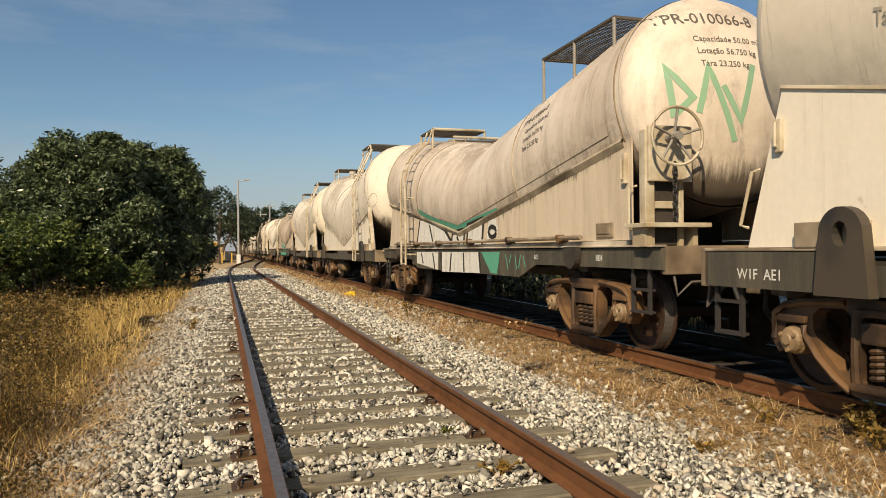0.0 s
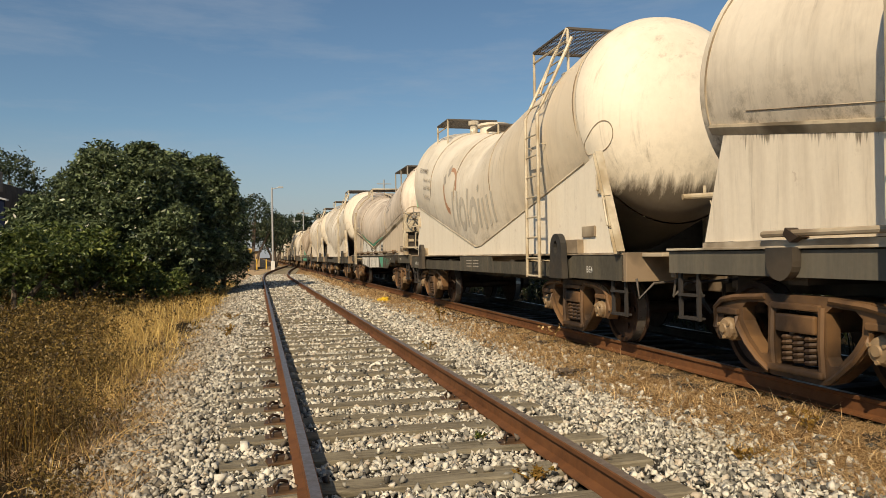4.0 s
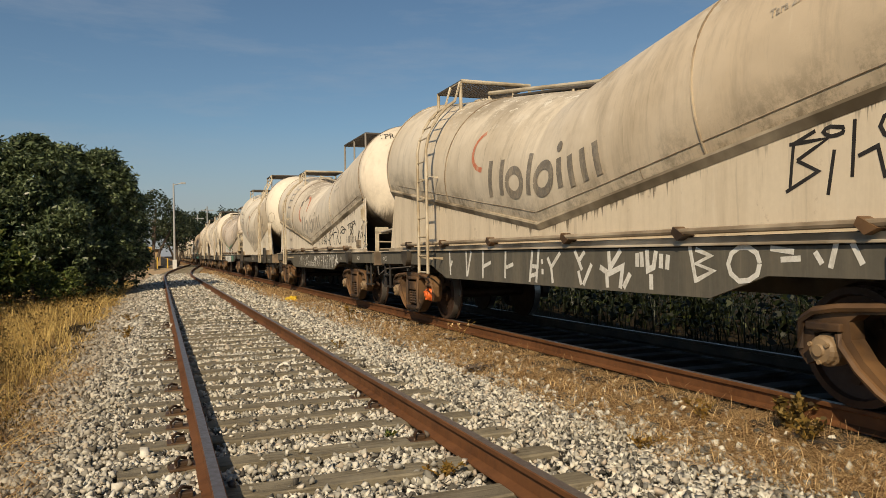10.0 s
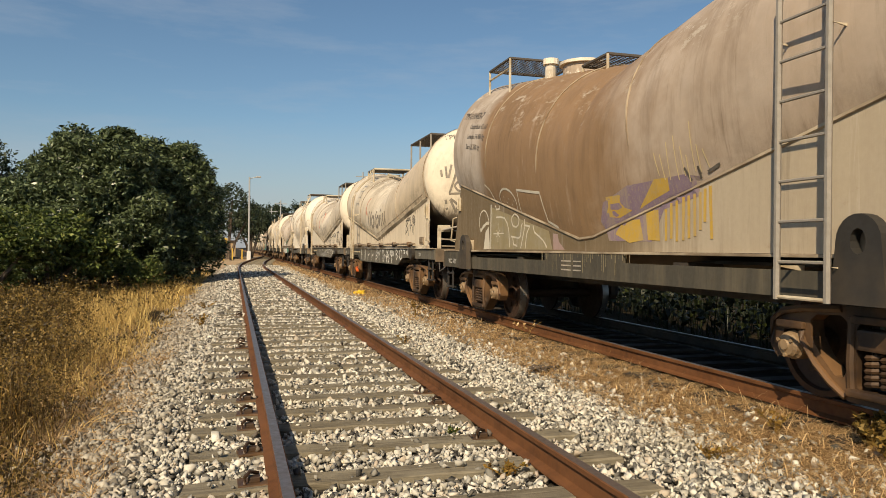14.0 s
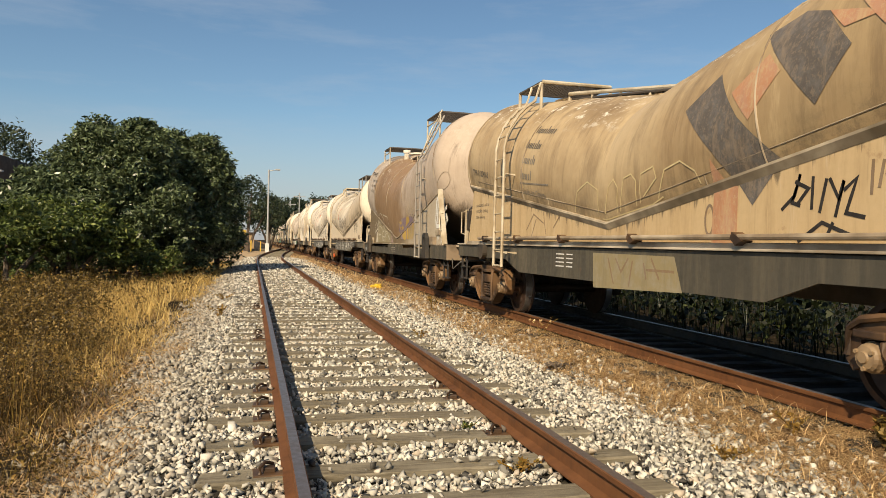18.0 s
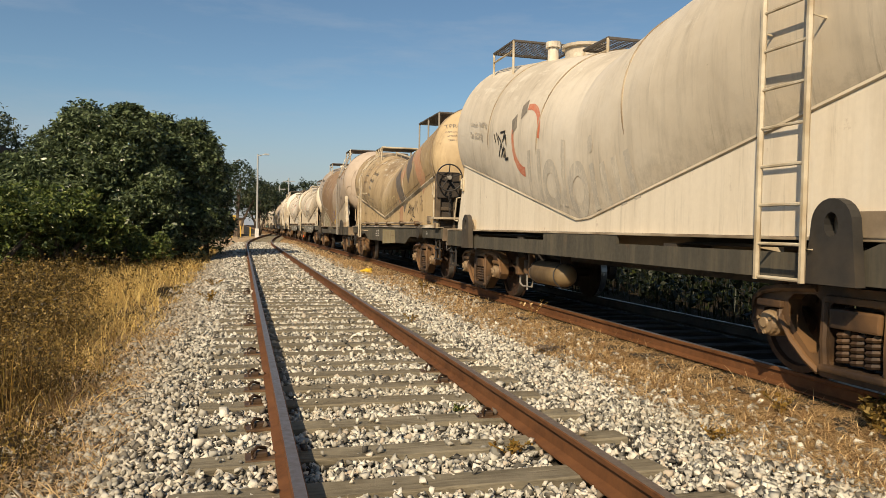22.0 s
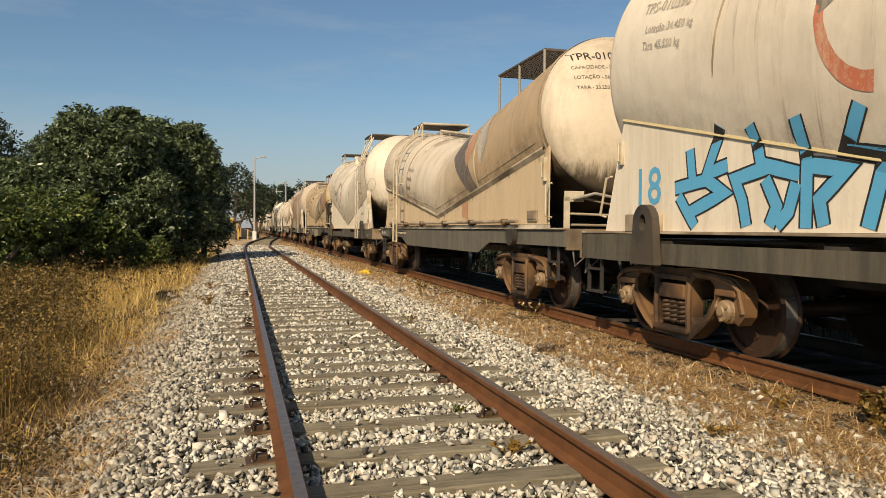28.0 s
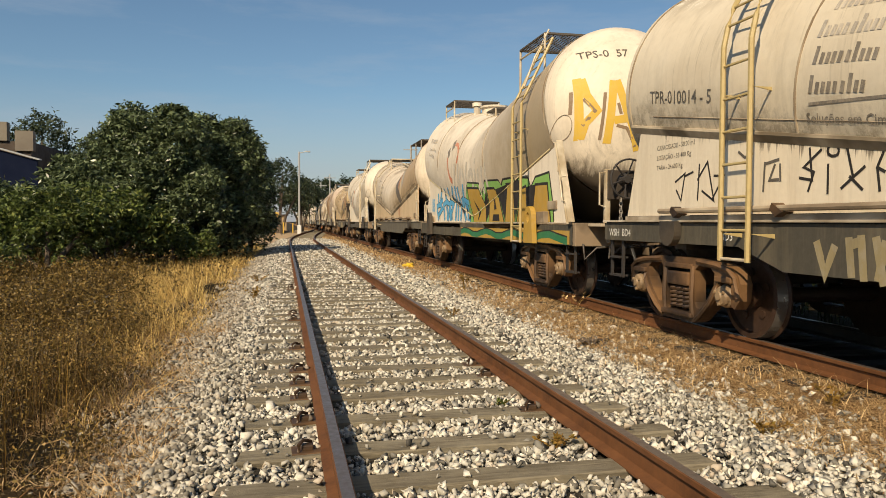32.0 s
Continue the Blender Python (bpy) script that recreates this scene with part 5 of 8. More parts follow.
for k, mat, label in ((olive, M["weed_olive"], "tall olive-brown weeds going to seed"), (~olive, M["weed_dry"], "tall golden-brown dry weeds")):
    q = int(k.sum())
    blades("brown_weeds", p[k], h[k], rng.uniform(0.03, 0.34, q), rng.uniform(0.0014, 0.0040, q) * far[k], mat, label, "weeds")
# fluffy seed heads and small leaves, thickest in the upper half of the stalks
k = rng.integers(0, n, 210000)
k = k[p[k, 1] > 1.5]
up = np.sqrt(rng.uniform(0.12, 1.0, len(k)))
pp = p[k] + np.stack([rng.normal(0, 0.07, len(k)), rng.normal(0, 0.07, len(k)), h[k] * up], -1)
v, f = leaflets("x", pp, rng.uniform(0.009, 0.034, len(k)) * np.clip(pp[:, 1] / 7.5, 1, 3.0), None, -0.3)
tagged(raw_mesh("weed_leaves", v, f, M["weed_green"]), "small olive-brown leaves and seed heads of the weeds", "weeds", kind="stuff")
# dead twigs tangled at the foot of the bank
twigs = bmesh.new()
for i in range(70):
    x, y, a = rng.uniform(-1.7, -0.95), rng.uniform(3.2, 9.5), rng.uniform(0, math.tau)
    z, L, up = ground_z(x, y), rng.uniform(0.12, 0.34), rng.uniform(0.02, 0.16)
    tube(twigs, [(x, y, z), (x + L * 0.4 * math.cos(a), y + L * 0.4 * math.sin(a), z + up), (x + L * 0.8 * math.cos(a + 0.3), y + L * 0.8 * math.sin(a + 0.3), z + up * 0.9), (x + L * math.cos(a + 0.5), y + L * math.sin(a + 0.5), z + 0.02)], rng.uniform(0.0025, 0.005), 4)
tagged(part("dead_twigs", twigs, M["straw"]), "pale dead twigs tangled at the foot of the bank", "twigs", kind="stuff")
# weeds behind the train, seen under it; their colour carries the shade there
p = scatter(13000, 8.8, 13.5, 3, 60, 0.6)
n = len(p)
blades("green_weeds", p, rng.uniform(0.4, 1.1, n), rng.uniform(0.05, 0.4, n), rng.uniform(0.006, 0.014, n), M["leaf_shaded"], "green weeds growing behind the train", "weeds")
k = rng.integers(0, n, 26000)
pp = p[k] + np.stack([rng.normal(0, 0.12, len(k)), rng.normal(0, 0.12, len(k)), rng.uniform(0.1, 1.5, len(k))], -1)
v, f = leaflets("x", pp, rng.uniform(0.08, 0.2, len(k)), None, 0.2)
tagged(raw_mesh("hedge_leaves", v, f, M["leaf_shaded"]), "leafy undergrowth behind the train, its shade put into the leaf colour", "undergrowth", kind="stuff")


def small_plant(x, y, h, n, material, label, leaf=0.05, spread=0.18, stems=7):
    root = tagged(new("weed_plant"), label, "plant", "weeds by the track")
    root.location = (x, y, ground_z(x, y))
    bm = bmesh.new()
    tips = []
    for i in range(stems):
        a, r = rng.uniform(0, math.tau), rng.uniform(0.2, 1.0) * spread
        q = [(0, 0, -0.02), (r * 0.4 * math.cos(a), r * 0.4 * math.sin(a), h * 0.55), (r * math.cos(a), r * math.sin(a), h * rng.uniform(0.7, 1.0))]
        tube(bm, q, 0.004, 4)
        tips.append(q)
    part("stem", bm, M["weed_dry"], root)
    pp = []
    for i in range(n):
        q = tips[rng.integers(0, stems)]
        t = rng.uniform(0.25, 1.0)
        a, b = Vector(q[0]).lerp(Vector(q[1]), min(1, t * 2)), Vector(q[1]).lerp(Vector(q[2]), max(0, t * 2 - 1))
        pp.append(a if t < 0.5 else b)
    v, f = leaflets("x", np.array(pp), rng.uniform(leaf * 0.6, leaf * 1.3, n), None, -0.2)
    ob = raw_mesh("leaves", v, f, material)
    ob.parent = root


small_plant(4.62, 4.40, 0.27, 420, M["weed_green"], "dull green leafy weed beside the rail", 0.05, 0.34, 14)
small_plant(4.45, 4.05, 0.20, 160, M["weed_green"], "low green weed in the dry straw", 0.05, 0.2, 7)
small_plant(4.30, 5.0, 0.18, 70, M["weed_dry"], "low withered weed in the straw", 0.04, 0.2, 7)
small_plant(3.77, 15.2, 0.42, 60, M["weed_dry"], "thin dead weed stalk standing on the ballast", 0.05, 0.14, 5)
small_plant(3.62, 8.2, 0.12, 110, M["bark"], "dark clump of dead weed on the ballast", 0.05, 0.28, 9)
small_plant(-0.55, 13.8, 0.26, 150, M["weed_dry"], "grey-green weed tuft at the ballast edge", 0.04, 0.25, 9)
small_plant(-0.6, 17.5, 0.22, 90, M["weed_dry"], "withered weed tuft at the ballast edge", 0.04, 0.22, 8)
small_plant(1.62, 5.35, 0.10, 90, M["leaf_bright"], "small green tuft at the rail foot", 0.03, 0.12, 8)
small_plant(1.66, 4.3, 0.10, 80, M["weed_dry"], "small yellow-green tuft at the rail foot", 0.035, 0.14, 8)
small_plant(4.55, 11.0, 0.38, 26, M["straw"], "arched dry grass stalk by the rail", 0.05, 0.3, 4)
small_plant(2.45, 10.6, 0.18, 50, M["weed_dry"], "withered tuft beside the rail", 0.04, 0.2, 6)
small_plant(3.3, 4.5, 0.16, 80, M["weed_dry"], "reddish withered weed among the stones", 0.035, 0.2, 7)


# ---- bushes and trees ----
def tree(x, y, h, lobes, leaves, size, material, label, name="tree", cluster=8, trunk=0.12, base=0.0, clumps=7):
    """A tapered trunk with limbs, and a crown of drooping leaf sprays round uneven lobes (dx, dy, z, rx, ry, rz)."""
    root = tagged(new(name), label, "tree" if name == "tree" else "bush", "greenery beside the track")
    gz = ground_z(x, y) + base
    root.location = (x, y, gz)
    bm = bmesh.new()
    for i, (dx, dy, z, rx, ry, rz) in enumerate(lobes):
        q = [(0.1 * i * math.cos(i), 0.1 * i * math.sin(i), -0.1), (dx * 0.35, dy * 0.35, z * 0.45), (dx * 0.8, dy * 0.8, z * 0.85), (dx, dy, z)]
        for (a, b), r in zip(zip(q, q[1:]), (1.0, 0.7, 0.45)):
            rod(bm, a, b, trunk * r, 7, trunk * r * 0.7)
    part("trunk", bm, M["bark"], root)
    # smaller clumps bulging out of the lobes
    lobes = [(dx, dy, z, rx * 0.86, ry * 0.86, rz * 0.86) for dx, dy, z, rx, ry, rz in lobes]
    for dx, dy, z, rx, ry, rz in list(lobes):
        for _ in range(clumps):
            d = rng.normal(0, 1, 3)
            d[2] = abs(d[2]) * 0.9 - 0.2
            d /= np.linalg.norm(d)
            k = rng.uniform(0.26, 0.42)
            lobes.append((dx + d[0] * rx, dy + d[1] * ry, z + d[2] * rz, rx * k, ry * k, rz * k * 0.8))
    w = np.array([l[3] * l[5] for l in lobes])
    which = rng.choice(len(lobes), leaves, p=w / w.sum())
    L = np.array(lobes)[which]
    d = rng.normal(0, 1, (leaves, 3))
    d[:, 2] = np.abs(d[:, 2]) * np.where(rng.random(leaves) < 0.78, 1, -0.7)
    d /= np.linalg.norm(d, axis=1)[:, None]
    rough = np.array([1 + 0.22 * noise.noise(Vector(v) * 2.3 + Vector((i * 5.0, 0, 0))) + 0.12 * noise.noise(Vector(v) * 6) for v, i in zip(d, which)])
    rad = np.where(rng.random(leaves) < 0.72, rng.uniform(0.88, 1.05, leaves), rng.uniform(0.35, 0.9, leaves)) * rough
    rad *= np.where(rng.random(leaves) < 0.10, rng.uniform(1.02, 1.12, leaves), 1.0)
    c = L[:, :3] + d * rad[:, None] * L[:, 3:]
    c = c[c[:, 2] > 0.05]
    c = np.repeat(c, cluster, 0) + rng.normal(0, size * 0.26, (len(c) * cluster, 3))
    v, f = leaflets("x", c, rng.uniform(size * 0.45, size * 1.2, len(c)), None, 0.30, 0.19)
    ob = raw_mesh("crown", v, f, material)
    ob.parent = root
    return root


tree(-4.9, 31.0, 5.4, [(0, 0, 3.7, 2.0, 2.0, 2.5), (-1.3, -0.6, 2.6, 1.9, 1.6, 2.2), (0.9, -0.5, 5.0, 1.3, 1.2, 1.3), (-1.2, 0.2, 5.5, 0.85, 0.9, 1.0), (-2.0, 0.0, 4.6, 0.8, 0.9, 1.0), (1.3, -0.8, 2.0, 1.6, 1.5, 1.9)], 5200, 0.23, M["leaf"],
     "large dense dark green bush with drooping leaves", "bush")
tree(-2.7, 33.5, 5.3, [(0, 0, 3.6, 1.9, 1.9, 2.5), (0.9, 0.2, 4.1, 1.2, 1.2, 1.7), (-0.9, -0.4, 5.1, 1.2, 1.2, 1.3), (0.2, -0.6, 1.7, 1.9, 1.5, 1.7), (0.45, 0, 5.2, 1.0, 1.0, 1.1)], 5000, 0.23, M["leaf"],
     "large rounded dark green bush beside the track", "bush")
tree(-1.75, 38.0, 4.0, [(0, 0, 2.7, 1.2, 1.6, 2.2), (0.2, 0.5, 4.2, 0.75, 0.9, 1.1), (0.2, -0.8, 1.2, 1.1, 1.3, 1.2)], 2400, 0.22, M["leaf"],
     "dark bush overhanging the ballast edge", "bush")
tree(-7.6, 30.5, 4.2, [(0.3, 0, 2.7, 1.8, 1.7, 1.9), (-1.2, 0.3, 1.7, 1.6, 1.5, 1.5), (0.9, -0.6, 2.6, 1.3, 1.3, 1.2)], 2200, 0.25, M["leaf"], "broad dark green bush", "bush")
tree(-7.3, 25.0, 2.6, [(0, 0, 1.5, 1.5, 1.3, 1.35), (-1.5, 0.4, 1.3, 1.3, 1.2, 1.1), (1.1, 0.6, 1.7, 1.0, 1.0, 0.9)], 1500, 0.19, M["leaf_bright"], "bright green leafy bush in the sun", "bush")
tree(-6.0, 27.0, 3.3, [(0, 0, 1.9, 1.3, 1.0, 1.2), (-1.3, 0.3, 1.7, 1.1, 1.0, 1.1), (1.0, 0.4, 1.5, 1.0, 0.9, 1.0)], 1300, 0.22, M["leaf_bright"], "yellow-green bush with drooping leaves before the thicket", "bush")
tree(-4.1, 28.6, 1.8, [(0, 0, 0.9, 0.9, 0.8, 0.9), (0.9, 0.2, 0.7, 0.8, 0.7, 0.7)], 420, 0.17, M["leaf_bright"], "small bright green bush at the edge of the thicket", "bush")
tree(-9.8, 22.0, 1.9, [(0, 0, 0.9, 1.4, 1.2, 1.0), (1.4, 0.5, 0.8, 1.1, 1.0, 0.8)], 700, 0.16, M["leaf_bright"], "low yellow-green bush in the weeds", "bush")
tree(-10.5, 31, 3.4, [(0, 0, 1.9, 2.0, 1.8, 1.6), (-1.8, 0.4, 1.6, 1.7, 1.6, 1.3)], 1700, 0.25, M["leaf"], "broad dark green bush further along", "bush")
tree(-5.6, 30.2, 1.6, [(0, 0, 0.8, 2.4, 1.0, 0.9), (2.4, 0.8, 0.7, 1.7, 1.0, 0.8), (-2.4, 0.2, 0.7, 1.6, 0.9, 0.8)], 1500, 0.2, M["leaf"], "low dark undergrowth at the foot of the thicket", "bush")
# bare pale trunk standing before the thicket
bm = bmesh.new()
tube(bm, [(0, 0, -0.1), (0.03, 0, 0.7), (-0.04, 0, 1.1), (-0.22, 0, 1.7)], 0.035, 6)
tube(bm, [(-0.02, 0, 0.95), (0.2, 0, 1.5), (0.25, 0, 1.9)], 0.022, 6)
sap = part("bare_sapling", bm, M["iron"])
sap.location = (-5.9, 27.6, ground_z(-5.9, 27.6))
tagged(sap, "bare pale forked sapling before the bushes", "sapling")
far = [(-21.6, 72, 12.0, 3.2), (-0.6, 92, 9.2, 3.6), (-4.5, 96, 8.6, 4.2), (2.2, 104, 7.4, 2.6), (8.5, 158, 10.8, 4.0), (13.5, 165, 12.2, 4.4), (19, 172, 12.0, 4.5), (5.0, 150, 9.0, 3.2), (-15.5, 66, 9.0, 3.0), (-19, 72, 8.0, 3.4), (-9.5, 62, 6.6, 3.0), (25, 180, 11.0, 4.6), (-24, 64, 7.5, 3.5), (-9, 105, 9.0, 5.0)]
for i, (x, y, h, r) in enumerate(far):
    lobes = [(0, 0, h * 0.62, r, r, h * 0.36), (r * 0.55, 0.3, h * 0.5, r * 0.65, r * 0.7, h * 0.26), (-r * 0.6, -0.2, h * 0.52, r * 0.6, r * 0.7, h * 0.28), (r * 0.1, 0, h * 0.82, r * 0.5, r * 0.5, h * 0.18)]
    tree(x, y, h, lobes, 900, 0.62 if y > 120 else 0.45, M["leaf_far"], "tall distant tree with a dark uneven crown", "tree", 5, 0.22)


# ---- far things by the crossing ----
def lamp_post(x, y, h):
    root = tagged(new("lamp_post"), "tall thin grey lamp post on a white concrete foot", "lamp post")
    root.location = (x, y, -0.1)
    part("pole", rod(bmesh.new(), (0, 0, 0), (0, 0, h), 0.11, 12, 0.08), M["post"], root)
    bm = bmesh.new()
    rod(bm, (0, 0, h - 0.15), (0.75, -0.2, h + 0.02), 0.045, 8)
    part("arm", bm, M["post"], root)
    part("lamp_head", box(bmesh.new(), 0.65, 1.15, -0.34, -0.06, h - 0.06, h + 0.10, 0.03), M["post"], root)
    part("foot", box(bmesh.new(), -0.2, 0.2, -0.2, 0.2, 0, 0.95, 0.03), M["white"], root)


M["post"] = simple("galvanised_post", (0.38, 0.38, 0.37), 0.5, 0.3, 8)
M["white"] = simple("white_concrete", (0.72, 0.70, 0.65), 0.8, 0.35, 5, 0, 0.2)
M["yellow"] = simple("yellow_paint", (0.62, 0.40, 0.05), 0.6, 0.35, 8)
M["yellow_cloth"] = simple("yellow_plastic", (0.72, 0.48, 0.03), 0.5, 0.3, 20)
# navy sheet, taken almost black to stand for shade on it
M["navy"] = simple("navy_sheet", (0.006, 0.010, 0.028), 0.8, 0.3, 1.5)
M["concrete"] = simple("grey_concrete", (0.22, 0.19, 0.145), 0.85, 0.4, 1.2, 0, 0.2, (0.15, 0.125, 0.10))
M["navy"].node_tree.nodes["Principled BSDF"].inputs["Specular IOR Level"].default_value = 0.08
# dark brown of the hut roof, also the building wall's painted shade
M["roof"] = simple("brown_roof_shaded_wall", (0.07, 0.05, 0.036), 0.8, 0.4, 2)
lamp_post(1.45, 78, 8.6)
bm = bmesh.new()
vs = [bm.verts.new(p) for p in ((-14, 49, -0.72), (-0.45, 49, -0.19), (0.9, 62, -0.17), (2.6, 86, -0.17), (3.6, 120, -0.17), (-6, 124, -0.3), (-22, 90, -0.7))]
bm.faces.new(vs)
path = part("dirt_path", bm, M["sand"])
tagged(path, "sandy dirt path that leads to the level crossing", "path", kind="structure")
sign = tagged(new("crossing_sign"), "yellow railway crossing board on a post", "road sign")
sign.location = (-1.1, 84, -0.2)
part("post", rod(bmesh.new(), (0, 0, 0), (0, 0, 2.45), 0.06, 8), M["yellow"], sign)
part("board", box(bmesh.new(), -0.38, 0.38, -0.07, -0.02, 1.95, 2.45, 0.04), M["yellow"], sign)
part("bar", box(bmesh.new(), -0.28, 0.28, -0.09, -0.07, 2.14, 2.26), M["dark"], sign)
for x, y, h in ((-0.2, 88, 1.3), (0.9, 90, 1.2), (-2.2, 86, 1.2)):
    post = part("barrier_post", box(bmesh.new(), -0.07, 0.07, -0.07, 0.07, 0, h, 0.02), M["yellow"])
    post.location = (x, y, -0.2)
    tagged(post, "short yellow post at the level crossing", "post", "crossing posts")
hut = tagged(new("wayside_hut"), "small tan hut beyond the crossing", "hut")
hut.location = (-1.4, 118, -0.2)
part("wall", box(bmesh.new(), -1.6, 1.6, -1.5, 1.5, 0, 2.3, 0.02), M["sand"], hut)
part("roof", box(bmesh.new(), -1.9, 1.9, -1.8, 1.8, 2.3, 2.5, 0.03), M["roof"], hut)
part("doorway", box(bmesh.new(), -0.4, 0.4, -1.53, -1.49, 0, 1.9), M["dark"], hut)
for x, y, h in ((20.4, 120, 14.3), (7.1, 150, 9.6), (8.9, 150, 11.2), (30.5, 110, 12.2)):
    up = tagged(new("utility_pole"), "distant utility pole with a crossarm", "utility pole", "utility poles")
    up.location = (x, y, -0.4)
    part("pole", rod(bmesh.new(), (0, 0, 0), (0, 0, h), 0.16, 10, 0.11), M["post"], up)
    part("crossarm", box(bmesh.new(), -1.2, 1.2, -0.07, 0.07, h - 0.8, h - 0.65), M["post"], up)
# building behind the bushes
bld = tagged(new("building"), "low concrete building with a navy sheet wall", "building")
bld.location = (-20.5, 58, -0.7)
# the wall's dark brown stands for the shade on it
part("wall", box(bmesh.new(), -9, 2.6, 0, 12, 0, 7.6), M["roof"], bld)
part("parapet", box(bmesh.new(), -2.4, 1.1, -0.2, 0.4, 7.6, 8.95, 0.02), M["concrete"], bld)
part("parapet", box(bmesh.new(), 1.6, 2.8, -0.2, 0.4, 6.9, 8.35, 0.02), M["concrete"], bld)
bm = bmesh.new()
for x, zt in ((-9.0, 9.7), (4.2, 5.95)):
    for yy in (-4.0, -3.8):
        for z in (0.0, zt):
            bm.verts.new((x, yy, z))
bmesh.ops.convex_hull(bm, input=list(bm.verts))
part("shed_wall", bm, M["navy"], bld)
bm = bmesh.new()
for x, zt in ((-9.2, 9.8), (4.4, 5.95)):
    for yy, dz in ((-4.2, 0), (-3.75, 0.02)):
        for z in (zt + dz, zt + dz + 0.09):
            bm.verts.new((x, yy, z))
bmesh.ops.convex_hull(bm, input=list(bm.verts))
part("shed_roof", bm, M["post"], bld)
# crumpled yellow plastic on the stones
bm = bmesh.new()
bmesh.ops.create_icosphere(bm, subdivisions=3, radius=0.2)
for v in bm.verts:
    v.co *= 1 + 0.5 * noise.noise(v.co * 9)
    v.co.z = max(-0.03, v.co.z * 0.55)
rag = part("plastic_scrap", bm, M["yellow_cloth"])
rag.location = (3.95, 23.6, ground_z(3.95, 23.6) + 0.05)
tagged(rag, "crumpled yellow plastic scrap on the ballast", "litter")


# ---- paint, lettering and graffiti of the wagons that pass by ----
def flat_paint(name, color, wear=0.35, rough=0.6, under=None):
    """Sprayed or stencilled paint; under: the old paint that shows where it has flaked."""
    n = Nodes(name)
    a = n.noise(7, 6, 0.75)
    b = n.noise(1.0, 5, 0.7, (2.0, 6.0, 0.8))
    c = n.mix(n.ramp(a, 0.45, 0.7, 0.0, wear), color, tuple(min(0.8, v * 0.6 + 0.16) for v in color))
    c = n.mix(n.ramp(b, 0.5, 0.75, 0.0, wear), c, tuple(v * 0.55 + 0.03 for v in color))
    if under:
        c = n.mix(n.ramp(n.noise(1.0, 6, 0.8, (2.5, 5.0, 1.2)), 0.50, 0.62, 0.0, 0.75), c, under)
        c = n.mix(n.ramp(n.noise(22, 4, 0.8), 0.52, 0.62, 0.0, 0.6), c, under)
    return n.done(c, rough, 0.0, a, 0.05, spec=0.3)


INK = {
    "grey": flat_paint("faded_grey_letter", (0.37, 0.325, 0.26), 0.6, under=(0.60, 0.52, 0.41)),
    "pale": flat_paint("pale_grey_letter", (0.49, 0.435, 0.35), 0.6, under=(0.68, 0.60, 0.47)),
    "darkgrey": flat_paint("dark_grey_letter", (0.19, 0.162, 0.125), 0.6, under=(0.36, 0.30, 0.22)),
    "slate": flat_paint("slate_patch", (0.115, 0.098, 0.082), 0.5, under=(0.26, 0.20, 0.14)),
    "salmon": flat_paint("salmon_patch", (0.47, 0.235, 0.125), 0.5, under=(0.50, 0.36, 0.20)),
    "red": flat_paint("faded_red", (0.55, 0.17, 0.085), 0.35, under=(0.60, 0.40, 0.26)),
    "black": flat_paint("black_spray", (0.025, 0.021, 0.018), 0.12),
    "blackfade": flat_paint("faded_black_spray", (0.10, 0.085, 0.065), 0.5),
    "white": flat_paint("white_spray", (0.74, 0.72, 0.66), 0.25, under=(0.50, 0.47, 0.40)),
    "green": flat_paint("green_spray", (0.10, 0.36, 0.24), 0.3),
    "mint": flat_paint("faded_green_spray", (0.25, 0.42, 0.26), 0.4),
    "leafgreen": flat_paint("leaf_green_spray", (0.22, 0.42, 0.10), 0.2),
    "deepgreen": flat_paint("deep_green_spray", (0.03, 0.17, 0.07), 0.2),
    "blue": flat_paint("light_blue_spray", (0.10, 0.37, 0.60), 0.25),
    "yellow": flat_paint("yellow_spray", (0.62, 0.40, 0.055), 0.3),
    "gold": flat_paint("gold_spray", (0.43, 0.265, 0.045), 0.3),
    "goldpale": flat_paint("pale_gold_spray", (0.62, 0.50, 0.26), 0.4),
    "purple": flat_paint("purple_spray", (0.24, 0.17, 0.22), 0.4, under=(0.34, 0.27, 0.20)),
    "mustard": flat_paint("mustard_spray", (0.52, 0.33, 0.05), 0.4, under=(0.42, 0.31, 0.15)),
    "mauve": flat_paint("mauve_spray", (0.36, 0.25, 0.22), 0.5),
    "olive": flat_paint("faded_olive_spray", (0.29, 0.235, 0.125), 0.7),
    "whitefade": flat_paint("faded_white_spray", (0.62, 0.56, 0.44), 0.7),
    "brown": flat_paint("brown_spray", (0.24, 0.16, 0.09), 0.5),
}


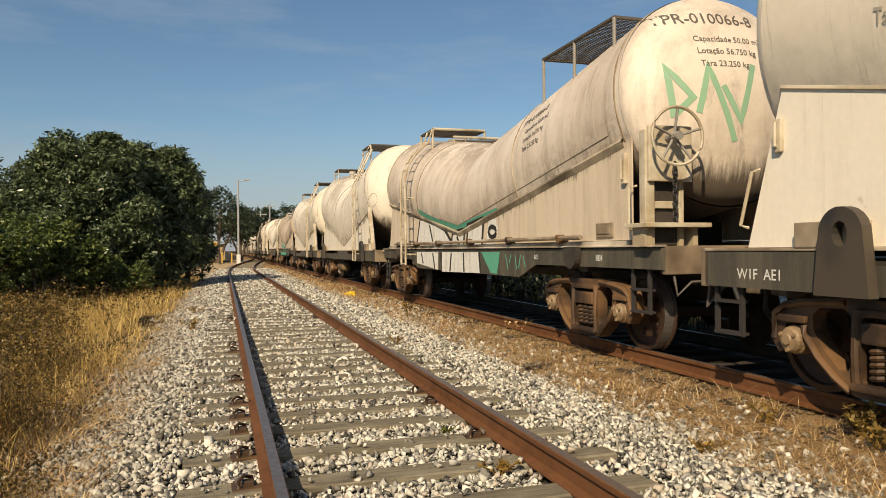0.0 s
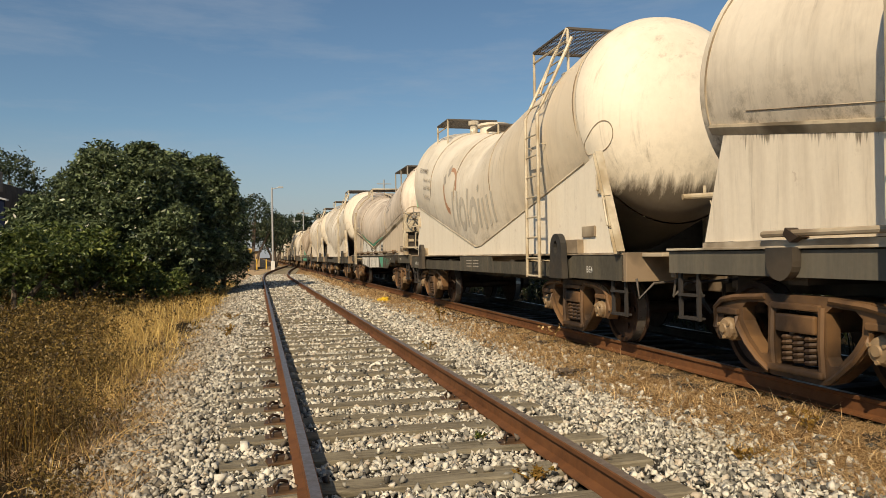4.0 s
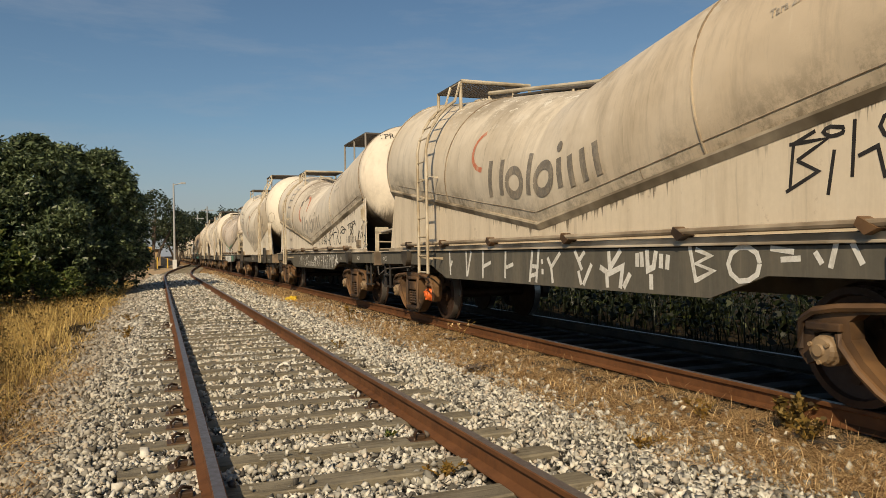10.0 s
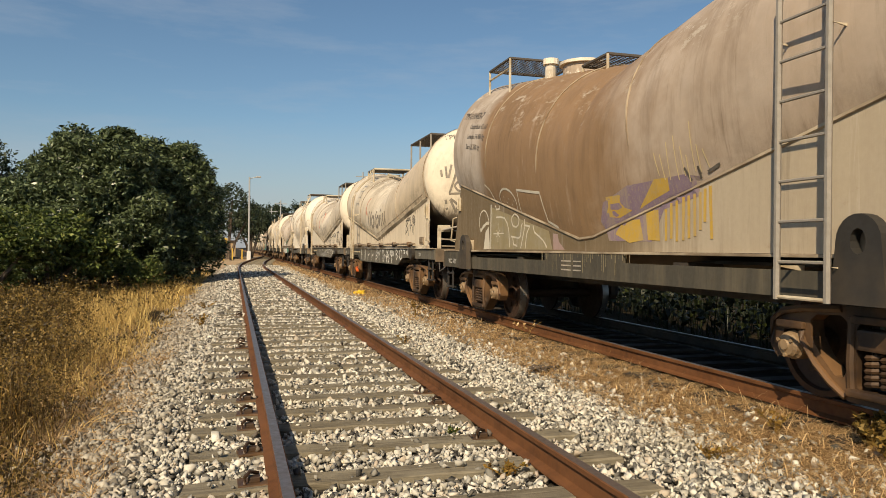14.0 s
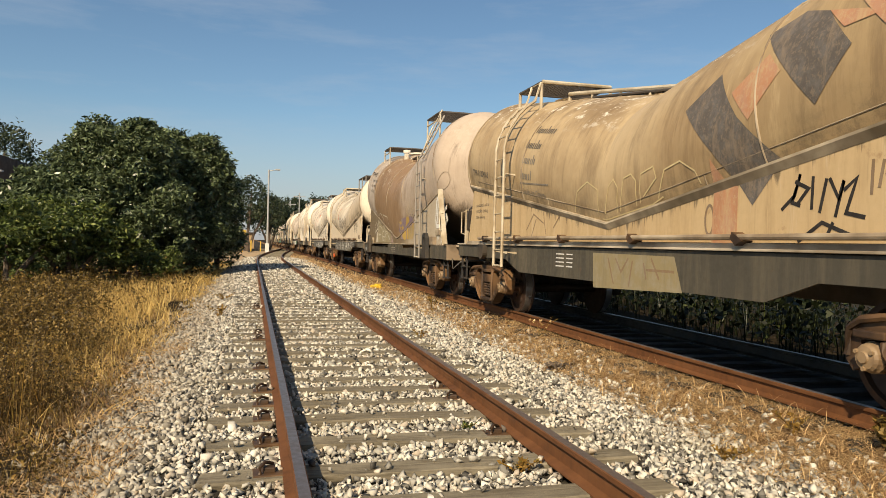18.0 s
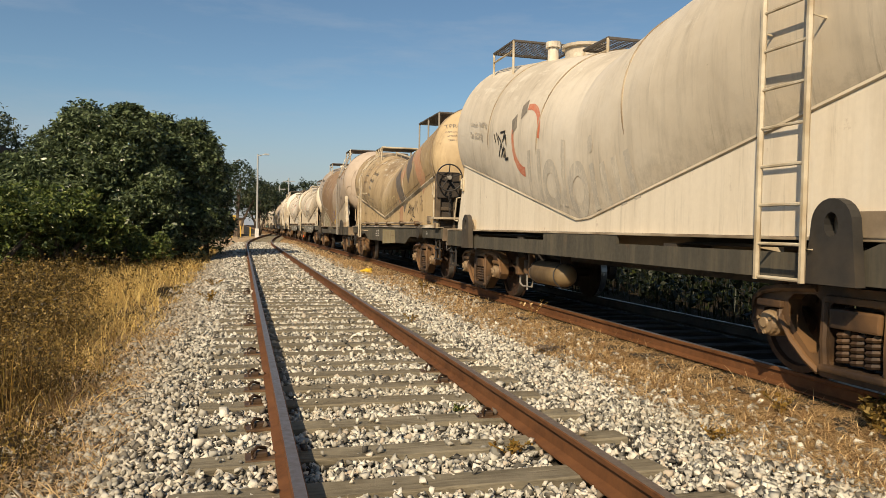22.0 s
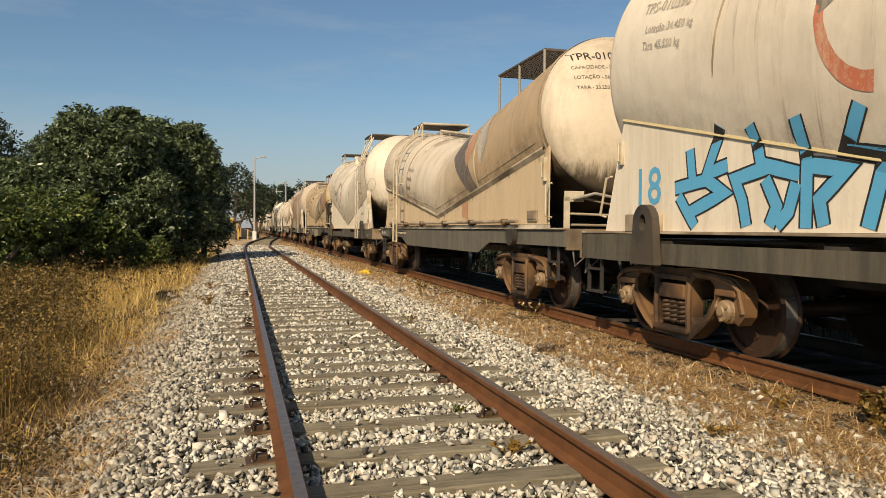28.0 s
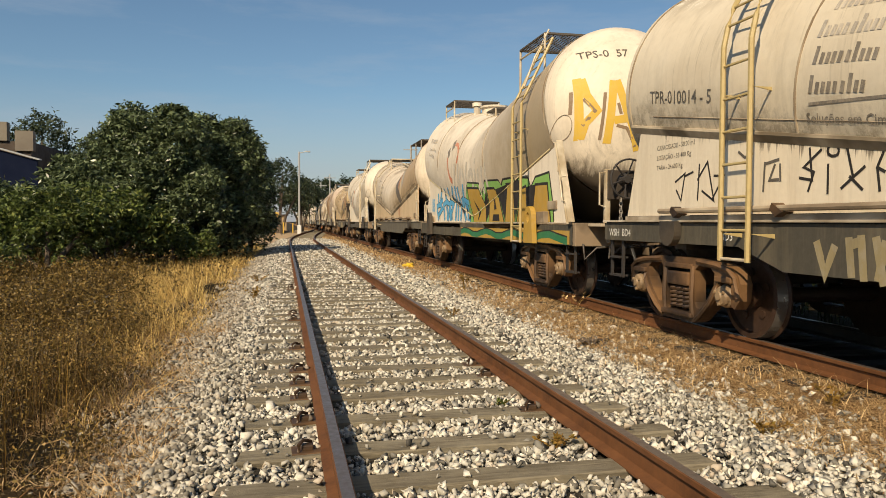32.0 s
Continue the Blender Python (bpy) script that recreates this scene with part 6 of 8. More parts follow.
class Face:
    """A painted surface of a wagon: tank wall, side plate, sill or near dished end. Points are (u, s) or (x, v)."""

    def __init__(self, wagon, kind, where):
        self.wagon, self.kind, self.where, self.layer = wagon, kind, where, 0

    def at(self, a, b, off):
        if self.where == "tank":
            return tank_point(self.kind, a, b, off)
        if self.where == "end":
            return cap_point(self.kind, -1, a, b, off)
        if self.where == "side":
            # across the plate and on up the tank wall
            zc, r, low = section(self.kind, a)
            if b < seam_z(self.kind, a):
                return Vector((-PLATE_W[self.kind] - off, a, b))
            v = b - zc
            k = math.asin(max(-1.0, min(1.0, v / (r if v >= 0 else low)))) * r
            lean = SLOPE * (1 if a > 0 else -1) * min(1, abs(a) / 1.5)
            return tank_point(self.kind, a + lean * v, k, off + 0.002)
        w = PLATE_W[self.kind] if self.where == "plate" else (1.235 if self.kind == "TPR" else 1.33)
        return Vector((-w - off, a, b))

    def next(self):
        self.layer += 1
        return 0.003 + 0.0004 * self.layer if self.where in ("tank", "end", "side") else 0.002 + 0.0003 * self.layer

    def put(self, name, bm, ink, label):
        return part(name, bm, INK[ink], self.wagon, label)

    def strokes(self, lines, width, ink, name="graffiti", label=""):
        """Sprayed strokes, each one a part."""
        off = self.next()
        for i, line in enumerate(lines):
            bm = bmesh.new()
            self.ribbon(bm, line, width, off + 0.0001 * i)
            self.put(name, bm, ink, label)

    def ribbon(self, bm, line, width, off):
        """One stroke of even width with pointed corners."""
        pts, prev = [], None
        for i, p in enumerate(line):
            a, b = line[max(0, i - 1)], line[min(len(line) - 1, i + 1)]
            d1, d2 = Vector(p) - Vector(a), Vector(b) - Vector(p)
            d1, d2 = (d1 if d1.length else d2).normalized(), (d2 if d2.length else d1).normalized()
            n1, n2 = Vector((-d1.y, d1.x)), Vector((-d2.y, d2.x))
            m = n1 + n2
            m = n1 if m.length < 0.3 else m.normalized()
            m = m / max(0.5, m.dot(n1))
            if i:
                q, mq = pts[-1]
                k = max(1, int(math.dist(p, q) / 0.12))
                pts += [((q[0] + (p[0] - q[0]) * r / k, q[1] + (p[1] - q[1]) * r / k), n1) for r in range(1, k)]
            pts.append((p, m))
        for i, (p, m) in enumerate(pts):
            w = width * (0.5 + 0.012 * math.sin(i * 1.7))
            pair = [bm.verts.new(self.at(p[0] + m.x * w * k, p[1] + m.y * w * k, off)) for k in (-1, 1)]
            if prev:
                bm.faces.new((prev[0], prev[1], pair[1], pair[0]))
            prev = pair

    def patch(self, poly, ink, name="graffiti", label=""):
        off = self.next()
        bm = bmesh.new()
        vs = [bm.verts.new((a, b, 0)) for a, b in poly]
        es = [bm.edges.new((p, q)) for p, q in zip(vs, vs[1:] + vs[:1])]
        bmesh.ops.triangle_fill(bm, use_beauty=True, edges=es)
        for _ in range(6):
            long = [e for e in bm.edges if e.calc_length() > 0.16]
            if not long:
                break
            bmesh.ops.subdivide_edges(bm, edges=long, cuts=1)
            bmesh.ops.triangulate(bm, faces=bm.faces)
        for v in bm.verts:
            v.co = self.at(v.co.x, v.co.y, off)
        return self.put(name, bm, ink, label)

    def ring(self, a, b, ra, rb, width, ink, name="lettering", start=0, end=360, label=""):
        self.strokes([[(a + ra * math.cos(radians(q)), b + rb * math.sin(radians(q))) for q in np.linspace(start, end, 25)]], width, ink, name, label)

    def text(self, words, a, b, size, ink, name="lettering", label=""):
        """Letters that read from the far end of the wagon to the near one (on an end: across)."""
        cu = bpy.data.curves.new("letters", "FONT")
        cu.body, cu.size, cu.resolution_u, cu.offset = words, size, 2, size * 0.008
        tmp = new("letters", cu)
        me = bpy.data.meshes.new_from_object(tmp.evaluated_get(bpy.context.evaluated_depsgraph_get()))
        bpy.data.objects.remove(tmp)
        bpy.data.curves.remove(cu)
        off = self.next()
        bm = bmesh.new()
        bm.from_mesh(me)
        bpy.data.meshes.remove(me)
        sgn = 1 if self.where == "end" else -1
        place = lambda v: self.at(a + sgn * v.x, b + v.y, off)
        if size < 0.12:
            for v in bm.verts:
                v.co = place(v.co)
            tagged(self.put(name, bm, ink, label), kind="stuff")
            return
        # one part for each letter, with its dots and accents
        left, letters = set(bm.verts), []
        while left:
            todo, piece = [left.pop()], []
            while todo:
                v = todo.pop()
                piece.append(v)
                for e in v.link_edges:
                    o = e.other_vert(v)
                    if o in left:
                        left.remove(o)
                        todo.append(o)
            lo, hi = min(v.co.x for v in piece), max(v.co.x for v in piece)
            for i, (l0, h0, old) in enumerate(letters):
                if (lo + hi) / 2 > l0 and (lo + hi) / 2 < h0 or lo < (l0 + h0) / 2 < hi:
                    letters[i] = (min(lo, l0), max(hi, h0), old + piece)
                    break
            else:
                letters.append((lo, hi, piece))
        for lo, hi, piece in sorted(letters, key=lambda q: q[0]):
            one = bmesh.new()
            twin = {v: one.verts.new(place(v.co)) for v in piece}
            for fc in {f for v in piece for f in v.link_faces}:
                one.faces.new([twin[v] for v in fc.verts])
            self.put("letter" if name == "lettering" else name, one, ink, label)
        bm.free()


def bar_word(f, a, b, w, ink):
    """A trade name that becomes plain upright blocks of uneven width."""
    x, i, bars = 0.0, 0, []
    while x < w:
        wide = (0.062, 0.034, 0.05, 0.028, 0.056)[i % 5]
        bars.append([(a - x - wide / 2 - 0.012, b + (0.15 if i % 6 == 0 else 0.092)), (a - x - wide / 2, b)])
        x += wide + 0.028
        i += 1
    f.strokes(bars, 0.045, ink, "letter_bar")


def repaint(wagon, **paints):
    """Give this wagon's parts paints of their own."""
    for o in wagon.children_recursive:
        stem = o.name.split(".")[0]
        if stem in paints and o.type == "MESH":
            o.material_slots[0].link = "OBJECT"
            o.material_slots[0].material = paints[stem]


def coat(name, paint, dirt, amount, streak, plate=None, pdirt=None, mould=0.75, near=None):
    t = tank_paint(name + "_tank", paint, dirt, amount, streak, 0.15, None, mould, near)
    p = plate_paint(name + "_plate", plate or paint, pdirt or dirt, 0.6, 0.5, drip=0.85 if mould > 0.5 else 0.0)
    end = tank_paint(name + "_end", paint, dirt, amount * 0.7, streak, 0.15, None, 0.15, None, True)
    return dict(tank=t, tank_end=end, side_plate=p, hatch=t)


def logo(f, u, s, k, ink, arc="red", squares=True):
    """The maker's sign as plain shapes: two arcs and two tilted squares."""
    ra, rb = 0.52 * k, 0.40 * k
    f.ring(u, s, ra, rb, 0.095 * k, arc, "logo_arc", -95, 8 if squares else 60)
    if squares:
        f.ring(u, s, ra, rb, 0.095 * k, arc, "logo_arc", 78, 188)
        for q in (18, 64):
            c = (u + ra * math.cos(radians(q)), s + rb * math.sin(radians(q)))
            f.patch([(c[0] + 0.13 * k, c[1] + 0.05 * k), (c[0] - 0.03 * k, c[1] + 0.16 * k), (c[0] - 0.13 * k, c[1] - 0.05 * k), (c[0] + 0.03 * k, c[1] - 0.16 * k)], ink, "logo_square")


def word_blocks(f, u, s, k, ink):
    """The maker's name as plain bars and rings, rising a little to the near end."""
    h = 0.52 * k
    f.strokes([[(u, s + h), (u - 0.06 * k, s - 0.05)]], 0.14 * k, ink, "letter_bar")
    f.strokes([[(u - 0.42 * k, s + h + 0.03), (u - 0.46 * k, s + 0.0)]], 0.14 * k, ink, "letter_bar")
    f.ring(u - 0.88 * k, s + 0.22 * k, 0.24 * k, 0.19 * k, 0.13 * k, ink, "letter_ring")
    f.strokes([[(u - 1.34 * k, s + h + 0.14), (u - 1.34 * k, s + 0.06)]], 0.13 * k, ink, "letter_bar")
    f.ring(u - 1.78 * k, s + 0.23 * k, 0.23 * k, 0.19 * k, 0.13 * k, ink, "letter_ring")
    f.strokes([[(u - 2.22 * k, s + 0.40 * k), (u - 2.22 * k, s + 0.0)]], 0.13 * k, ink, "letter_bar")
    f.ring(u - 2.22 * k, s + 0.56 * k, 0.03, 0.03, 0.08 * k, ink, "letter_dot")
    for i in range(3):
        f.strokes([[(u - (2.50 + 0.30 * i) * k, s + 0.36 * k), (u - (2.52 + 0.30 * i) * k, s - 0.06 * k)]], 0.13 * k, ink, "letter_bar")


def data_lines(f, a, b, size, ink, lines=("Capacidade 50.00 m3", "Lotação 56.750 kg", "Tara 23.250 kg"), step=1.5):
    for i, words in enumerate(lines):
        f.text(words, a - (0 if f.where != "end" else -0.02 * i), b - i * size * step, size, ink)


A, B, C, D, E, F, G, H, I, J = WAGONS[-10:]
faces = lambda w, kind: [Face(w, kind, k) for k in ("tank", "plate", "sill", "end")]

# A: grey-cream, green and white graffiti, brake wheel
repaint(A, **coat("pinkish", (0.76, 0.66, 0.54), (0.40, 0.31, 0.23), 0.6, 0.5, (0.66, 0.55, 0.41), (0.30, 0.21, 0.13)), hand_wheel=M["iron"])
t, p, s, e = faces(A, "TPR")
e.text("TPR-010066-8", -0.93, 0.80, 0.22, "blackfade")
data_lines(e, -0.52, 0.55, 0.105, "blackfade")
e.strokes([[(-0.84, -0.36), (-0.89, 0.22), (-0.62, -0.14), (-0.84, -0.34)], [(-0.56, -0.32), (-0.40, 0.23), (-0.12, -0.64)], [(-0.24, 0.0), (-0.04, -0.40), (0.20, 0.28)]], 0.075, "mint", label="pale green spray zigzags")
t.text("TPR-010066-8", -3.2, 0.62, 0.16, "blackfade")
data_lines(t, -3.4, 0.45, 0.10, "blackfade")
m = Face(A, "TPR", "side")
m.strokes([[(3.13, 2.17), (1.62, 1.86), (-0.06, 1.65), (-1.11, 1.78), (-2.13, 1.89)]], 0.12, "green", label="green graffiti outline")
m.patch([(3.07, 1.97), (2.21, 1.87), (1.07, 1.65), (0.64, 1.42), (0.70, 1.33), (3.34, 1.35)], "white", label="white graffiti letter block")
m.patch([(0.51, 1.56), (-0.29, 1.61), (-0.22, 1.32), (0.54, 1.33)], "white", label="white graffiti letter block")
m.patch([(-0.51, 1.68), (-1.38, 1.79), (-1.28, 1.31), (-0.43, 1.32)], "white", label="white graffiti letter block")
m.patch([(-1.65, 1.75), (-1.98, 1.75), (-2.12, 1.57), (-1.86, 1.31), (-1.52, 1.31)], "white", label="white graffiti letter block")
m.strokes([[(3.07, 1.97), (2.21, 1.87), (1.07, 1.65), (0.64, 1.42), (0.70, 1.33)], [(3.07, 1.97), (3.41, 1.35)], [(0.51, 1.56), (-0.29, 1.61), (-0.22, 1.32)], [(0.51, 1.56), (0.57, 1.33)], [(-0.51, 1.68), (-1.38, 1.79), (-1.28, 1.31)], [(-0.51, 1.68), (-0.40, 1.32)], [(2.25, 1.79), (1.95, 1.34)], [(0.21, 1.49), (0.04, 1.32)], [(-2.01, 1.52), (-1.98, 1.47), (-1.88, 1.44), (-1.77, 1.44), (-1.68, 1.48), (-1.64, 1.53), (-1.68, 1.59), (-1.77, 1.62), (-1.89, 1.61), (-1.98, 1.58), (-2.01, 1.52)]], 0.085, "black", label="black graffiti edge")
s.patch([(3.28, 1.17), (1.44, 1.17), (1.46, 0.78), (3.29, 0.90)], "white", label="white graffiti letter block")
s.patch([(1.16, 1.17), (-1.17, 1.17), (-1.25, 0.79), (1.17, 0.75)], "white", label="white graffiti letter block")
s.patch([(-1.34, 1.17), (-2.27, 1.18), (-2.13, 0.80), (-1.81, 0.81)], "green", label="green graffiti letter block")
s.strokes([[(1.89, 1.15), (1.72, 0.79)], [(1.24, 1.17), (1.20, 0.75)], [(0.49, 1.16), (0.60, 0.77)], [(-0.30, 1.16), (-0.33, 0.79)], [(-1.21, 1.17), (-1.29, 0.79)], [(2.86, 1.15), (2.70, 0.89)]], 0.085, "black")
s.strokes([[(-2.53, 1.14), (-2.64, 0.88)], [(-2.78, 1.14), (-2.69, 1.00)], [(-2.94, 1.13), (-3.01, 0.90)], [(-3.17, 1.13), (-3.09, 0.92)], [(-3.27, 1.12), (-3.36, 0.94)]], 0.03, "green")
s.text("BE3", -3.7, 1.07, 0.10, "white")
s.text("BE4", -5.6, 1.07, 0.11, "white")
tagged(A, "dusty cream cement wagon with green and white graffiti", "train wagon", "wagons of the cement train")

# B: clean cream, grey name
repaint(B, **coat("bright_cream", (0.83, 0.75, 0.61), (0.56, 0.47, 0.35), 0.35, 0.25, (0.84, 0.76, 0.62), (0.68, 0.58, 0.44), mould=0.3, near=(0.74, 0.62, 0.45)))
t, p, s, e = faces(B, "TPS")
logo(t, 1.72, 0.10, 1.0, "grey", "salmon")
word_blocks(t, 1.45, -0.46, 0.90, "pale")
t.text("TPS-010448-5", 5.06, 0.30, 0.18, "darkgrey")
data_lines(t, 4.46, 0.10, 0.125, "grey", ("Capacidade 65 m3", "Lotação 74.450 kg", "Tara 25.550 kg"))
s.text("W1F  AE1", 6.0, 0.95, 0.13, "white")
s.text("BE4", -5.4, 0.96, 0.12, "white")
for i in range(3):
    s.strokes([[(0.6, 1.10 - 0.06 * i), (0.2, 1.10 - 0.06 * i)], [(0.1, 1.10 - 0.06 * i), (-0.3, 1.10 - 0.06 * i)]], 0.02, "grey", "stencil_bar")
tagged(B, "pale cream cement wagon with faded grey sign shapes", "train wagon", "wagons of the cement train")

# C: cream, black signs on the plate and white ones on the sill
repaint(C, **coat("warm_cream", (0.80, 0.71, 0.57), (0.46, 0.37, 0.27), 0.5, 0.35))
t, p, s, e = faces(C, "TPR")
logo(t, 1.36, 0.47, 1.05, "darkgrey", "red")
word_blocks(t, 1.15, -0.22, 0.86, "grey")
p.strokes([[(-0.96, 1.56), (-1.04, 1.68), (-1.15, 1.69), (-1.13, 1.54), (-1.04, 1.48), (-0.98, 1.54)], [(-1.15, 1.69), (-1.33, 1.74)], [(-1.35, 1.71), (-1.32, 1.47)], [(-1.46, 1.52), (-1.53, 1.72), (-1.69, 1.74)], [(-1.49, 1.67), (-1.57, 1.52), (-1.48, 1.51)], [(-1.96, 1.59), (-1.94, 1.54), (-1.88, 1.50), (-1.80, 1.51), (-1.74, 1.54), (-1.72, 1.60), (-1.74, 1.66), (-1.81, 1.69), (-1.88, 1.69), (-1.94, 1.65), (-1.96, 1.59)], [(-1.85, 1.70), (-1.84, 1.49)], [(-1.70, 1.62), (-1.98, 1.57)], [(-1.94, 1.82), (-2.03, 1.73), (-1.94, 1.71)], [(-2.08, 1.76), (-2.11, 1.67), (-2.20, 1.65)], [(-2.20, 1.68), (-2.02, 1.48)], [(-1.99, 1.64), (-2.13, 1.46)]], 0.026, "black", label="black sprayed signs")
p.strokes([[(-2.45, 1.89), (-2.51, 1.48), (-2.66, 1.46)], [(-2.77, 1.86), (-2.50, 1.79), (-2.65, 1.73)], [(-2.84, 1.76), (-2.49, 1.60), (-2.66, 1.46)], [(-2.25, 1.62), (-2.54, 1.58)], [(-2.86, 1.73), (-3.07, 1.94), (-3.05, 1.78), (-3.07, 1.80)], [(-3.07, 1.80), (-3.43, 1.80)], [(-3.07, 1.79), (-3.02, 1.70), (-3.10, 1.46)], [(-2.84, 1.75), (-3.07, 1.76)], [(-3.39, 1.95), (-3.64, 1.82), (-3.42, 1.62), (-3.38, 1.46)], [(-3.50, 1.68), (-3.63, 1.52), (-3.78, 1.46), (-3.87, 1.53), (-3.86, 1.68)], [(-4.34, 1.81), (-4.30, 1.77), (-4.19, 1.74), (-4.05, 1.76), (-3.94, 1.80), (-3.89, 1.86), (-3.94, 1.91), (-4.06, 1.93), (-4.19, 1.91), (-4.30, 1.87), (-4.34, 1.81)], [(-3.80, 1.75), (-4.09, 1.84), (-4.34, 1.86), (-4.51, 1.81)]], 0.032, "black")
p.strokes([[(-4.63, 1.93), (-4.89, 1.98)], [(-4.75, 1.96), (-4.74, 1.84)], [(-4.87, 1.87), (-4.89, 1.98), (-5.01, 1.97), (-4.91, 1.92), (-5.01, 1.85)], [(-5.16, 1.92), (-5.15, 1.88), (-5.11, 1.86), (-5.06, 1.87), (-5.03, 1.89), (-5.01, 1.93), (-5.03, 1.97), (-5.07, 1.99), (-5.11, 1.98), (-5.15, 1.96), (-5.16, 1.92)], [(-5.19, 1.84), (-5.19, 2.01), (-5.32, 2.00), (-5.32, 1.94), (-5.20, 1.93)], [(-5.31, 1.92), (-5.36, 2.03), (-5.49, 1.90)], [(-5.31, 1.96), (-5.46, 1.96)], [(-4.91, 1.82), (-4.91, 1.70), (-5.03, 1.72), (-5.03, 1.80), (-4.91, 1.82)], [(-5.23, 1.76), (-5.21, 1.72), (-5.17, 1.70), (-5.12, 1.70), (-5.08, 1.73), (-5.06, 1.77), (-5.08, 1.81), (-5.12, 1.83), (-5.17, 1.83), (-5.22, 1.80), (-5.23, 1.76)]], 0.028, "black")
p.strokes([[(-4.56, 1.69), (-4.54, 1.49)], [(-4.71, 1.67), (-4.69, 1.49)], [(-4.85, 1.67), (-4.83, 1.49)], [(-4.99, 1.66), (-4.98, 1.50)], [(-5.12, 1.67), (-5.12, 1.48)], [(-5.27, 1.65), (-5.27, 1.49)], [(-5.43, 1.64), (-5.42, 1.50)]], 0.05, "blackfade")
p.strokes([[(-5.64, 1.49), (-5.82, 1.77)], [(-6.23, 1.69), (-6.07, 1.64)]], 0.075, "black")
p.strokes([[(-5.95, 1.66), (-5.91, 1.57)], [(-6.02, 1.78), (-6.04, 1.87)], [(-6.10, 1.79), (-6.12, 1.91)], [(-6.17, 1.77), (-6.20, 1.85)], [(-6.01, 1.70), (-6.18, 1.73), (-6.04, 1.60), (-6.21, 1.63), (-6.13, 1.56)], [(-6.36, 1.56), (-6.34, 1.52), (-6.30, 1.49), (-6.26, 1.50), (-6.22, 1.53), (-6.20, 1.57), (-6.22, 1.62), (-6.26, 1.64), (-6.31, 1.64), (-6.34, 1.61), (-6.36, 1.56)], [(-6.27, 1.40), (-6.15, 1.28)]], 0.03, "black")
s.strokes([[(2.08, 1.18), (1.95, 1.05), (2.09, 0.89)], [(2.02, 1.05), (1.69, 1.15)], [(1.76, 1.13), (1.70, 0.87)], [(1.48, 1.15), (1.49, 0.83)], [(1.33, 1.13), (1.22, 0.86), (1.10, 1.06)], [(0.93, 1.06), (0.77, 1.13), (0.85, 0.92), (0.96, 0.87)], [(1.11, 0.84), (0.62, 0.93), (0.51, 1.00)], [(0.61, 1.18), (0.46, 1.15), (0.66, 1.11), (0.88, 0.87)], [(0.51, 1.00), (0.52, 0.86), (0.37, 0.86), (0.36, 1.00)], [(0.27, 1.00), (0.27, 0.85)], [(0.04, 1.03), (0.04, 0.83)], [(-0.31, 1.03), (-0.31, 0.84)], [(0.04, 0.92), (0.06, 0.88), (0.10, 0.86), (0.15, 0.86), (0.19, 0.88), (0.21, 0.91), (0.19, 0.95), (0.15, 0.97), (0.10, 0.97), (0.06, 0.95), (0.04, 0.92)]], 0.022, "white", label="white sprayed signs on the sill")
s.strokes([[(-0.15, 0.90), (-0.14, 0.87), (-0.10, 0.85), (-0.05, 0.85), (-0.02, 0.87), (-0.01, 0.90), (-0.02, 0.93), (-0.06, 0.95), (-0.10, 0.95), (-0.14, 0.93), (-0.15, 0.90)], [(-0.30, 0.91), (-0.28, 0.87), (-0.24, 0.85), (-0.19, 0.85), (-0.16, 0.87), (-0.14, 0.90), (-0.16, 0.94), (-0.20, 0.96), (-0.25, 0.96), (-0.29, 0.94), (-0.30, 0.91)], [(-0.45, 0.91), (-0.44, 0.88), (-0.41, 0.86), (-0.37, 0.86), (-0.34, 0.88), (-0.33, 0.91), (-0.35, 0.94), (-0.38, 0.95), (-0.41, 0.96), (-0.44, 0.94), (-0.45, 0.91)]], 0.022, "white", label="white sprayed signs on the sill")
s.strokes([[(-0.97, 1.16), (-0.82, 1.08), (-0.97, 0.96), (-0.81, 0.86)], [(-1.19, 1.01), (-1.17, 0.92), (-1.13, 0.87), (-1.07, 0.86), (-1.03, 0.92), (-1.02, 1.00), (-1.03, 1.09), (-1.08, 1.14), (-1.13, 1.14), (-1.18, 1.09), (-1.19, 1.01)], [(-1.28, 1.19), (-1.31, 0.84)], [(-1.46, 1.19), (-1.46, 0.85)], [(-1.60, 1.19), (-1.61, 1.01)], [(-1.45, 1.01), (-1.60, 1.03)], [(-1.78, 1.19), (-1.88, 0.81)], [(-1.89, 1.19), (-1.77, 0.98), (-1.72, 0.80)], [(-2.02, 1.19), (-2.01, 0.82)], [(-2.15, 1.19), (-2.20, 0.79)], [(-2.02, 1.00), (-2.15, 1.04)], [(-2.26, 1.16), (-2.47, 1.18)], [(-2.39, 1.16), (-2.39, 0.78)], [(-2.61, 1.19), (-2.64, 0.80)], [(-2.70, 1.16), (-2.77, 1.04), (-2.83, 1.19), (-2.83, 0.98)]], 0.034, "white")
s.strokes([[(-3.10, 1.19), (-3.14, 1.01), (-3.22, 0.87)], [(-3.24, 1.18), (-3.14, 1.10)], [(-3.01, 1.01), (-3.00, 0.91), (-2.96, 0.85), (-2.92, 0.85), (-2.89, 0.91), (-2.88, 1.01), (-2.90, 1.11), (-2.93, 1.17), (-2.97, 1.17), (-3.00, 1.11), (-3.01, 1.01)]], 0.034, "white")
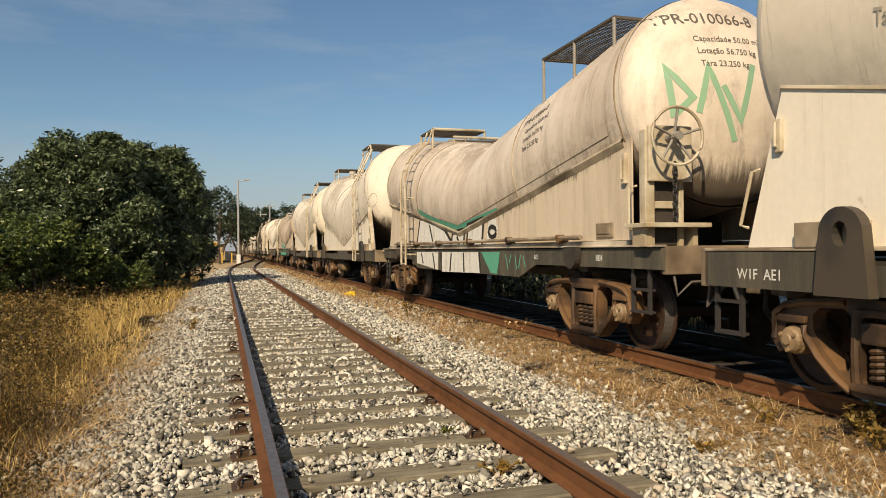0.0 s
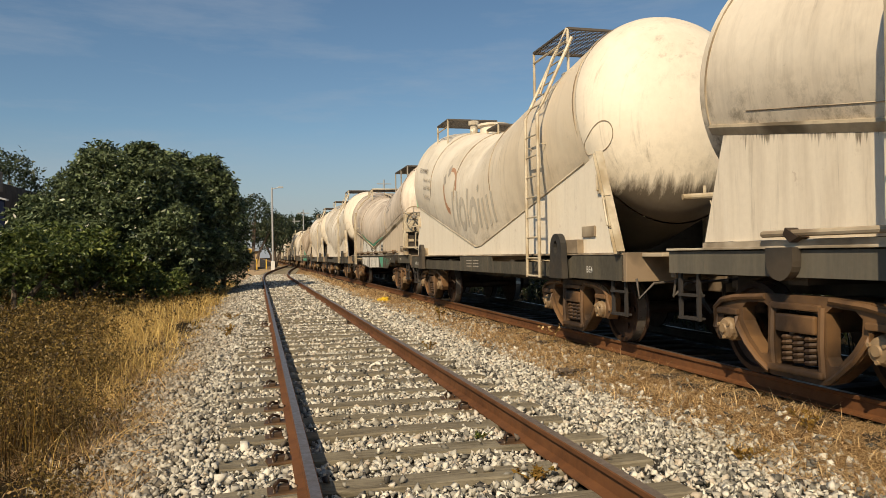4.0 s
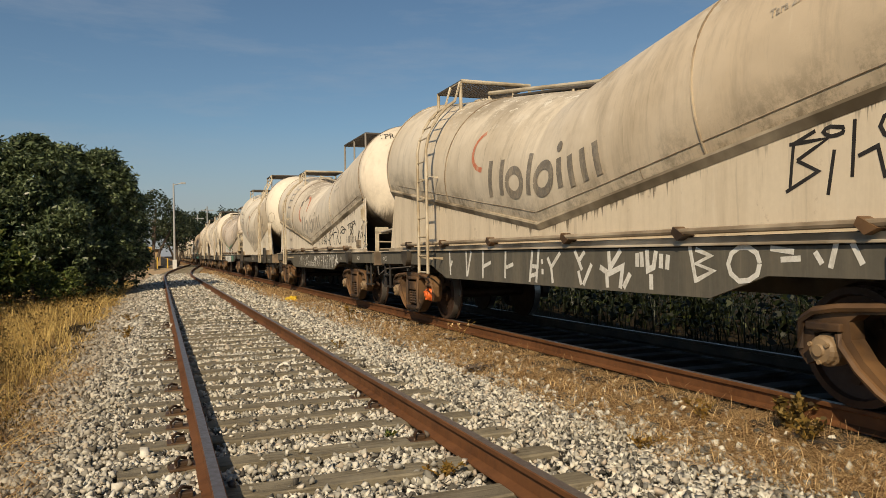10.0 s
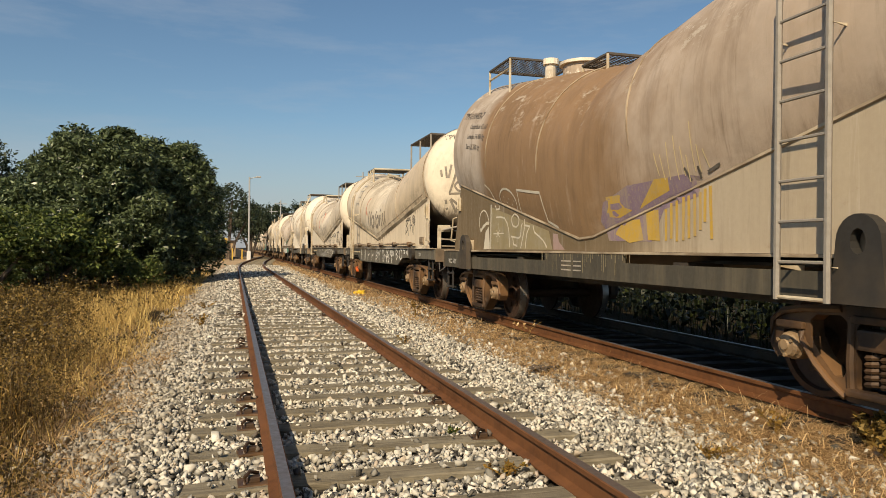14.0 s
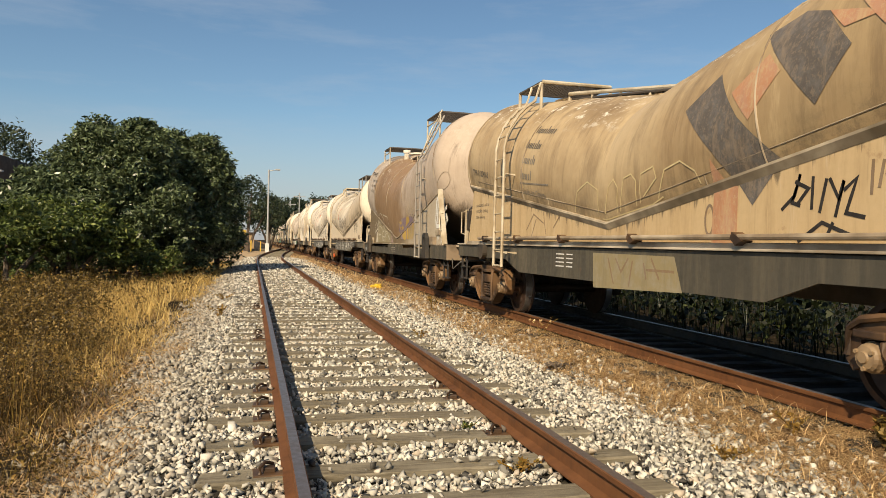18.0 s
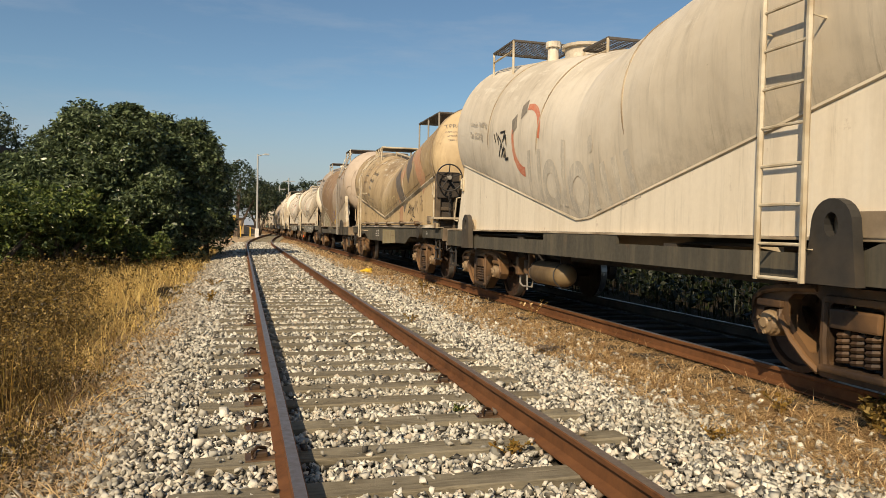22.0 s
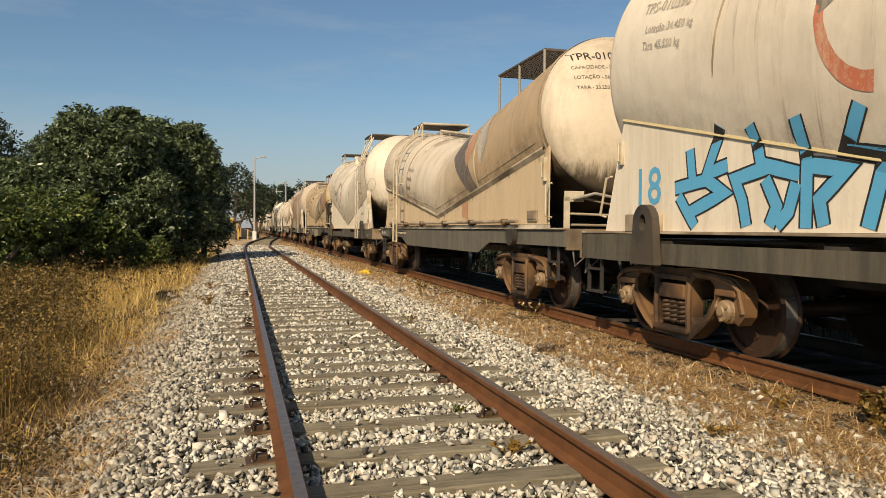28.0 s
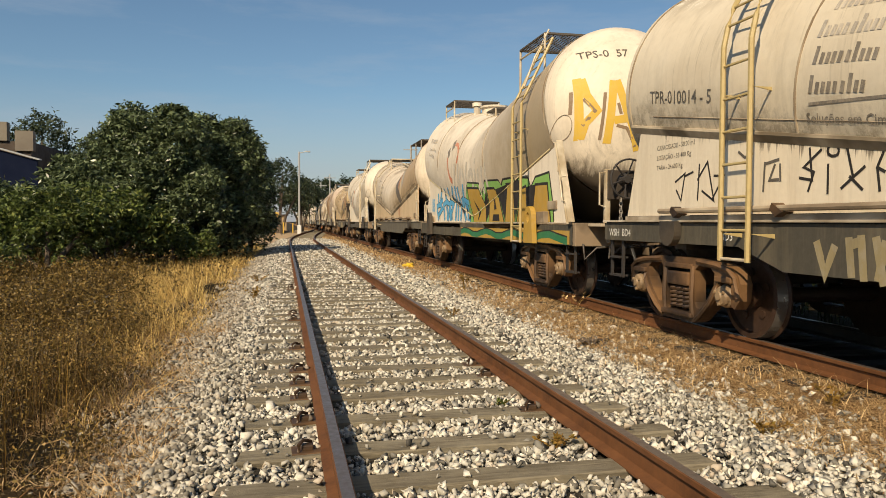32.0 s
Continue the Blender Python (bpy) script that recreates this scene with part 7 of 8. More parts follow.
s.strokes([[(-0.48, 1.14), (-0.70, 1.00)], [(-0.70, 1.16), (-0.50, 0.95)], [(-0.41, 1.05), (-0.74, 1.06)], [(-0.60, 0.99), (-0.56, 0.81)], [(-3.31, 1.05), (-3.66, 0.97)], [(-3.51, 1.19), (-3.47, 1.05), (-3.31, 0.89)], [(-3.61, 1.09), (-3.35, 0.96)]], 0.06, "white")
s.text("AD2", -3.9, 1.06, 0.11, "white")
s.text("AD1", -5.7, 1.06, 0.13, "white")
t.text("TPR-010031", -3.3, 0.62, 0.15, "blackfade")
data_lines(t, -3.55, 0.42, 0.10, "grey", ("Lotação 55.400 kg", "Tara 24.600 kg"))
e.text("TPR-0100", -0.83, 0.88, 0.21, "black")
data_lines(e, -0.42, 0.62, 0.115, "darkgrey", ("Capacidade 50.00 m3", "Lotação 55.400 kg", "Tara 24.600 kg"))
tagged(C, "cream cement wagon with black and white graffiti", "train wagon", "wagons of the cement train")

# D: dirtier, dark name, orange axle cap
repaint(D, **coat("dusty_tan", (0.74, 0.65, 0.51), (0.42, 0.34, 0.235), 0.55, 0.55, (0.74, 0.63, 0.47), (0.44, 0.345, 0.23), near=(0.64, 0.51, 0.35)))
t, p, s, e = faces(D, "TPR")
logo(t, 1.60, 0.42, 0.76, "darkgrey", "red", False)
word_blocks(t, 1.28, -0.2, 0.88, "darkgrey")
s.strokes([[(3.02, 1.22), (2.99, 0.84)], [(2.90, 1.07), (2.98, 0.99)], [(2.32, 1.22), (2.30, 0.83)], [(2.12, 1.22), (2.28, 0.84)], [(1.68, 1.23), (1.70, 0.82)], [(1.69, 0.99), (1.40, 1.06)], [(0.92, 1.22), (0.95, 0.84)], [(0.91, 0.99), (0.69, 1.04)], [(0.14, 1.22), (0.23, 0.81)], [(-0.03, 1.24), (0.05, 0.81)], [(0.15, 1.02), (-0.02, 1.01)], [(0.20, 0.89), (0.05, 0.92)], [(-0.25, 1.13), (-0.34, 1.01), (-0.56, 1.19)], [(-0.34, 1.01), (-0.37, 0.82)], [(-0.11, 1.11), (-0.11, 1.05)], [(-0.12, 0.99), (-0.12, 0.92)], [(-0.89, 1.21), (-1.04, 0.99)], [(-1.10, 1.20), (-0.96, 1.08)], [(-0.96, 0.98), (-1.02, 0.82)], [(-1.24, 1.06), (-1.06, 0.82)]], 0.052, "white", label="white sprayed signs on the sill")
s.strokes([[(-1.57, 1.20), (-1.59, 0.98)], [(-1.79, 1.21), (-1.57, 1.00)], [(-1.40, 1.03), (-1.57, 0.96), (-1.82, 1.04), (-1.77, 0.81)], [(-1.53, 0.96), (-1.54, 0.81)], [(-1.95, 0.97), (-1.83, 0.82)], [(-2.07, 1.18), (-2.07, 1.04)], [(-2.14, 1.19), (-2.15, 1.04)], [(-2.23, 1.21), (-2.24, 1.01), (-2.33, 1.04), (-2.37, 1.20)], [(-2.29, 0.97), (-2.29, 0.82)], [(-2.45, 1.17), (-2.44, 1.03)], [(-2.55, 1.16), (-2.53, 1.02)]], 0.06, "white")
s.strokes([[(-2.85, 1.25), (-2.93, 0.91)], [(-2.93, 1.21), (-3.12, 1.15), (-2.93, 1.08), (-3.15, 1.02), (-2.93, 0.93)], [(-3.68, 1.09), (-3.65, 1.00), (-3.56, 0.95), (-3.45, 0.94), (-3.36, 1.00), (-3.33, 1.08), (-3.37, 1.17), (-3.46, 1.22), (-3.56, 1.22), (-3.65, 1.17), (-3.68, 1.09)], [(-3.79, 1.21), (-4.02, 1.18)], [(-3.89, 1.12), (-4.08, 1.13)], [(-4.21, 1.18), (-4.27, 1.09)], [(-4.40, 1.27), (-4.34, 1.06)], [(-4.52, 1.24), (-4.60, 1.09)]], 0.045, "white")
p.strokes([[(-4.20, 2.07), (-4.00, 2.00), (-3.96, 1.67)], [(-3.96, 2.00), (-4.31, 2.00), (-4.03, 1.87)], [(-4.03, 1.87), (-4.22, 1.77), (-3.92, 1.64)], [(-4.44, 2.04), (-4.43, 2.02), (-4.38, 2.01), (-4.33, 2.01), (-4.29, 2.03), (-4.27, 2.05), (-4.29, 2.07), (-4.33, 2.08), (-4.38, 2.07), (-4.43, 2.06), (-4.44, 2.04)], [(-4.36, 1.91), (-4.30, 1.59)], [(-4.53, 2.10), (-4.50, 1.70)], [(-4.55, 1.84), (-4.70, 1.89), (-4.75, 1.67)], [(-5.01, 2.00), (-4.98, 1.94), (-4.91, 1.91), (-4.82, 1.92), (-4.75, 1.96), (-4.72, 2.02), (-4.75, 2.08), (-4.82, 2.11), (-4.91, 2.10), (-4.98, 2.06), (-5.01, 2.00)]], 0.03, "black", label="black sprayed signs")
p.strokes([[(-4.94, 1.99), (-4.93, 1.97), (-4.91, 1.95), (-4.87, 1.96), (-4.84, 1.98), (-4.83, 2.00), (-4.84, 2.03), (-4.87, 2.04), (-4.91, 2.04), (-4.93, 2.02), (-4.94, 1.99)], [(-5.00, 2.03), (-5.00, 1.89), (-4.86, 1.83)], [(-4.81, 1.85), (-4.84, 1.62)]], 0.03, "black", label="black sprayed signs")
s.text("AD1", -5.6, 1.06, 0.12, "white")
s.text("WC5", 6.9, 1.05, 0.13, "white")
data_lines(t, -3.9, 0.36, 0.10, "grey", ("Tara 23.250 kg",))
e.text("TPR-0100", -0.83, 0.88, 0.20, "blackfade")
data_lines(e, -0.42, 0.64, 0.11, "grey", ("Capacidade 50.00 m3", "Lotação 55.400 kg", "Tara 23.250 kg"))
e.strokes([[(-0.50, 0.39), (-0.78, -0.49)], [(-0.50, 0.39), (-0.26, -0.07), (-0.04, -0.47)], [(-0.79, -0.50), (-0.04, -0.48)], [(-0.64, 0.09), (-0.19, -0.14)], [(-0.67, -0.31), (-0.54, -0.16), (-0.40, -0.13), (-0.22, -0.22)], [(-0.67, -0.31), (-0.59, -0.42), (-0.41, -0.47), (-0.23, -0.35)], [(-0.97, 0.09), (-0.95, -0.09)], [(-0.86, 0.17), (-0.84, -0.12)], [(-0.72, 0.21), (-0.80, -0.12)], [(-0.37, -0.28), (-0.39, -0.35), (-0.43, -0.40), (-0.48, -0.40), (-0.52, -0.35), (-0.53, -0.28), (-0.52, -0.21), (-0.47, -0.17), (-0.42, -0.17), (-0.39, -0.21), (-0.37, -0.28)], [(-0.76, -0.63), (-0.61, -0.92)], [(-0.75, -0.61), (-0.56, -0.77), (-0.62, -0.94)], [(-0.51, -0.96), (-0.51, -0.64), (-0.38, -0.90)], [(-0.52, -0.81), (-0.39, -0.79)], [(-0.37, -0.69), (-0.22, -1.01)]], 0.05, "darkgrey", label="sprayed triangle with an eye")
e.strokes([[(-0.13, -0.59), (-0.20, -1.01)], [(-0.06, -0.81), (-0.05, -0.92)], [(-0.86, -0.63), (-0.84, -0.73)], [(-0.83, -0.82), (-0.80, -0.86)]], 0.05, "darkgrey", label="sprayed triangle with an eye")
e.strokes([[(-0.01, -0.34), (0.02, -0.47)], [(-0.01, -0.48), (0.12, -0.46)], [(0.12, -0.28), (0.12, -0.40)], [(0.25, -0.18), (0.37, -0.38), (0.27, -0.59)], [(0.46, -0.13), (0.48, -0.51)], [(0.51, -0.25), (0.67, -0.44)]], 0.04, "darkgrey")
for bog in D.children:
    if bog.name.startswith("bogie") and bog.location.y > 0:
        for o in bog.children:
            if o.name.startswith("axle_box") and o.location.y < 0:
                o.material_slots[0].link = "OBJECT"
                o.material_slots[0].material = M["orange"]
tagged(D, "dirty tan cement wagon with dark grey sign shapes", "train wagon", "wagons of the cement train")

# E: brown far end, dusty grey-tan near end, white outlines, purple and yellow spray
repaint(E, **coat("brown_dust", (0.53, 0.43, 0.335), (0.33, 0.25, 0.18), 0.6, 0.35))
dusk = tank_paint("brown_dust_graded", (0.53, 0.43, 0.335), (0.33, 0.25, 0.18), 0.5, 0.5, 0.1, (0.29, 0.18, 0.092), 0.3, course=(0.60, 0.53, 0.45))
repaint(E, tank=dusk, side_plate=plate_paint("brown_dust_plate_graded", (0.46, 0.385, 0.28), (0.33, 0.26, 0.18), 0.5, 0.3, (0.165, 0.12, 0.066)), stile=M["grey_iron"], rung=M["grey_iron"])
t, p, s, e = faces(E, "TPS")
t.text("TPS-010433-7", 5.42, 0.62, 0.20, "black")
data_lines(t, 4.78, 0.42, 0.13, "blackfade", ("Capacidade 65 m3", "Lotação 74.450 kg", "Tara 25.550 kg"))
t.strokes([[(3.75, -0.45), (3.5, -0.50), (3.2, -0.68)], [(2.05, -0.66), (2.12, -0.38), (1.2, -0.34), (1.02, -0.60), (0.72, -0.62), (0.6, -0.74)]], 0.026, "whitefade", label="faded white outline graffiti")
t.ring(2.60, -0.56, 0.40, 0.15, 0.025, "whitefade", "graffiti", -20, 200)
t.strokes([[(2.8 - 0.12 * i, -0.52 - 0.05 * (i % 2)), (2.77 - 0.12 * i, -0.53 - 0.05 * (i % 2))] for i in range(5)], 0.018, "whitefade", label="dab of white spray")
p.patch([(3.66, 2.0), (1.15, 1.52), (1.02, 1.245), (3.66, 1.245)], "olive", label="faded olive spray ground")
p.patch([(4.08, 1.245), (3.98, 1.56), (3.80, 1.66), (3.73, 1.245)], "whitefade", label="washed-out white spray")
p.strokes([[(3.69, 1.25), (3.69, 2.05)]], 0.05, "whitefade")
p.strokes([[(3.79, 1.75), (3.88, 1.87), (3.98, 1.94), (4.09, 1.97), (4.19, 1.95), (4.27, 1.91), (4.32, 1.84), (4.34, 1.70), (4.25, 1.58)],
           [(3.42, 1.81), (3.21, 1.81), (3.00, 1.78), (2.87, 1.69), (2.79, 1.57), (2.74, 1.28)], [(3.46, 2.02), (3.41, 1.95), (3.26, 1.95), (3.26, 2.01)],
           [(2.18, 1.67), (2.23, 1.62), (2.26, 1.46), (2.33, 1.43), (2.69, 1.46)], [(2.60, 1.43), (2.57, 1.33), (2.41, 1.30), (2.41, 1.42)]], 0.028, "whitefade", label="faded white outline graffiti")
p.strokes([[(2.68, 1.73), (2.65, 1.78), (2.60, 1.81), (2.52, 1.83), (2.44, 1.81), (2.37, 1.78), (2.33, 1.73), (2.36, 1.65), (2.46, 1.61), (2.60, 1.64), (2.68, 1.73)],
           [(2.10, 1.73), (2.10, 1.58), (2.17, 1.43), (2.25, 1.26)], [(2.08, 1.63), (1.88, 1.61)], [(1.88, 1.61), (2.00, 1.50), (2.06, 1.26)],
           [(1.75, 1.62), (1.69, 1.51), (1.49, 1.44), (1.35, 1.38), (1.22, 1.28)]], 0.028, "whitefade", label="faded white outline graffiti")
p.strokes([[(4.25, 1.58), (4.11, 1.66), (3.93, 1.72), (3.78, 1.72)]], 0.06, "whitefade", label="faded white outline graffiti")
p.strokes([[(3.55, 1.52), (3.02, 1.52)], [(3.31, 1.36), (3.31, 1.70)], [(3.39, 1.46), (3.23, 1.58)], [(3.39, 1.58), (3.23, 1.46)]], 0.018, "whitefade", label="white sprayed star")
p.patch([(1.0, 1.48), (0.84, 1.47), (0.80, 1.36), (0.60, 1.245), (0.98, 1.245)], "mauve", label="faded mauve spray")
m = Face(E, "TPS", "side")
m.patch([(-0.65, 1.84), (-1.24, 2.01), (-2.30, 2.05), (-2.53, 2.01), (-2.46, 1.79), (-1.85, 1.69), (-1.62, 1.34), (-0.66, 1.36), (-0.52, 1.61)], "purple", label="faded purple spray")
m.strokes([[(-0.75, 1.71), (-0.77, 1.86), (-1.03, 1.87), (-1.16, 1.75), (-0.97, 1.70), (-0.75, 1.71)]], 0.09, "mustard", label="yellow sprayed signs")
m.patch([(-1.41, 1.74), (-1.77, 2.04), (-2.02, 2.04), (-2.01, 1.91), (-1.66, 1.82)], "mustard", label="yellow sprayed signs")
m.patch([(-0.81, 1.44), (-0.97, 1.58), (-1.36, 1.62), (-1.45, 1.36), (-1.14, 1.33)], "mustard", label="yellow sprayed signs")
m.patch([(-1.54, 1.36), (-1.49, 1.66), (-1.74, 1.72), (-1.78, 1.35)], "mustard", label="yellow sprayed signs")
m.strokes([[(-1.89, 1.69), (-1.90, 1.35)], [(-1.99, 1.75), (-2.00, 1.37)], [(-2.09, 1.77), (-2.10, 1.34)], [(-2.21, 1.80), (-2.21, 1.35)], [(-2.30, 1.81), (-2.31, 1.37)], [(-2.40, 1.82), (-2.41, 1.39)], [(-2.49, 1.83), (-2.50, 1.45)], [(-2.57, 1.86), (-2.57, 1.53)], [(-2.65, 1.88), (-2.68, 1.36)]], 0.045, "mustard", label="yellow paint runs")
m.strokes([[(-1.83, 2.31), (-1.89, 2.07)], [(-1.94, 2.28), (-1.98, 2.02)], [(-2.07, 2.39), (-2.07, 2.01)], [(-2.20, 2.44), (-2.21, 2.00)], [(-2.30, 2.32), (-2.32, 2.03)], [(-2.38, 2.23), (-2.38, 1.97)], [(-2.48, 2.54), (-2.49, 2.06)], [(-2.56, 2.31), (-2.57, 2.05)], [(-2.64, 2.26), (-2.70, 2.08)]], 0.014, "goldpale", label="scratches over the paint")
m.strokes([[(-2.32, 2.11), (-2.40, 1.98)], [(-2.53, 2.11), (-2.55, 1.99)], [(-2.66, 2.04), (-2.85, 2.10)]], 0.03, "blackfade")
m.strokes([[(-5.13, 2.34), (-5.07, 1.84), (-5.15, 1.68)], [(-5.13, 2.34), (-5.25, 2.39), (-5.28, 2.25), (-5.22, 1.76)], [(-5.35, 2.41), (-5.46, 2.39), (-5.40, 2.14), (-5.43, 1.74)], [(-5.57, 2.37), (-5.74, 2.37), (-5.66, 2.10), (-5.50, 1.67)], [(-5.15, 1.68), (-5.41, 1.68), (-5.63, 1.60)], [(-5.88, 2.35), (-5.83, 2.02), (-5.80, 1.66)], [(-6.13, 2.13), (-5.83, 2.02)], [(-5.91, 1.92), (-6.10, 1.93), (-6.21, 1.83), (-6.10, 1.73), (-5.80, 1.66)], [(-5.29, 1.49), (-5.37, 1.34)], [(-5.64, 1.32), (-5.90, 1.35), (-5.90, 1.44)]], 0.1, "white", label="bold white sprayed signs")
for i in range(3):
    s.strokes([[(0.55, 1.09 - 0.06 * i), (0.25, 1.09 - 0.06 * i)], [(0.18, 1.09 - 0.06 * i), (-0.05, 1.09 - 0.06 * i)]], 0.018, "grey", "stencil_bar")
runs = random.Random(77)
s.strokes([[(u, 1.22), (u, 1.22 - runs.uniform(0.02, 0.14) - 0.16 * (runs.random() < 0.2))] for u in [1.35 - 0.06 * i + runs.uniform(-0.03, 0.03) for i in range(45)]], 0.011, "olive", "paint_run", "pale paint run down the sill")
s.text("W22  AE1", 6.1, 0.95, 0.13, "white")
tagged(E, "brown dust-covered cement wagon with white outline graffiti", "train wagon", "wagons of the cement train")

# F: ochre with slate and salmon patches, brake wheel
repaint(F, **coat("ochre_dust", (0.54, 0.405, 0.23), (0.31, 0.21, 0.11), 0.8, 0.85, (0.56, 0.41, 0.225), (0.27, 0.165, 0.07), near=(0.40, 0.285, 0.145)))
t, p, s, e = faces(F, "TPR")
for a, b, w in ((2.95, 0.72, 0.75), (3.07, 0.44, 0.62), (3.06, 0.18, 0.60), (3.07, -0.08, 0.52)):
    bar_word(t, a, b - 0.04, w, "blackfade" if b > 0.3 else "darkgrey")
t.strokes([[(3.07, -0.20), (1.82, -0.14)]], 0.025, "darkgrey", "rule")
t.text("Soluções em Cimento", 3.07, -0.36, 0.125, "darkgrey")
t.text("TPR-010049-8", 5.87, -0.24, 0.17, "blackfade")
data_lines(p, 5.9, 2.02, 0.08, "blackfade", ("CAPACIDADE - 50.00 m3", "LOTAÇÃO - 55.400 kg", "TARA - 24.600 kg"))
m = Face(F, "TPR", "side")
m.patch([(-1.78, 2.72), (-2.28, 3.01), (-2.73, 2.51), (-3.26, 2.07), (-2.86, 1.67), (-2.32, 2.24)], "slate", "paint_patch", "slate grey painted patch")
m.patch([(-2.84, 3.26), (-3.31, 3.35), (-3.70, 3.23), (-4.08, 2.86), (-3.72, 2.46), (-3.32, 2.84)], "slate", "paint_patch", "slate grey painted patch")
m.patch([(-2.59, 2.76), (-3.04, 3.03), (-3.27, 2.83), (-2.89, 2.46)], "salmon", "paint_patch", "salmon painted patch")
m.patch([(-3.70, 3.23), (-4.29, 3.07), (-4.28, 3.03), (-3.96, 3.02)], "salmon", "paint_patch", "salmon painted patch")
m.patch([(-4.76, 2.94), (-5.12, 2.84), (-5.07, 2.41), (-4.98, 2.51), (-4.80, 2.71)], "salmon", "paint_patch", "salmon painted patch")
m.patch([(-2.29, 2.17), (-2.46, 1.95), (-2.65, 1.86), (-2.64, 1.28), (-2.24, 1.29)], "salmon", "paint_patch", "salmon painted patch")
m.patch([(-3.89, 3.37), (-4.70, 3.33), (-5.52, 2.58), (-5.11, 2.10), (-4.64, 2.70)], "salmon", "paint_patch", "salmon painted patch")
t.strokes([[(0.93, -0.46), (0.77, -0.15), (0.45, 0.01), (0.14, -0.07), (0.18, -0.39)], [(-0.01, -0.38), (-0.17, -0.05), (-0.30, 0.01), (-0.40, -0.12), (-0.30, -0.43)], [(-0.38, -0.42), (-0.56, -0.04), (-0.74, -0.03), (-0.84, -0.13), (-0.76, -0.43)], [(-0.85, -0.41), (-0.96, -0.08), (-1.24, -0.06), (-1.27, -0.20), (-0.94, -0.35)], [(-1.22, -0.43), (-1.45, -0.15), (-1.76, -0.13), (-1.98, -0.29), (-2.02, -0.44)], [(0.11, -0.46), (-1.09, -0.47), (-1.32, -0.43)]], 0.018, "goldpale", label="pale bubble graffiti outline")
p.strokes([[(-3.25, 1.61), (-3.41, 1.73), (-3.47, 1.91), (-3.38, 1.67), (-3.48, 1.64)], [(-3.41, 1.85), (-3.57, 1.78), (-3.45, 1.66)], [(-3.62, 1.88), (-3.61, 1.60)], [(-3.77, 1.85), (-3.70, 1.57)], [(-3.80, 1.85), (-3.90, 1.68), (-3.95, 1.82), (-3.87, 1.53)], [(-3.95, 1.74), (-4.08, 1.83), (-3.98, 1.56), (-4.17, 1.52)], [(-3.46, 1.33), (-3.73, 1.49), (-4.07, 1.37)], [(-3.85, 1.49), (-3.77, 1.35)]], 0.034, "black", label="black sprayed signs")
p.strokes([[(-4.23, 1.96), (-4.22, 1.69)], [(-4.33, 1.95), (-4.29, 1.74)], [(-4.39, 1.73), (-4.48, 1.76)], [(-4.48, 1.97), (-4.36, 1.84), (-4.56, 1.62)], [(-4.74, 2.05), (-4.93, 2.08), (-4.90, 1.90), (-4.77, 1.84)], [(-4.91, 1.96), (-5.05, 1.93)], [(-4.88, 1.87), (-4.90, 1.65)], [(-5.00, 1.86), (-5.02, 1.69), (-5.08, 1.71)]], 0.03, "brown")
p.strokes([[(2.96, 1.51), (2.65, 1.77), (2.21, 1.61)], [(2.53, 1.69), (2.73, 1.39)], [(2.23, 1.80), (2.10, 1.42)], [(1.81, 1.53), (1.55, 1.74), (1.19, 1.76)]], 0.02, "brown")
# flat black patch stands for the shade inside the plate's slot
p.patch([(-2.44, 1.67), (-2.53, 1.59), (-2.55, 1.49), (-2.51, 1.38), (-2.41, 1.34), (-2.34, 1.41), (-2.35, 1.57)], "black", label="dark slot in the side plate")
s.patch([(0.35, 1.17), (-1.63, 1.16), (-1.80, 0.77), (0.32, 0.70)], "olive", label="bare olive patch on the sill")
s.strokes([[(-0.09, 1.11), (-0.25, 0.78)], [(-0.29, 1.11), (-0.44, 0.94), (-0.62, 1.12)], [(-0.72, 1.09), (-0.64, 0.77)], [(-0.98, 1.07), (-1.05, 0.88)], [(-1.15, 1.13), (-1.33, 0.89)], [(-1.04, 0.99), (-1.64, 0.99)]], 0.03, "brown")
p.ring(-2.2, 1.55, 0.07, 0.15, 0.03, "brown", "slot_rim")
s.text("E4", -5.6, 1.06, 0.13, "white")
for i in range(4):
    s.strokes([[(1.6, 1.13 - 0.06 * i), (1.3, 1.13 - 0.06 * i)], [(1.22, 1.13 - 0.06 * i), (1.0, 1.13 - 0.06 * i)]], 0.018, "white", "stencil_bar")
e.text("TPR-010049-8", -1.02, 0.62, 0.155, "blackfade")
data_lines(e, -1.02, 0.50, 0.062, "blackfade", ("CAPACIDADE - 50.00 m3", "LOTAÇÃO - 55.400 kg", "TARA - 24.600 kg"), 1.75)
tagged(F, "ochre cement wagon with slate and salmon paint patches", "train wagon", "wagons of the cement train")

# G: bright cream, faded name, black tag
repaint(G, **coat("pale_cream", (0.71, 0.63, 0.505), (0.50, 0.425, 0.32), 0.6, 0.45, (0.78, 0.69, 0.545), (0.52, 0.43, 0.31), mould=0.3, near=(0.60, 0.515, 0.385)))
t, p, s, e = faces(G, "TPS")
logo(t, 1.80, 0.06, 1.05, "darkgrey", "red")
word_blocks(t, 1.6, -0.62, 0.94, "pale")
t.strokes([[(3.26, -0.00), (3.15, -0.10)], [(3.14, 0.02), (2.99, -0.12), (3.05, -0.01), (2.87, -0.09)], [(2.94, 0.03), (2.72, 0.06), (2.80, -0.09)], [(2.98, -0.27), (2.87, -0.10), (2.75, -0.26)], [(2.80, -0.07), (2.67, -0.00), (2.61, -0.12)], [(2.86, -0.27), (2.75, -0.15), (2.67, -0.29)], [(2.68, -0.15), (2.63, -0.28), (2.51, -0.26)]], 0.032, "black", label="small black sprayed sign")
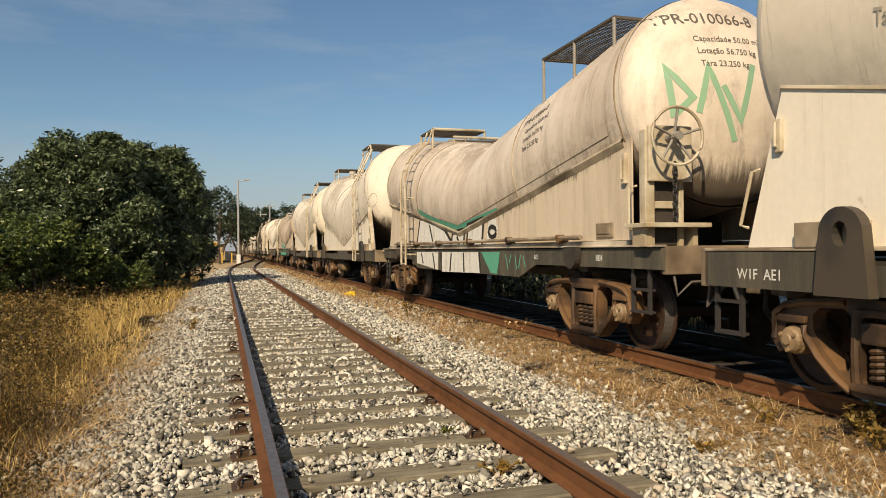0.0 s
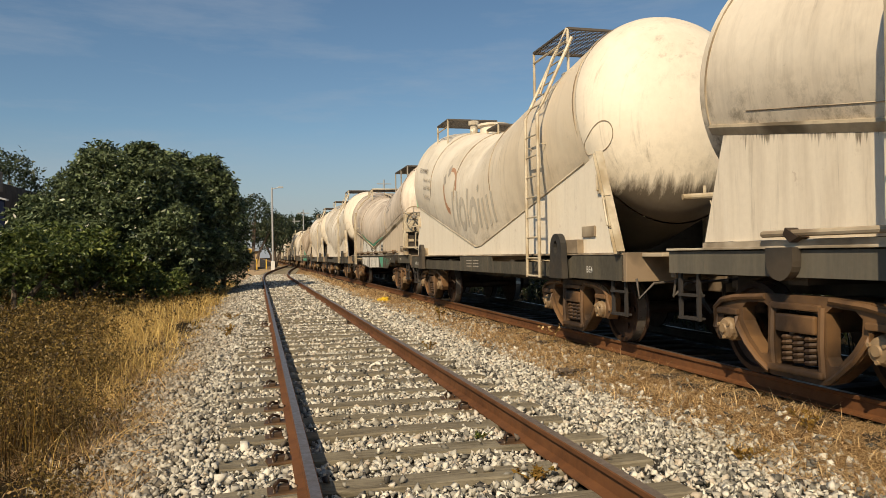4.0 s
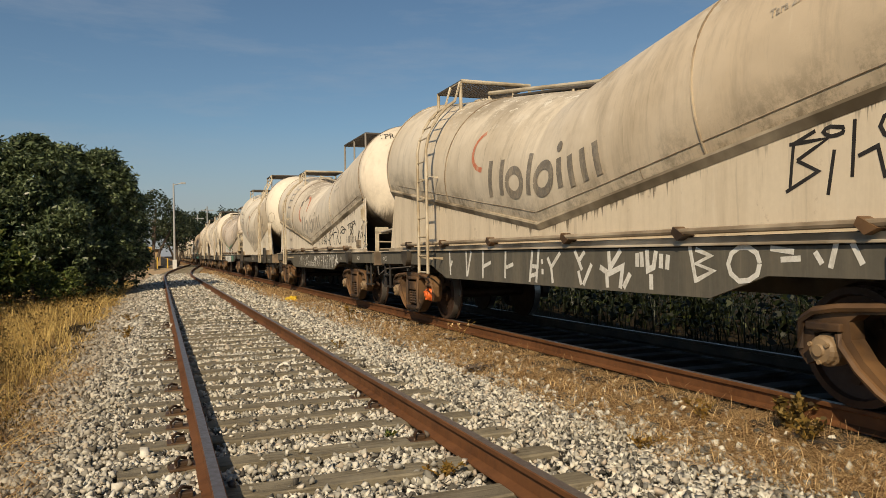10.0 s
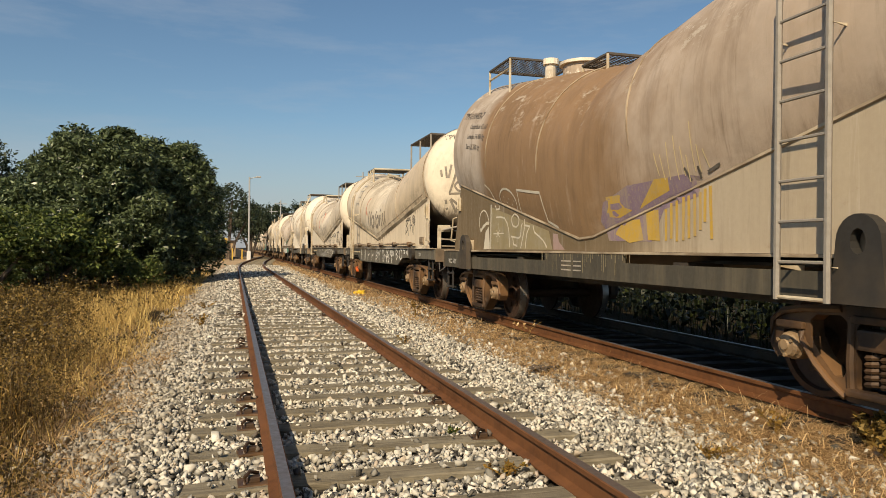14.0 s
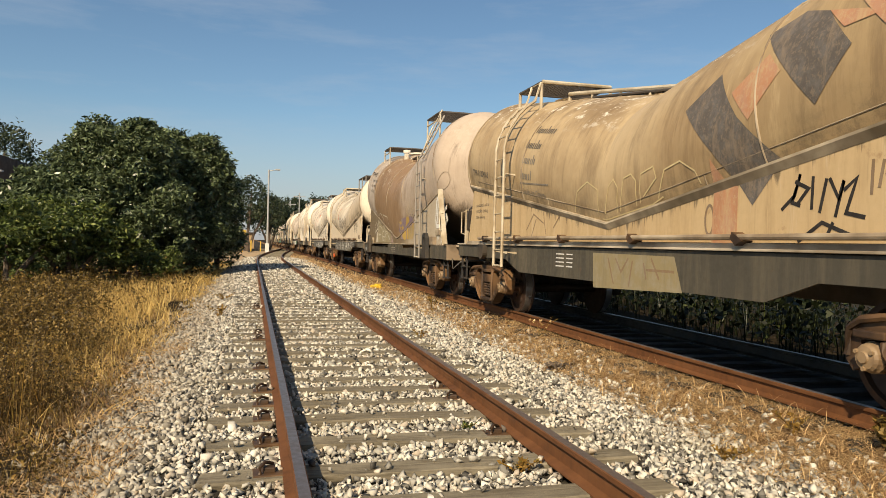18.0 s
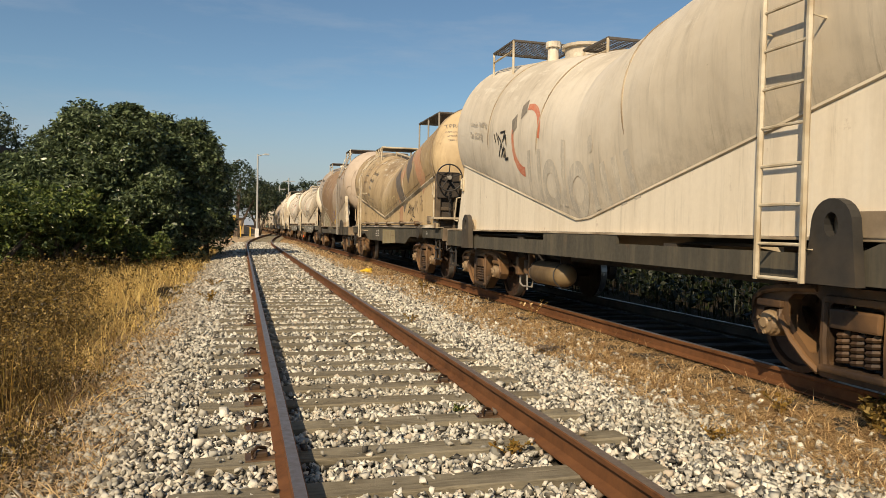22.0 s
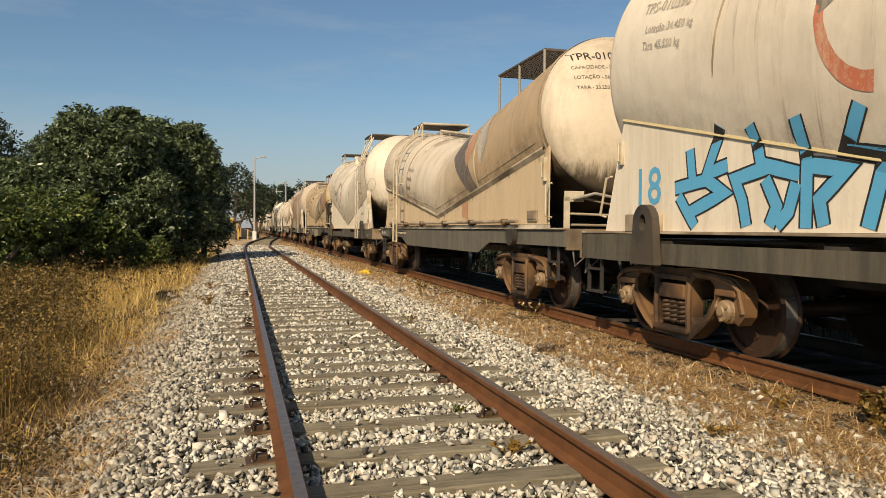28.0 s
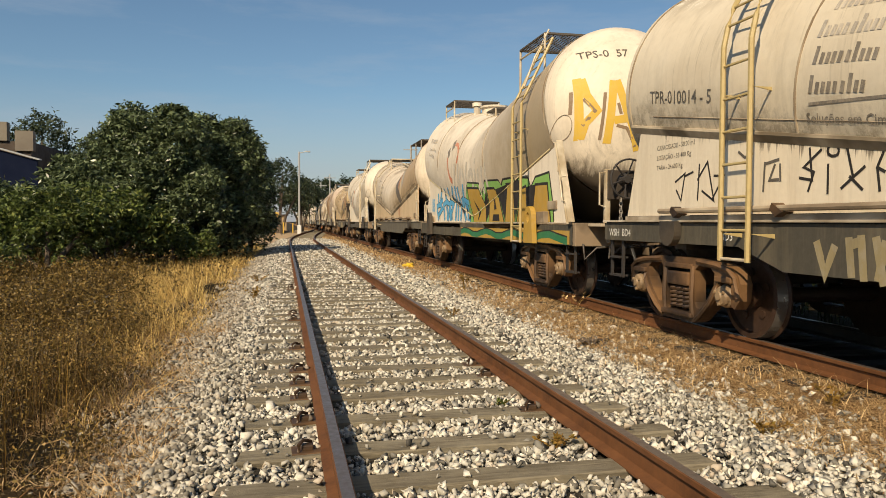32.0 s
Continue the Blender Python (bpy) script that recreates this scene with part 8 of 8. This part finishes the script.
data_lines(t, 4.66, 0.10, 0.13, "grey", ("Lotação 74.450 kg", "Tara 25.550 kg"))
s.text("AD1", -5.5, 0.96, 0.12, "white")
tagged(G, "pale cream cement wagon with a red arc sign", "train wagon", "wagons of the cement train")

# H: tan, dark lettering
repaint(H, **coat("light_tan", (0.66, 0.565, 0.435), (0.38, 0.285, 0.18), 0.6, 0.5, (0.62, 0.475, 0.30), (0.44, 0.315, 0.18), mould=0.95, near=(0.44, 0.30, 0.155)))
t, p, s, e = faces(H, "TPR")
t.text("TPR-010051 0", 5.95, -0.30, 0.20, "darkgrey")
for a, b, w in ((3.07, 0.34, 0.62), (3.06, 0.10, 0.60), (3.10, -0.15, 0.52)):
    bar_word(t, a, b - 0.04, w, "grey" if b > 0.3 else "darkgrey")
t.strokes([[(3.10, -0.32), (1.9, -0.18)]], 0.025, "grey", "rule")
t.text("Soluções em Cimento", 3.12, -0.41, 0.125, "darkgrey")
data_lines(p, 5.95, 2.08, 0.09, "darkgrey", ("CAPACIDADE - 50.00 m3", "LOTAÇÃO - 56.700 kg", "TARA - 23.200 kg"))
t.patch([(-1.35, 0.55), (-1.7, 0.9), (-2.05, 0.95), (-2.95, -0.46), (-2.5, -0.5)], "slate", "paint_patch", "slate grey painted patch")
t.patch([(-2.25, 0.45), (-2.68, 0.92), (-2.95, 0.4), (-2.52, 0.05)], "salmon", "paint_patch", "salmon painted patch")
t.patch([(-2.7, 0.95), (-3.3, 1.05), (-3.75, 0.3), (-3.4, -0.1)], "grey", "paint_patch")
p.patch([(-1.9, 1.5), (-1.9, 1.86), (-2.35, 1.9), (-2.35, 1.4)], "salmon", "paint_patch")
s.text("WBL   BD4", 6.9, 1.05, 0.14, "white")
e.text("TPR-010031", -0.9, 0.78, 0.19, "black")
data_lines(e, -0.9, 0.62, 0.08, "blackfade", ("CAPACIDADE - 50.00", "LOTAÇÃO - 56.750", "TARA - 23.250"), 2.1)
tagged(H, "tan cement wagon with dark stencilled lettering", "train wagon", "wagons of the cement train")

# I: blue, gold and green graffiti
repaint(I, **coat("cream_graffiti", (0.78, 0.69, 0.55), (0.47, 0.38, 0.275), 0.5, 0.3, mould=0.3, near=(0.30, 0.225, 0.125)))
t, p, s, e = faces(I, "TPS")
logo(t, 1.78, 0.16, 1.05, "darkgrey", "red")
word_blocks(t, 1.5, -0.42, 0.95, "pale")
t.text("TPS-010390", 5.05, 0.46, 0.18, "grey")
data_lines(t, 4.9, 0.24, 0.12, "grey", ("Lotação 34.450 kg", "Tara 45.550 kg"))
m = Face(I, "TPS", "side")
BLUE_BARS = [[(4.17, 2.07), (4.12, 1.76)], [(3.64, 2.26), (3.89, 1.80), (3.56, 1.86)], [(4.43, 1.68), (3.89, 1.74), (3.60, 1.60), (4.17, 1.42), (4.07, 1.28)], [(4.36, 1.60), (4.10, 1.31)], [(3.20, 2.21), (3.10, 1.83), (2.63, 1.71)], [(3.00, 1.80), (3.45, 1.72), (3.34, 1.51), (3.28, 1.28)], [(3.04, 1.70), (2.89, 1.45), (2.98, 1.28)], [(2.67, 1.64), (2.75, 1.40), (2.89, 1.28)], [(2.61, 2.20), (2.55, 1.82), (2.55, 1.26)]]
BLUE_BARS += [[(2.55, 1.78), (2.14, 1.71), (2.41, 1.49), (2.36, 1.28)], [(1.93, 2.19), (2.12, 1.87), (1.78, 1.80), (1.93, 1.26)], [(1.59, 2.19), (1.58, 1.75), (1.62, 1.26)], [(1.30, 2.15), (1.22, 1.80), (1.17, 1.68), (1.35, 1.26)], [(2.12, 1.87), (1.12, 1.64)], [(0.62, 2.18), (0.67, 1.82), (1.01, 1.78)], [(0.68, 1.80), (0.21, 1.71), (0.16, 1.60)], [(0.72, 1.75), (1.07, 1.60), (0.89, 1.45), (0.75, 1.26)], [(0.61, 1.74), (0.52, 1.44), (0.54, 1.26)], [(0.46, 1.69), (0.30, 1.44), (0.37, 1.25)]]
m.strokes(BLUE_BARS, 0.165, "black", label="black edge of the blue graffiti")
m.strokes(BLUE_BARS, 0.125, "blue", label="angular light blue graffiti")
m.text("18", 5.28, 1.53, 0.60, "blue")
m.patch([(0.38, 1.235), (0.36, 1.91), (0.12, 2.19), (-0.89, 2.13), (-1.06, 1.89), (-1.38, 2.17), (-2.32, 2.14), (-2.43, 2.03), (-2.6, 2.14), (-3.21, 2.15), (-3.3, 2.0), (-3.46, 2.11), (-4.03, 2.07), (-4.19, 1.88), (-4.44, 2.06),
         (-5.15, 2.10), (-5.35, 1.56), (-5.40, 1.235)], "leafgreen", label="green graffiti border")
m.strokes([[(0.36, 1.91), (0.12, 2.19), (-0.89, 2.13), (-1.06, 1.89), (-1.38, 2.17), (-2.32, 2.14), (-2.43, 2.03), (-2.6, 2.14), (-3.21, 2.15), (-3.3, 2.0), (-3.46, 2.11), (-4.03, 2.07), (-4.19, 1.88), (-4.44, 2.06), (-5.15, 2.10), (-5.35, 1.56), (-5.40, 1.24)]], 0.04, "black", label="black graffiti edge")
for poly in ([(0.15, 2.06), (-0.82, 2.02), (-1.12, 1.67), (-1.15, 1.24), (-0.03, 1.24)], [(-1.45, 2.0), (-1.96, 1.99), (-2.52, 1.24), (-1.36, 1.24)], [(-2.73, 2.04), (-3.11, 2.04), (-3.27, 1.24), (-2.58, 1.24)],
             [(-3.62, 1.88), (-3.92, 1.92), (-4.03, 1.24), (-3.36, 1.24)], [(-4.45, 1.92), (-5.08, 1.91), (-5.26, 1.24), (-4.27, 1.24)]):
    m.patch(poly, "gold", label="gold graffiti block")
    m.strokes([poly[-1:] + poly[:-1]], 0.05, "black", label="black graffiti edge")
for poly in ([(-1.12, 1.72), (-1.40, 1.97), (-1.36, 1.42), (-1.18, 1.26)], [(-2.0, 1.96), (-2.72, 2.03), (-2.56, 1.30)], [(-3.12, 2.03), (-3.48, 2.06), (-3.58, 1.86), (-3.32, 1.28)], [(-3.94, 1.90), (-4.44, 1.92), (-4.24, 1.26), (-4.06, 1.3)],
             [(-0.30, 1.80), (-0.72, 1.46), (-0.42, 1.26), (-0.55, 1.46)], [(-1.78, 1.80), (-1.98, 1.52), (-1.80, 1.50)], [(-1.72, 1.40), (-2.15, 1.40), (-2.2, 1.26), (-1.66, 1.26)]):
    m.patch(poly, "black", label="black graffiti wedge")
s.patch([(1.0, 0.88), (1.0, 1.1), (-6.3, 1.1), (-6.3, 0.88)], "gold", label="gold and green graffiti band")
s.strokes([[(1.0 - 0.4 * i, 0.98 + 0.05 * math.sin(i * 1.3)) for i in range(19)]], 0.12, "deepgreen")
s.strokes([[(1.0 - 0.4 * i, 1.05 + 0.05 * math.sin(i * 1.3)) for i in range(19)]], 0.025, "black")
e.strokes([[(-1.12, 0.05), (-1.14, -0.32)], [(-0.96, -0.09), (-0.79, -0.30), (-0.97, -0.52)], [(-0.63, -0.01), (-0.71, -0.77)], [(-0.43, -0.19), (-0.39, -0.37)], [(-0.46, -0.55), (-0.29, -0.60), (-0.14, -0.89)], [(-0.17, -0.06), (0.04, -0.76)], [(0.45, 0.12), (0.16, -0.39)], [(0.51, -0.36), (0.44, -0.83)]], 0.05, "brown", label="brown edge of the yellow spray")
e.strokes([[(-1.03, 0.27), (-1.01, -0.74)], [(-0.97, 0.25), (-0.91, -0.03), (-0.76, -0.30), (-0.93, -0.49), (-0.99, -0.73)], [(-0.49, 0.19), (-0.60, -0.83)], [(-0.44, 0.19), (-0.30, -0.31), (-0.19, -0.60), (-0.10, -0.95)], [(-0.50, -0.47), (-0.27, -0.44)], [(-0.10, -0.11), (0.13, -0.82)], [(0.15, -0.82), (0.41, -0.10)]], 0.125, "yellow", label="large yellow sprayed strokes")
e.text("TPS-0  57", -0.97, 0.62, 0.2, "blackfade")
for o in I.children:
    if o.name.startswith("lifting_lug") and min(v.co.y for v in o.data.vertices) < 0:
        o.material_slots[0].link = "OBJECT"
        o.material_slots[0].material = INK["gold"]
tagged(I, "cream cement wagon with gold, green and blue graffiti", "train wagon", "wagons of the cement train")

# J: khaki cream, brake wheel, black tags
repaint(J, **coat("khaki_cream", (0.68, 0.60, 0.46), (0.44, 0.36, 0.25), 0.45, 0.35, (0.74, 0.65, 0.50), (0.46, 0.36, 0.24)), stile=M["yellow_iron"], rung=M["yellow_iron"], bracket=M["yellow_iron"])
t, p, s, e = faces(J, "TPR")
t.text("TPR-010014 - 5", 5.65, -0.20, 0.21, "blackfade")
for a, b, w in ((2.8, 0.62, 0.8), (2.86, 0.38, 0.75), (2.83, 0.15, 0.7), (2.84, -0.09, 0.62)):
    bar_word(t, a, b - 0.04, w, "grey" if b > 0.3 else "darkgrey")
t.strokes([[(2.82, -0.22), (1.6, -0.14)]], 0.025, "darkgrey", "rule")
t.text("Soluções em Cimento", 2.86, -0.38, 0.125, "darkgrey")
data_lines(p, 5.64, 2.12, 0.08, "blackfade", ("CAPACIDADE - 50.00 m3", "LOTAÇÃO - 55.400 Kg", "TARA - 24.600 Kg"))
p.strokes([[(5.20, 1.71), (4.98, 1.80), (5.06, 1.49), (5.17, 1.62)], [(4.98, 1.77), (4.80, 1.81)], [(4.68, 1.89), (4.71, 1.48)], [(4.72, 1.71), (4.52, 1.90), (4.39, 1.47), (4.63, 1.59)], [(4.40, 1.74), (4.21, 1.73), (4.43, 1.48)], [(2.93, 1.90), (2.89, 1.61), (3.06, 1.64)], [(2.78, 1.87), (3.00, 1.73), (2.87, 1.68), (2.94, 1.51)], [(2.58, 1.84), (2.59, 1.81), (2.62, 1.80), (2.66, 1.80), (2.70, 1.82), (2.71, 1.85), (2.70, 1.88), (2.67, 1.89), (2.63, 1.89), (2.59, 1.87), (2.58, 1.84)], [(2.70, 1.74), (2.70, 1.48)], [(2.49, 1.86), (2.42, 1.62)], [(2.29, 1.69), (2.40, 1.62), (2.55, 1.52)], [(2.46, 1.62), (2.31, 1.50)], [(2.11, 1.79), (2.17, 1.67), (2.09, 1.63)]], 0.026, "black", label="thin black sprayed signs")
p.strokes([[(2.17, 1.67), (2.14, 1.48)]], 0.026, "black", label="thin black sprayed signs")
p.strokes([[(3.97, 1.96), (3.86, 1.89), (3.73, 1.92)], [(3.77, 1.92), (3.80, 1.82)], [(3.54, 1.82), (3.56, 1.53)], [(3.54, 1.80), (3.33, 1.83)], [(3.39, 1.79), (3.47, 1.64), (3.33, 1.64)], [(3.32, 1.79), (3.31, 1.62)]], 0.028, "blackfade")
s.strokes([[(2.78, 1.08), (2.67, 0.80), (2.56, 1.05)], [(2.41, 1.12), (2.37, 0.79)], [(2.28, 1.14), (2.24, 0.77)], [(2.41, 1.05), (2.28, 1.09)], [(2.13, 1.13), (2.04, 0.75)], [(2.03, 1.10), (2.10, 0.78)]], 0.08, "olive", label="faded sprayed signs on the sill")
s.text("W5H  BD4", 6.9, 1.05, 0.14, "white")
s.text("BD3", 4.2, 1.05, 0.12, "white")
tagged(J, "khaki cement wagon with yellow ladder and black scrawls", "train wagon", "wagons of the cement train")

for w in (B, E, I):
    for o in list(w.children):
        if o.name.split(".")[0] in ("air_tank", "tank_strap", "tank_hanger", "brake_valve", "bracket", "air_pipe"):
            bpy.data.objects.remove(o)
repaint(E, seam_flange=M["seam"])
repaint(I, seam_flange=INK["goldpale"])
for w in (C, D):
    repaint(w, side_sill=M["sill_grey"])
repaint(H, side_sill=M["sill_grey"])
repaint(F, brake_stand=M["deck"], stand_post=M["deck"], brake_step=M["seam"], hand_wheel=M["dark"], spoke=M["dark"])
for w in (E, G, I):
    for o in w.children:
        if o.name.startswith("ladder"):
            o.location.y = -0.26
repaint(I, stile=M["yellow_iron"], rung=M["yellow_iron"], bracket=M["yellow_iron"])
repaint(A, back_plate=M["iron"])

# the wagons far ahead
FAR_COATS = [coat("far_cream", (0.78, 0.69, 0.55), (0.46, 0.38, 0.27), 0.5, 0.4), coat("far_brown", (0.56, 0.45, 0.33), (0.33, 0.245, 0.16), 0.65, 0.5), coat("far_pale", (0.82, 0.74, 0.61), (0.55, 0.46, 0.34), 0.4, 0.35)]
FAR_LABELS = ("dusty cream cement wagon far along the train", "brown rust-stained cement wagon far along the train", "pale cream cement wagon far along the train")
for i, w in enumerate(WAGONS[:-10]):
    k = (i * 2 + 1) % 3
    repaint(w, **FAR_COATS[k])
    tagged(w, FAR_LABELS[k])
f = Face(WAGONS[-13], "TPS", "plate")
f.patch([(2.2, 1.24), (2.0, 1.9), (-1.0, 1.32), (-2.5, 1.5), (-2.5, 1.24)], "green", label="faded green graffiti")
Face(WAGONS[-13], "TPS", "sill").patch([(2.6, 0.88), (2.6, 1.1), (-2.5, 1.1), (-2.5, 0.88)], "green", label="faded green graffiti")


# ---- what moves ----
def travelled(t):
    return float(np.interp(t, [a for a, _ in TRAVEL], [b for _, b in TRAVEL]))


def motions():
    for w, home in zip(WAGONS, HOME):
        walk(w, [(t, pose(TRAIN_X, home + s, 0)) for t, s in TRAVEL])
    times = [i * 0.18 for i in range(int(32 / 0.18))] + [32.0]
    for w in WAGONS[-10:]:
        for bog in w.children:
            if not bog.name.startswith("bogie"):
                continue
            for ws in bog.children:
                if ws.name.startswith("wheelset"):
                    y = ws.location.y
                    walk(ws, [(t, pose(0, y, 0.456, -math.degrees(travelled(t) / 0.456), 0, 0)) for t in times])


motions()
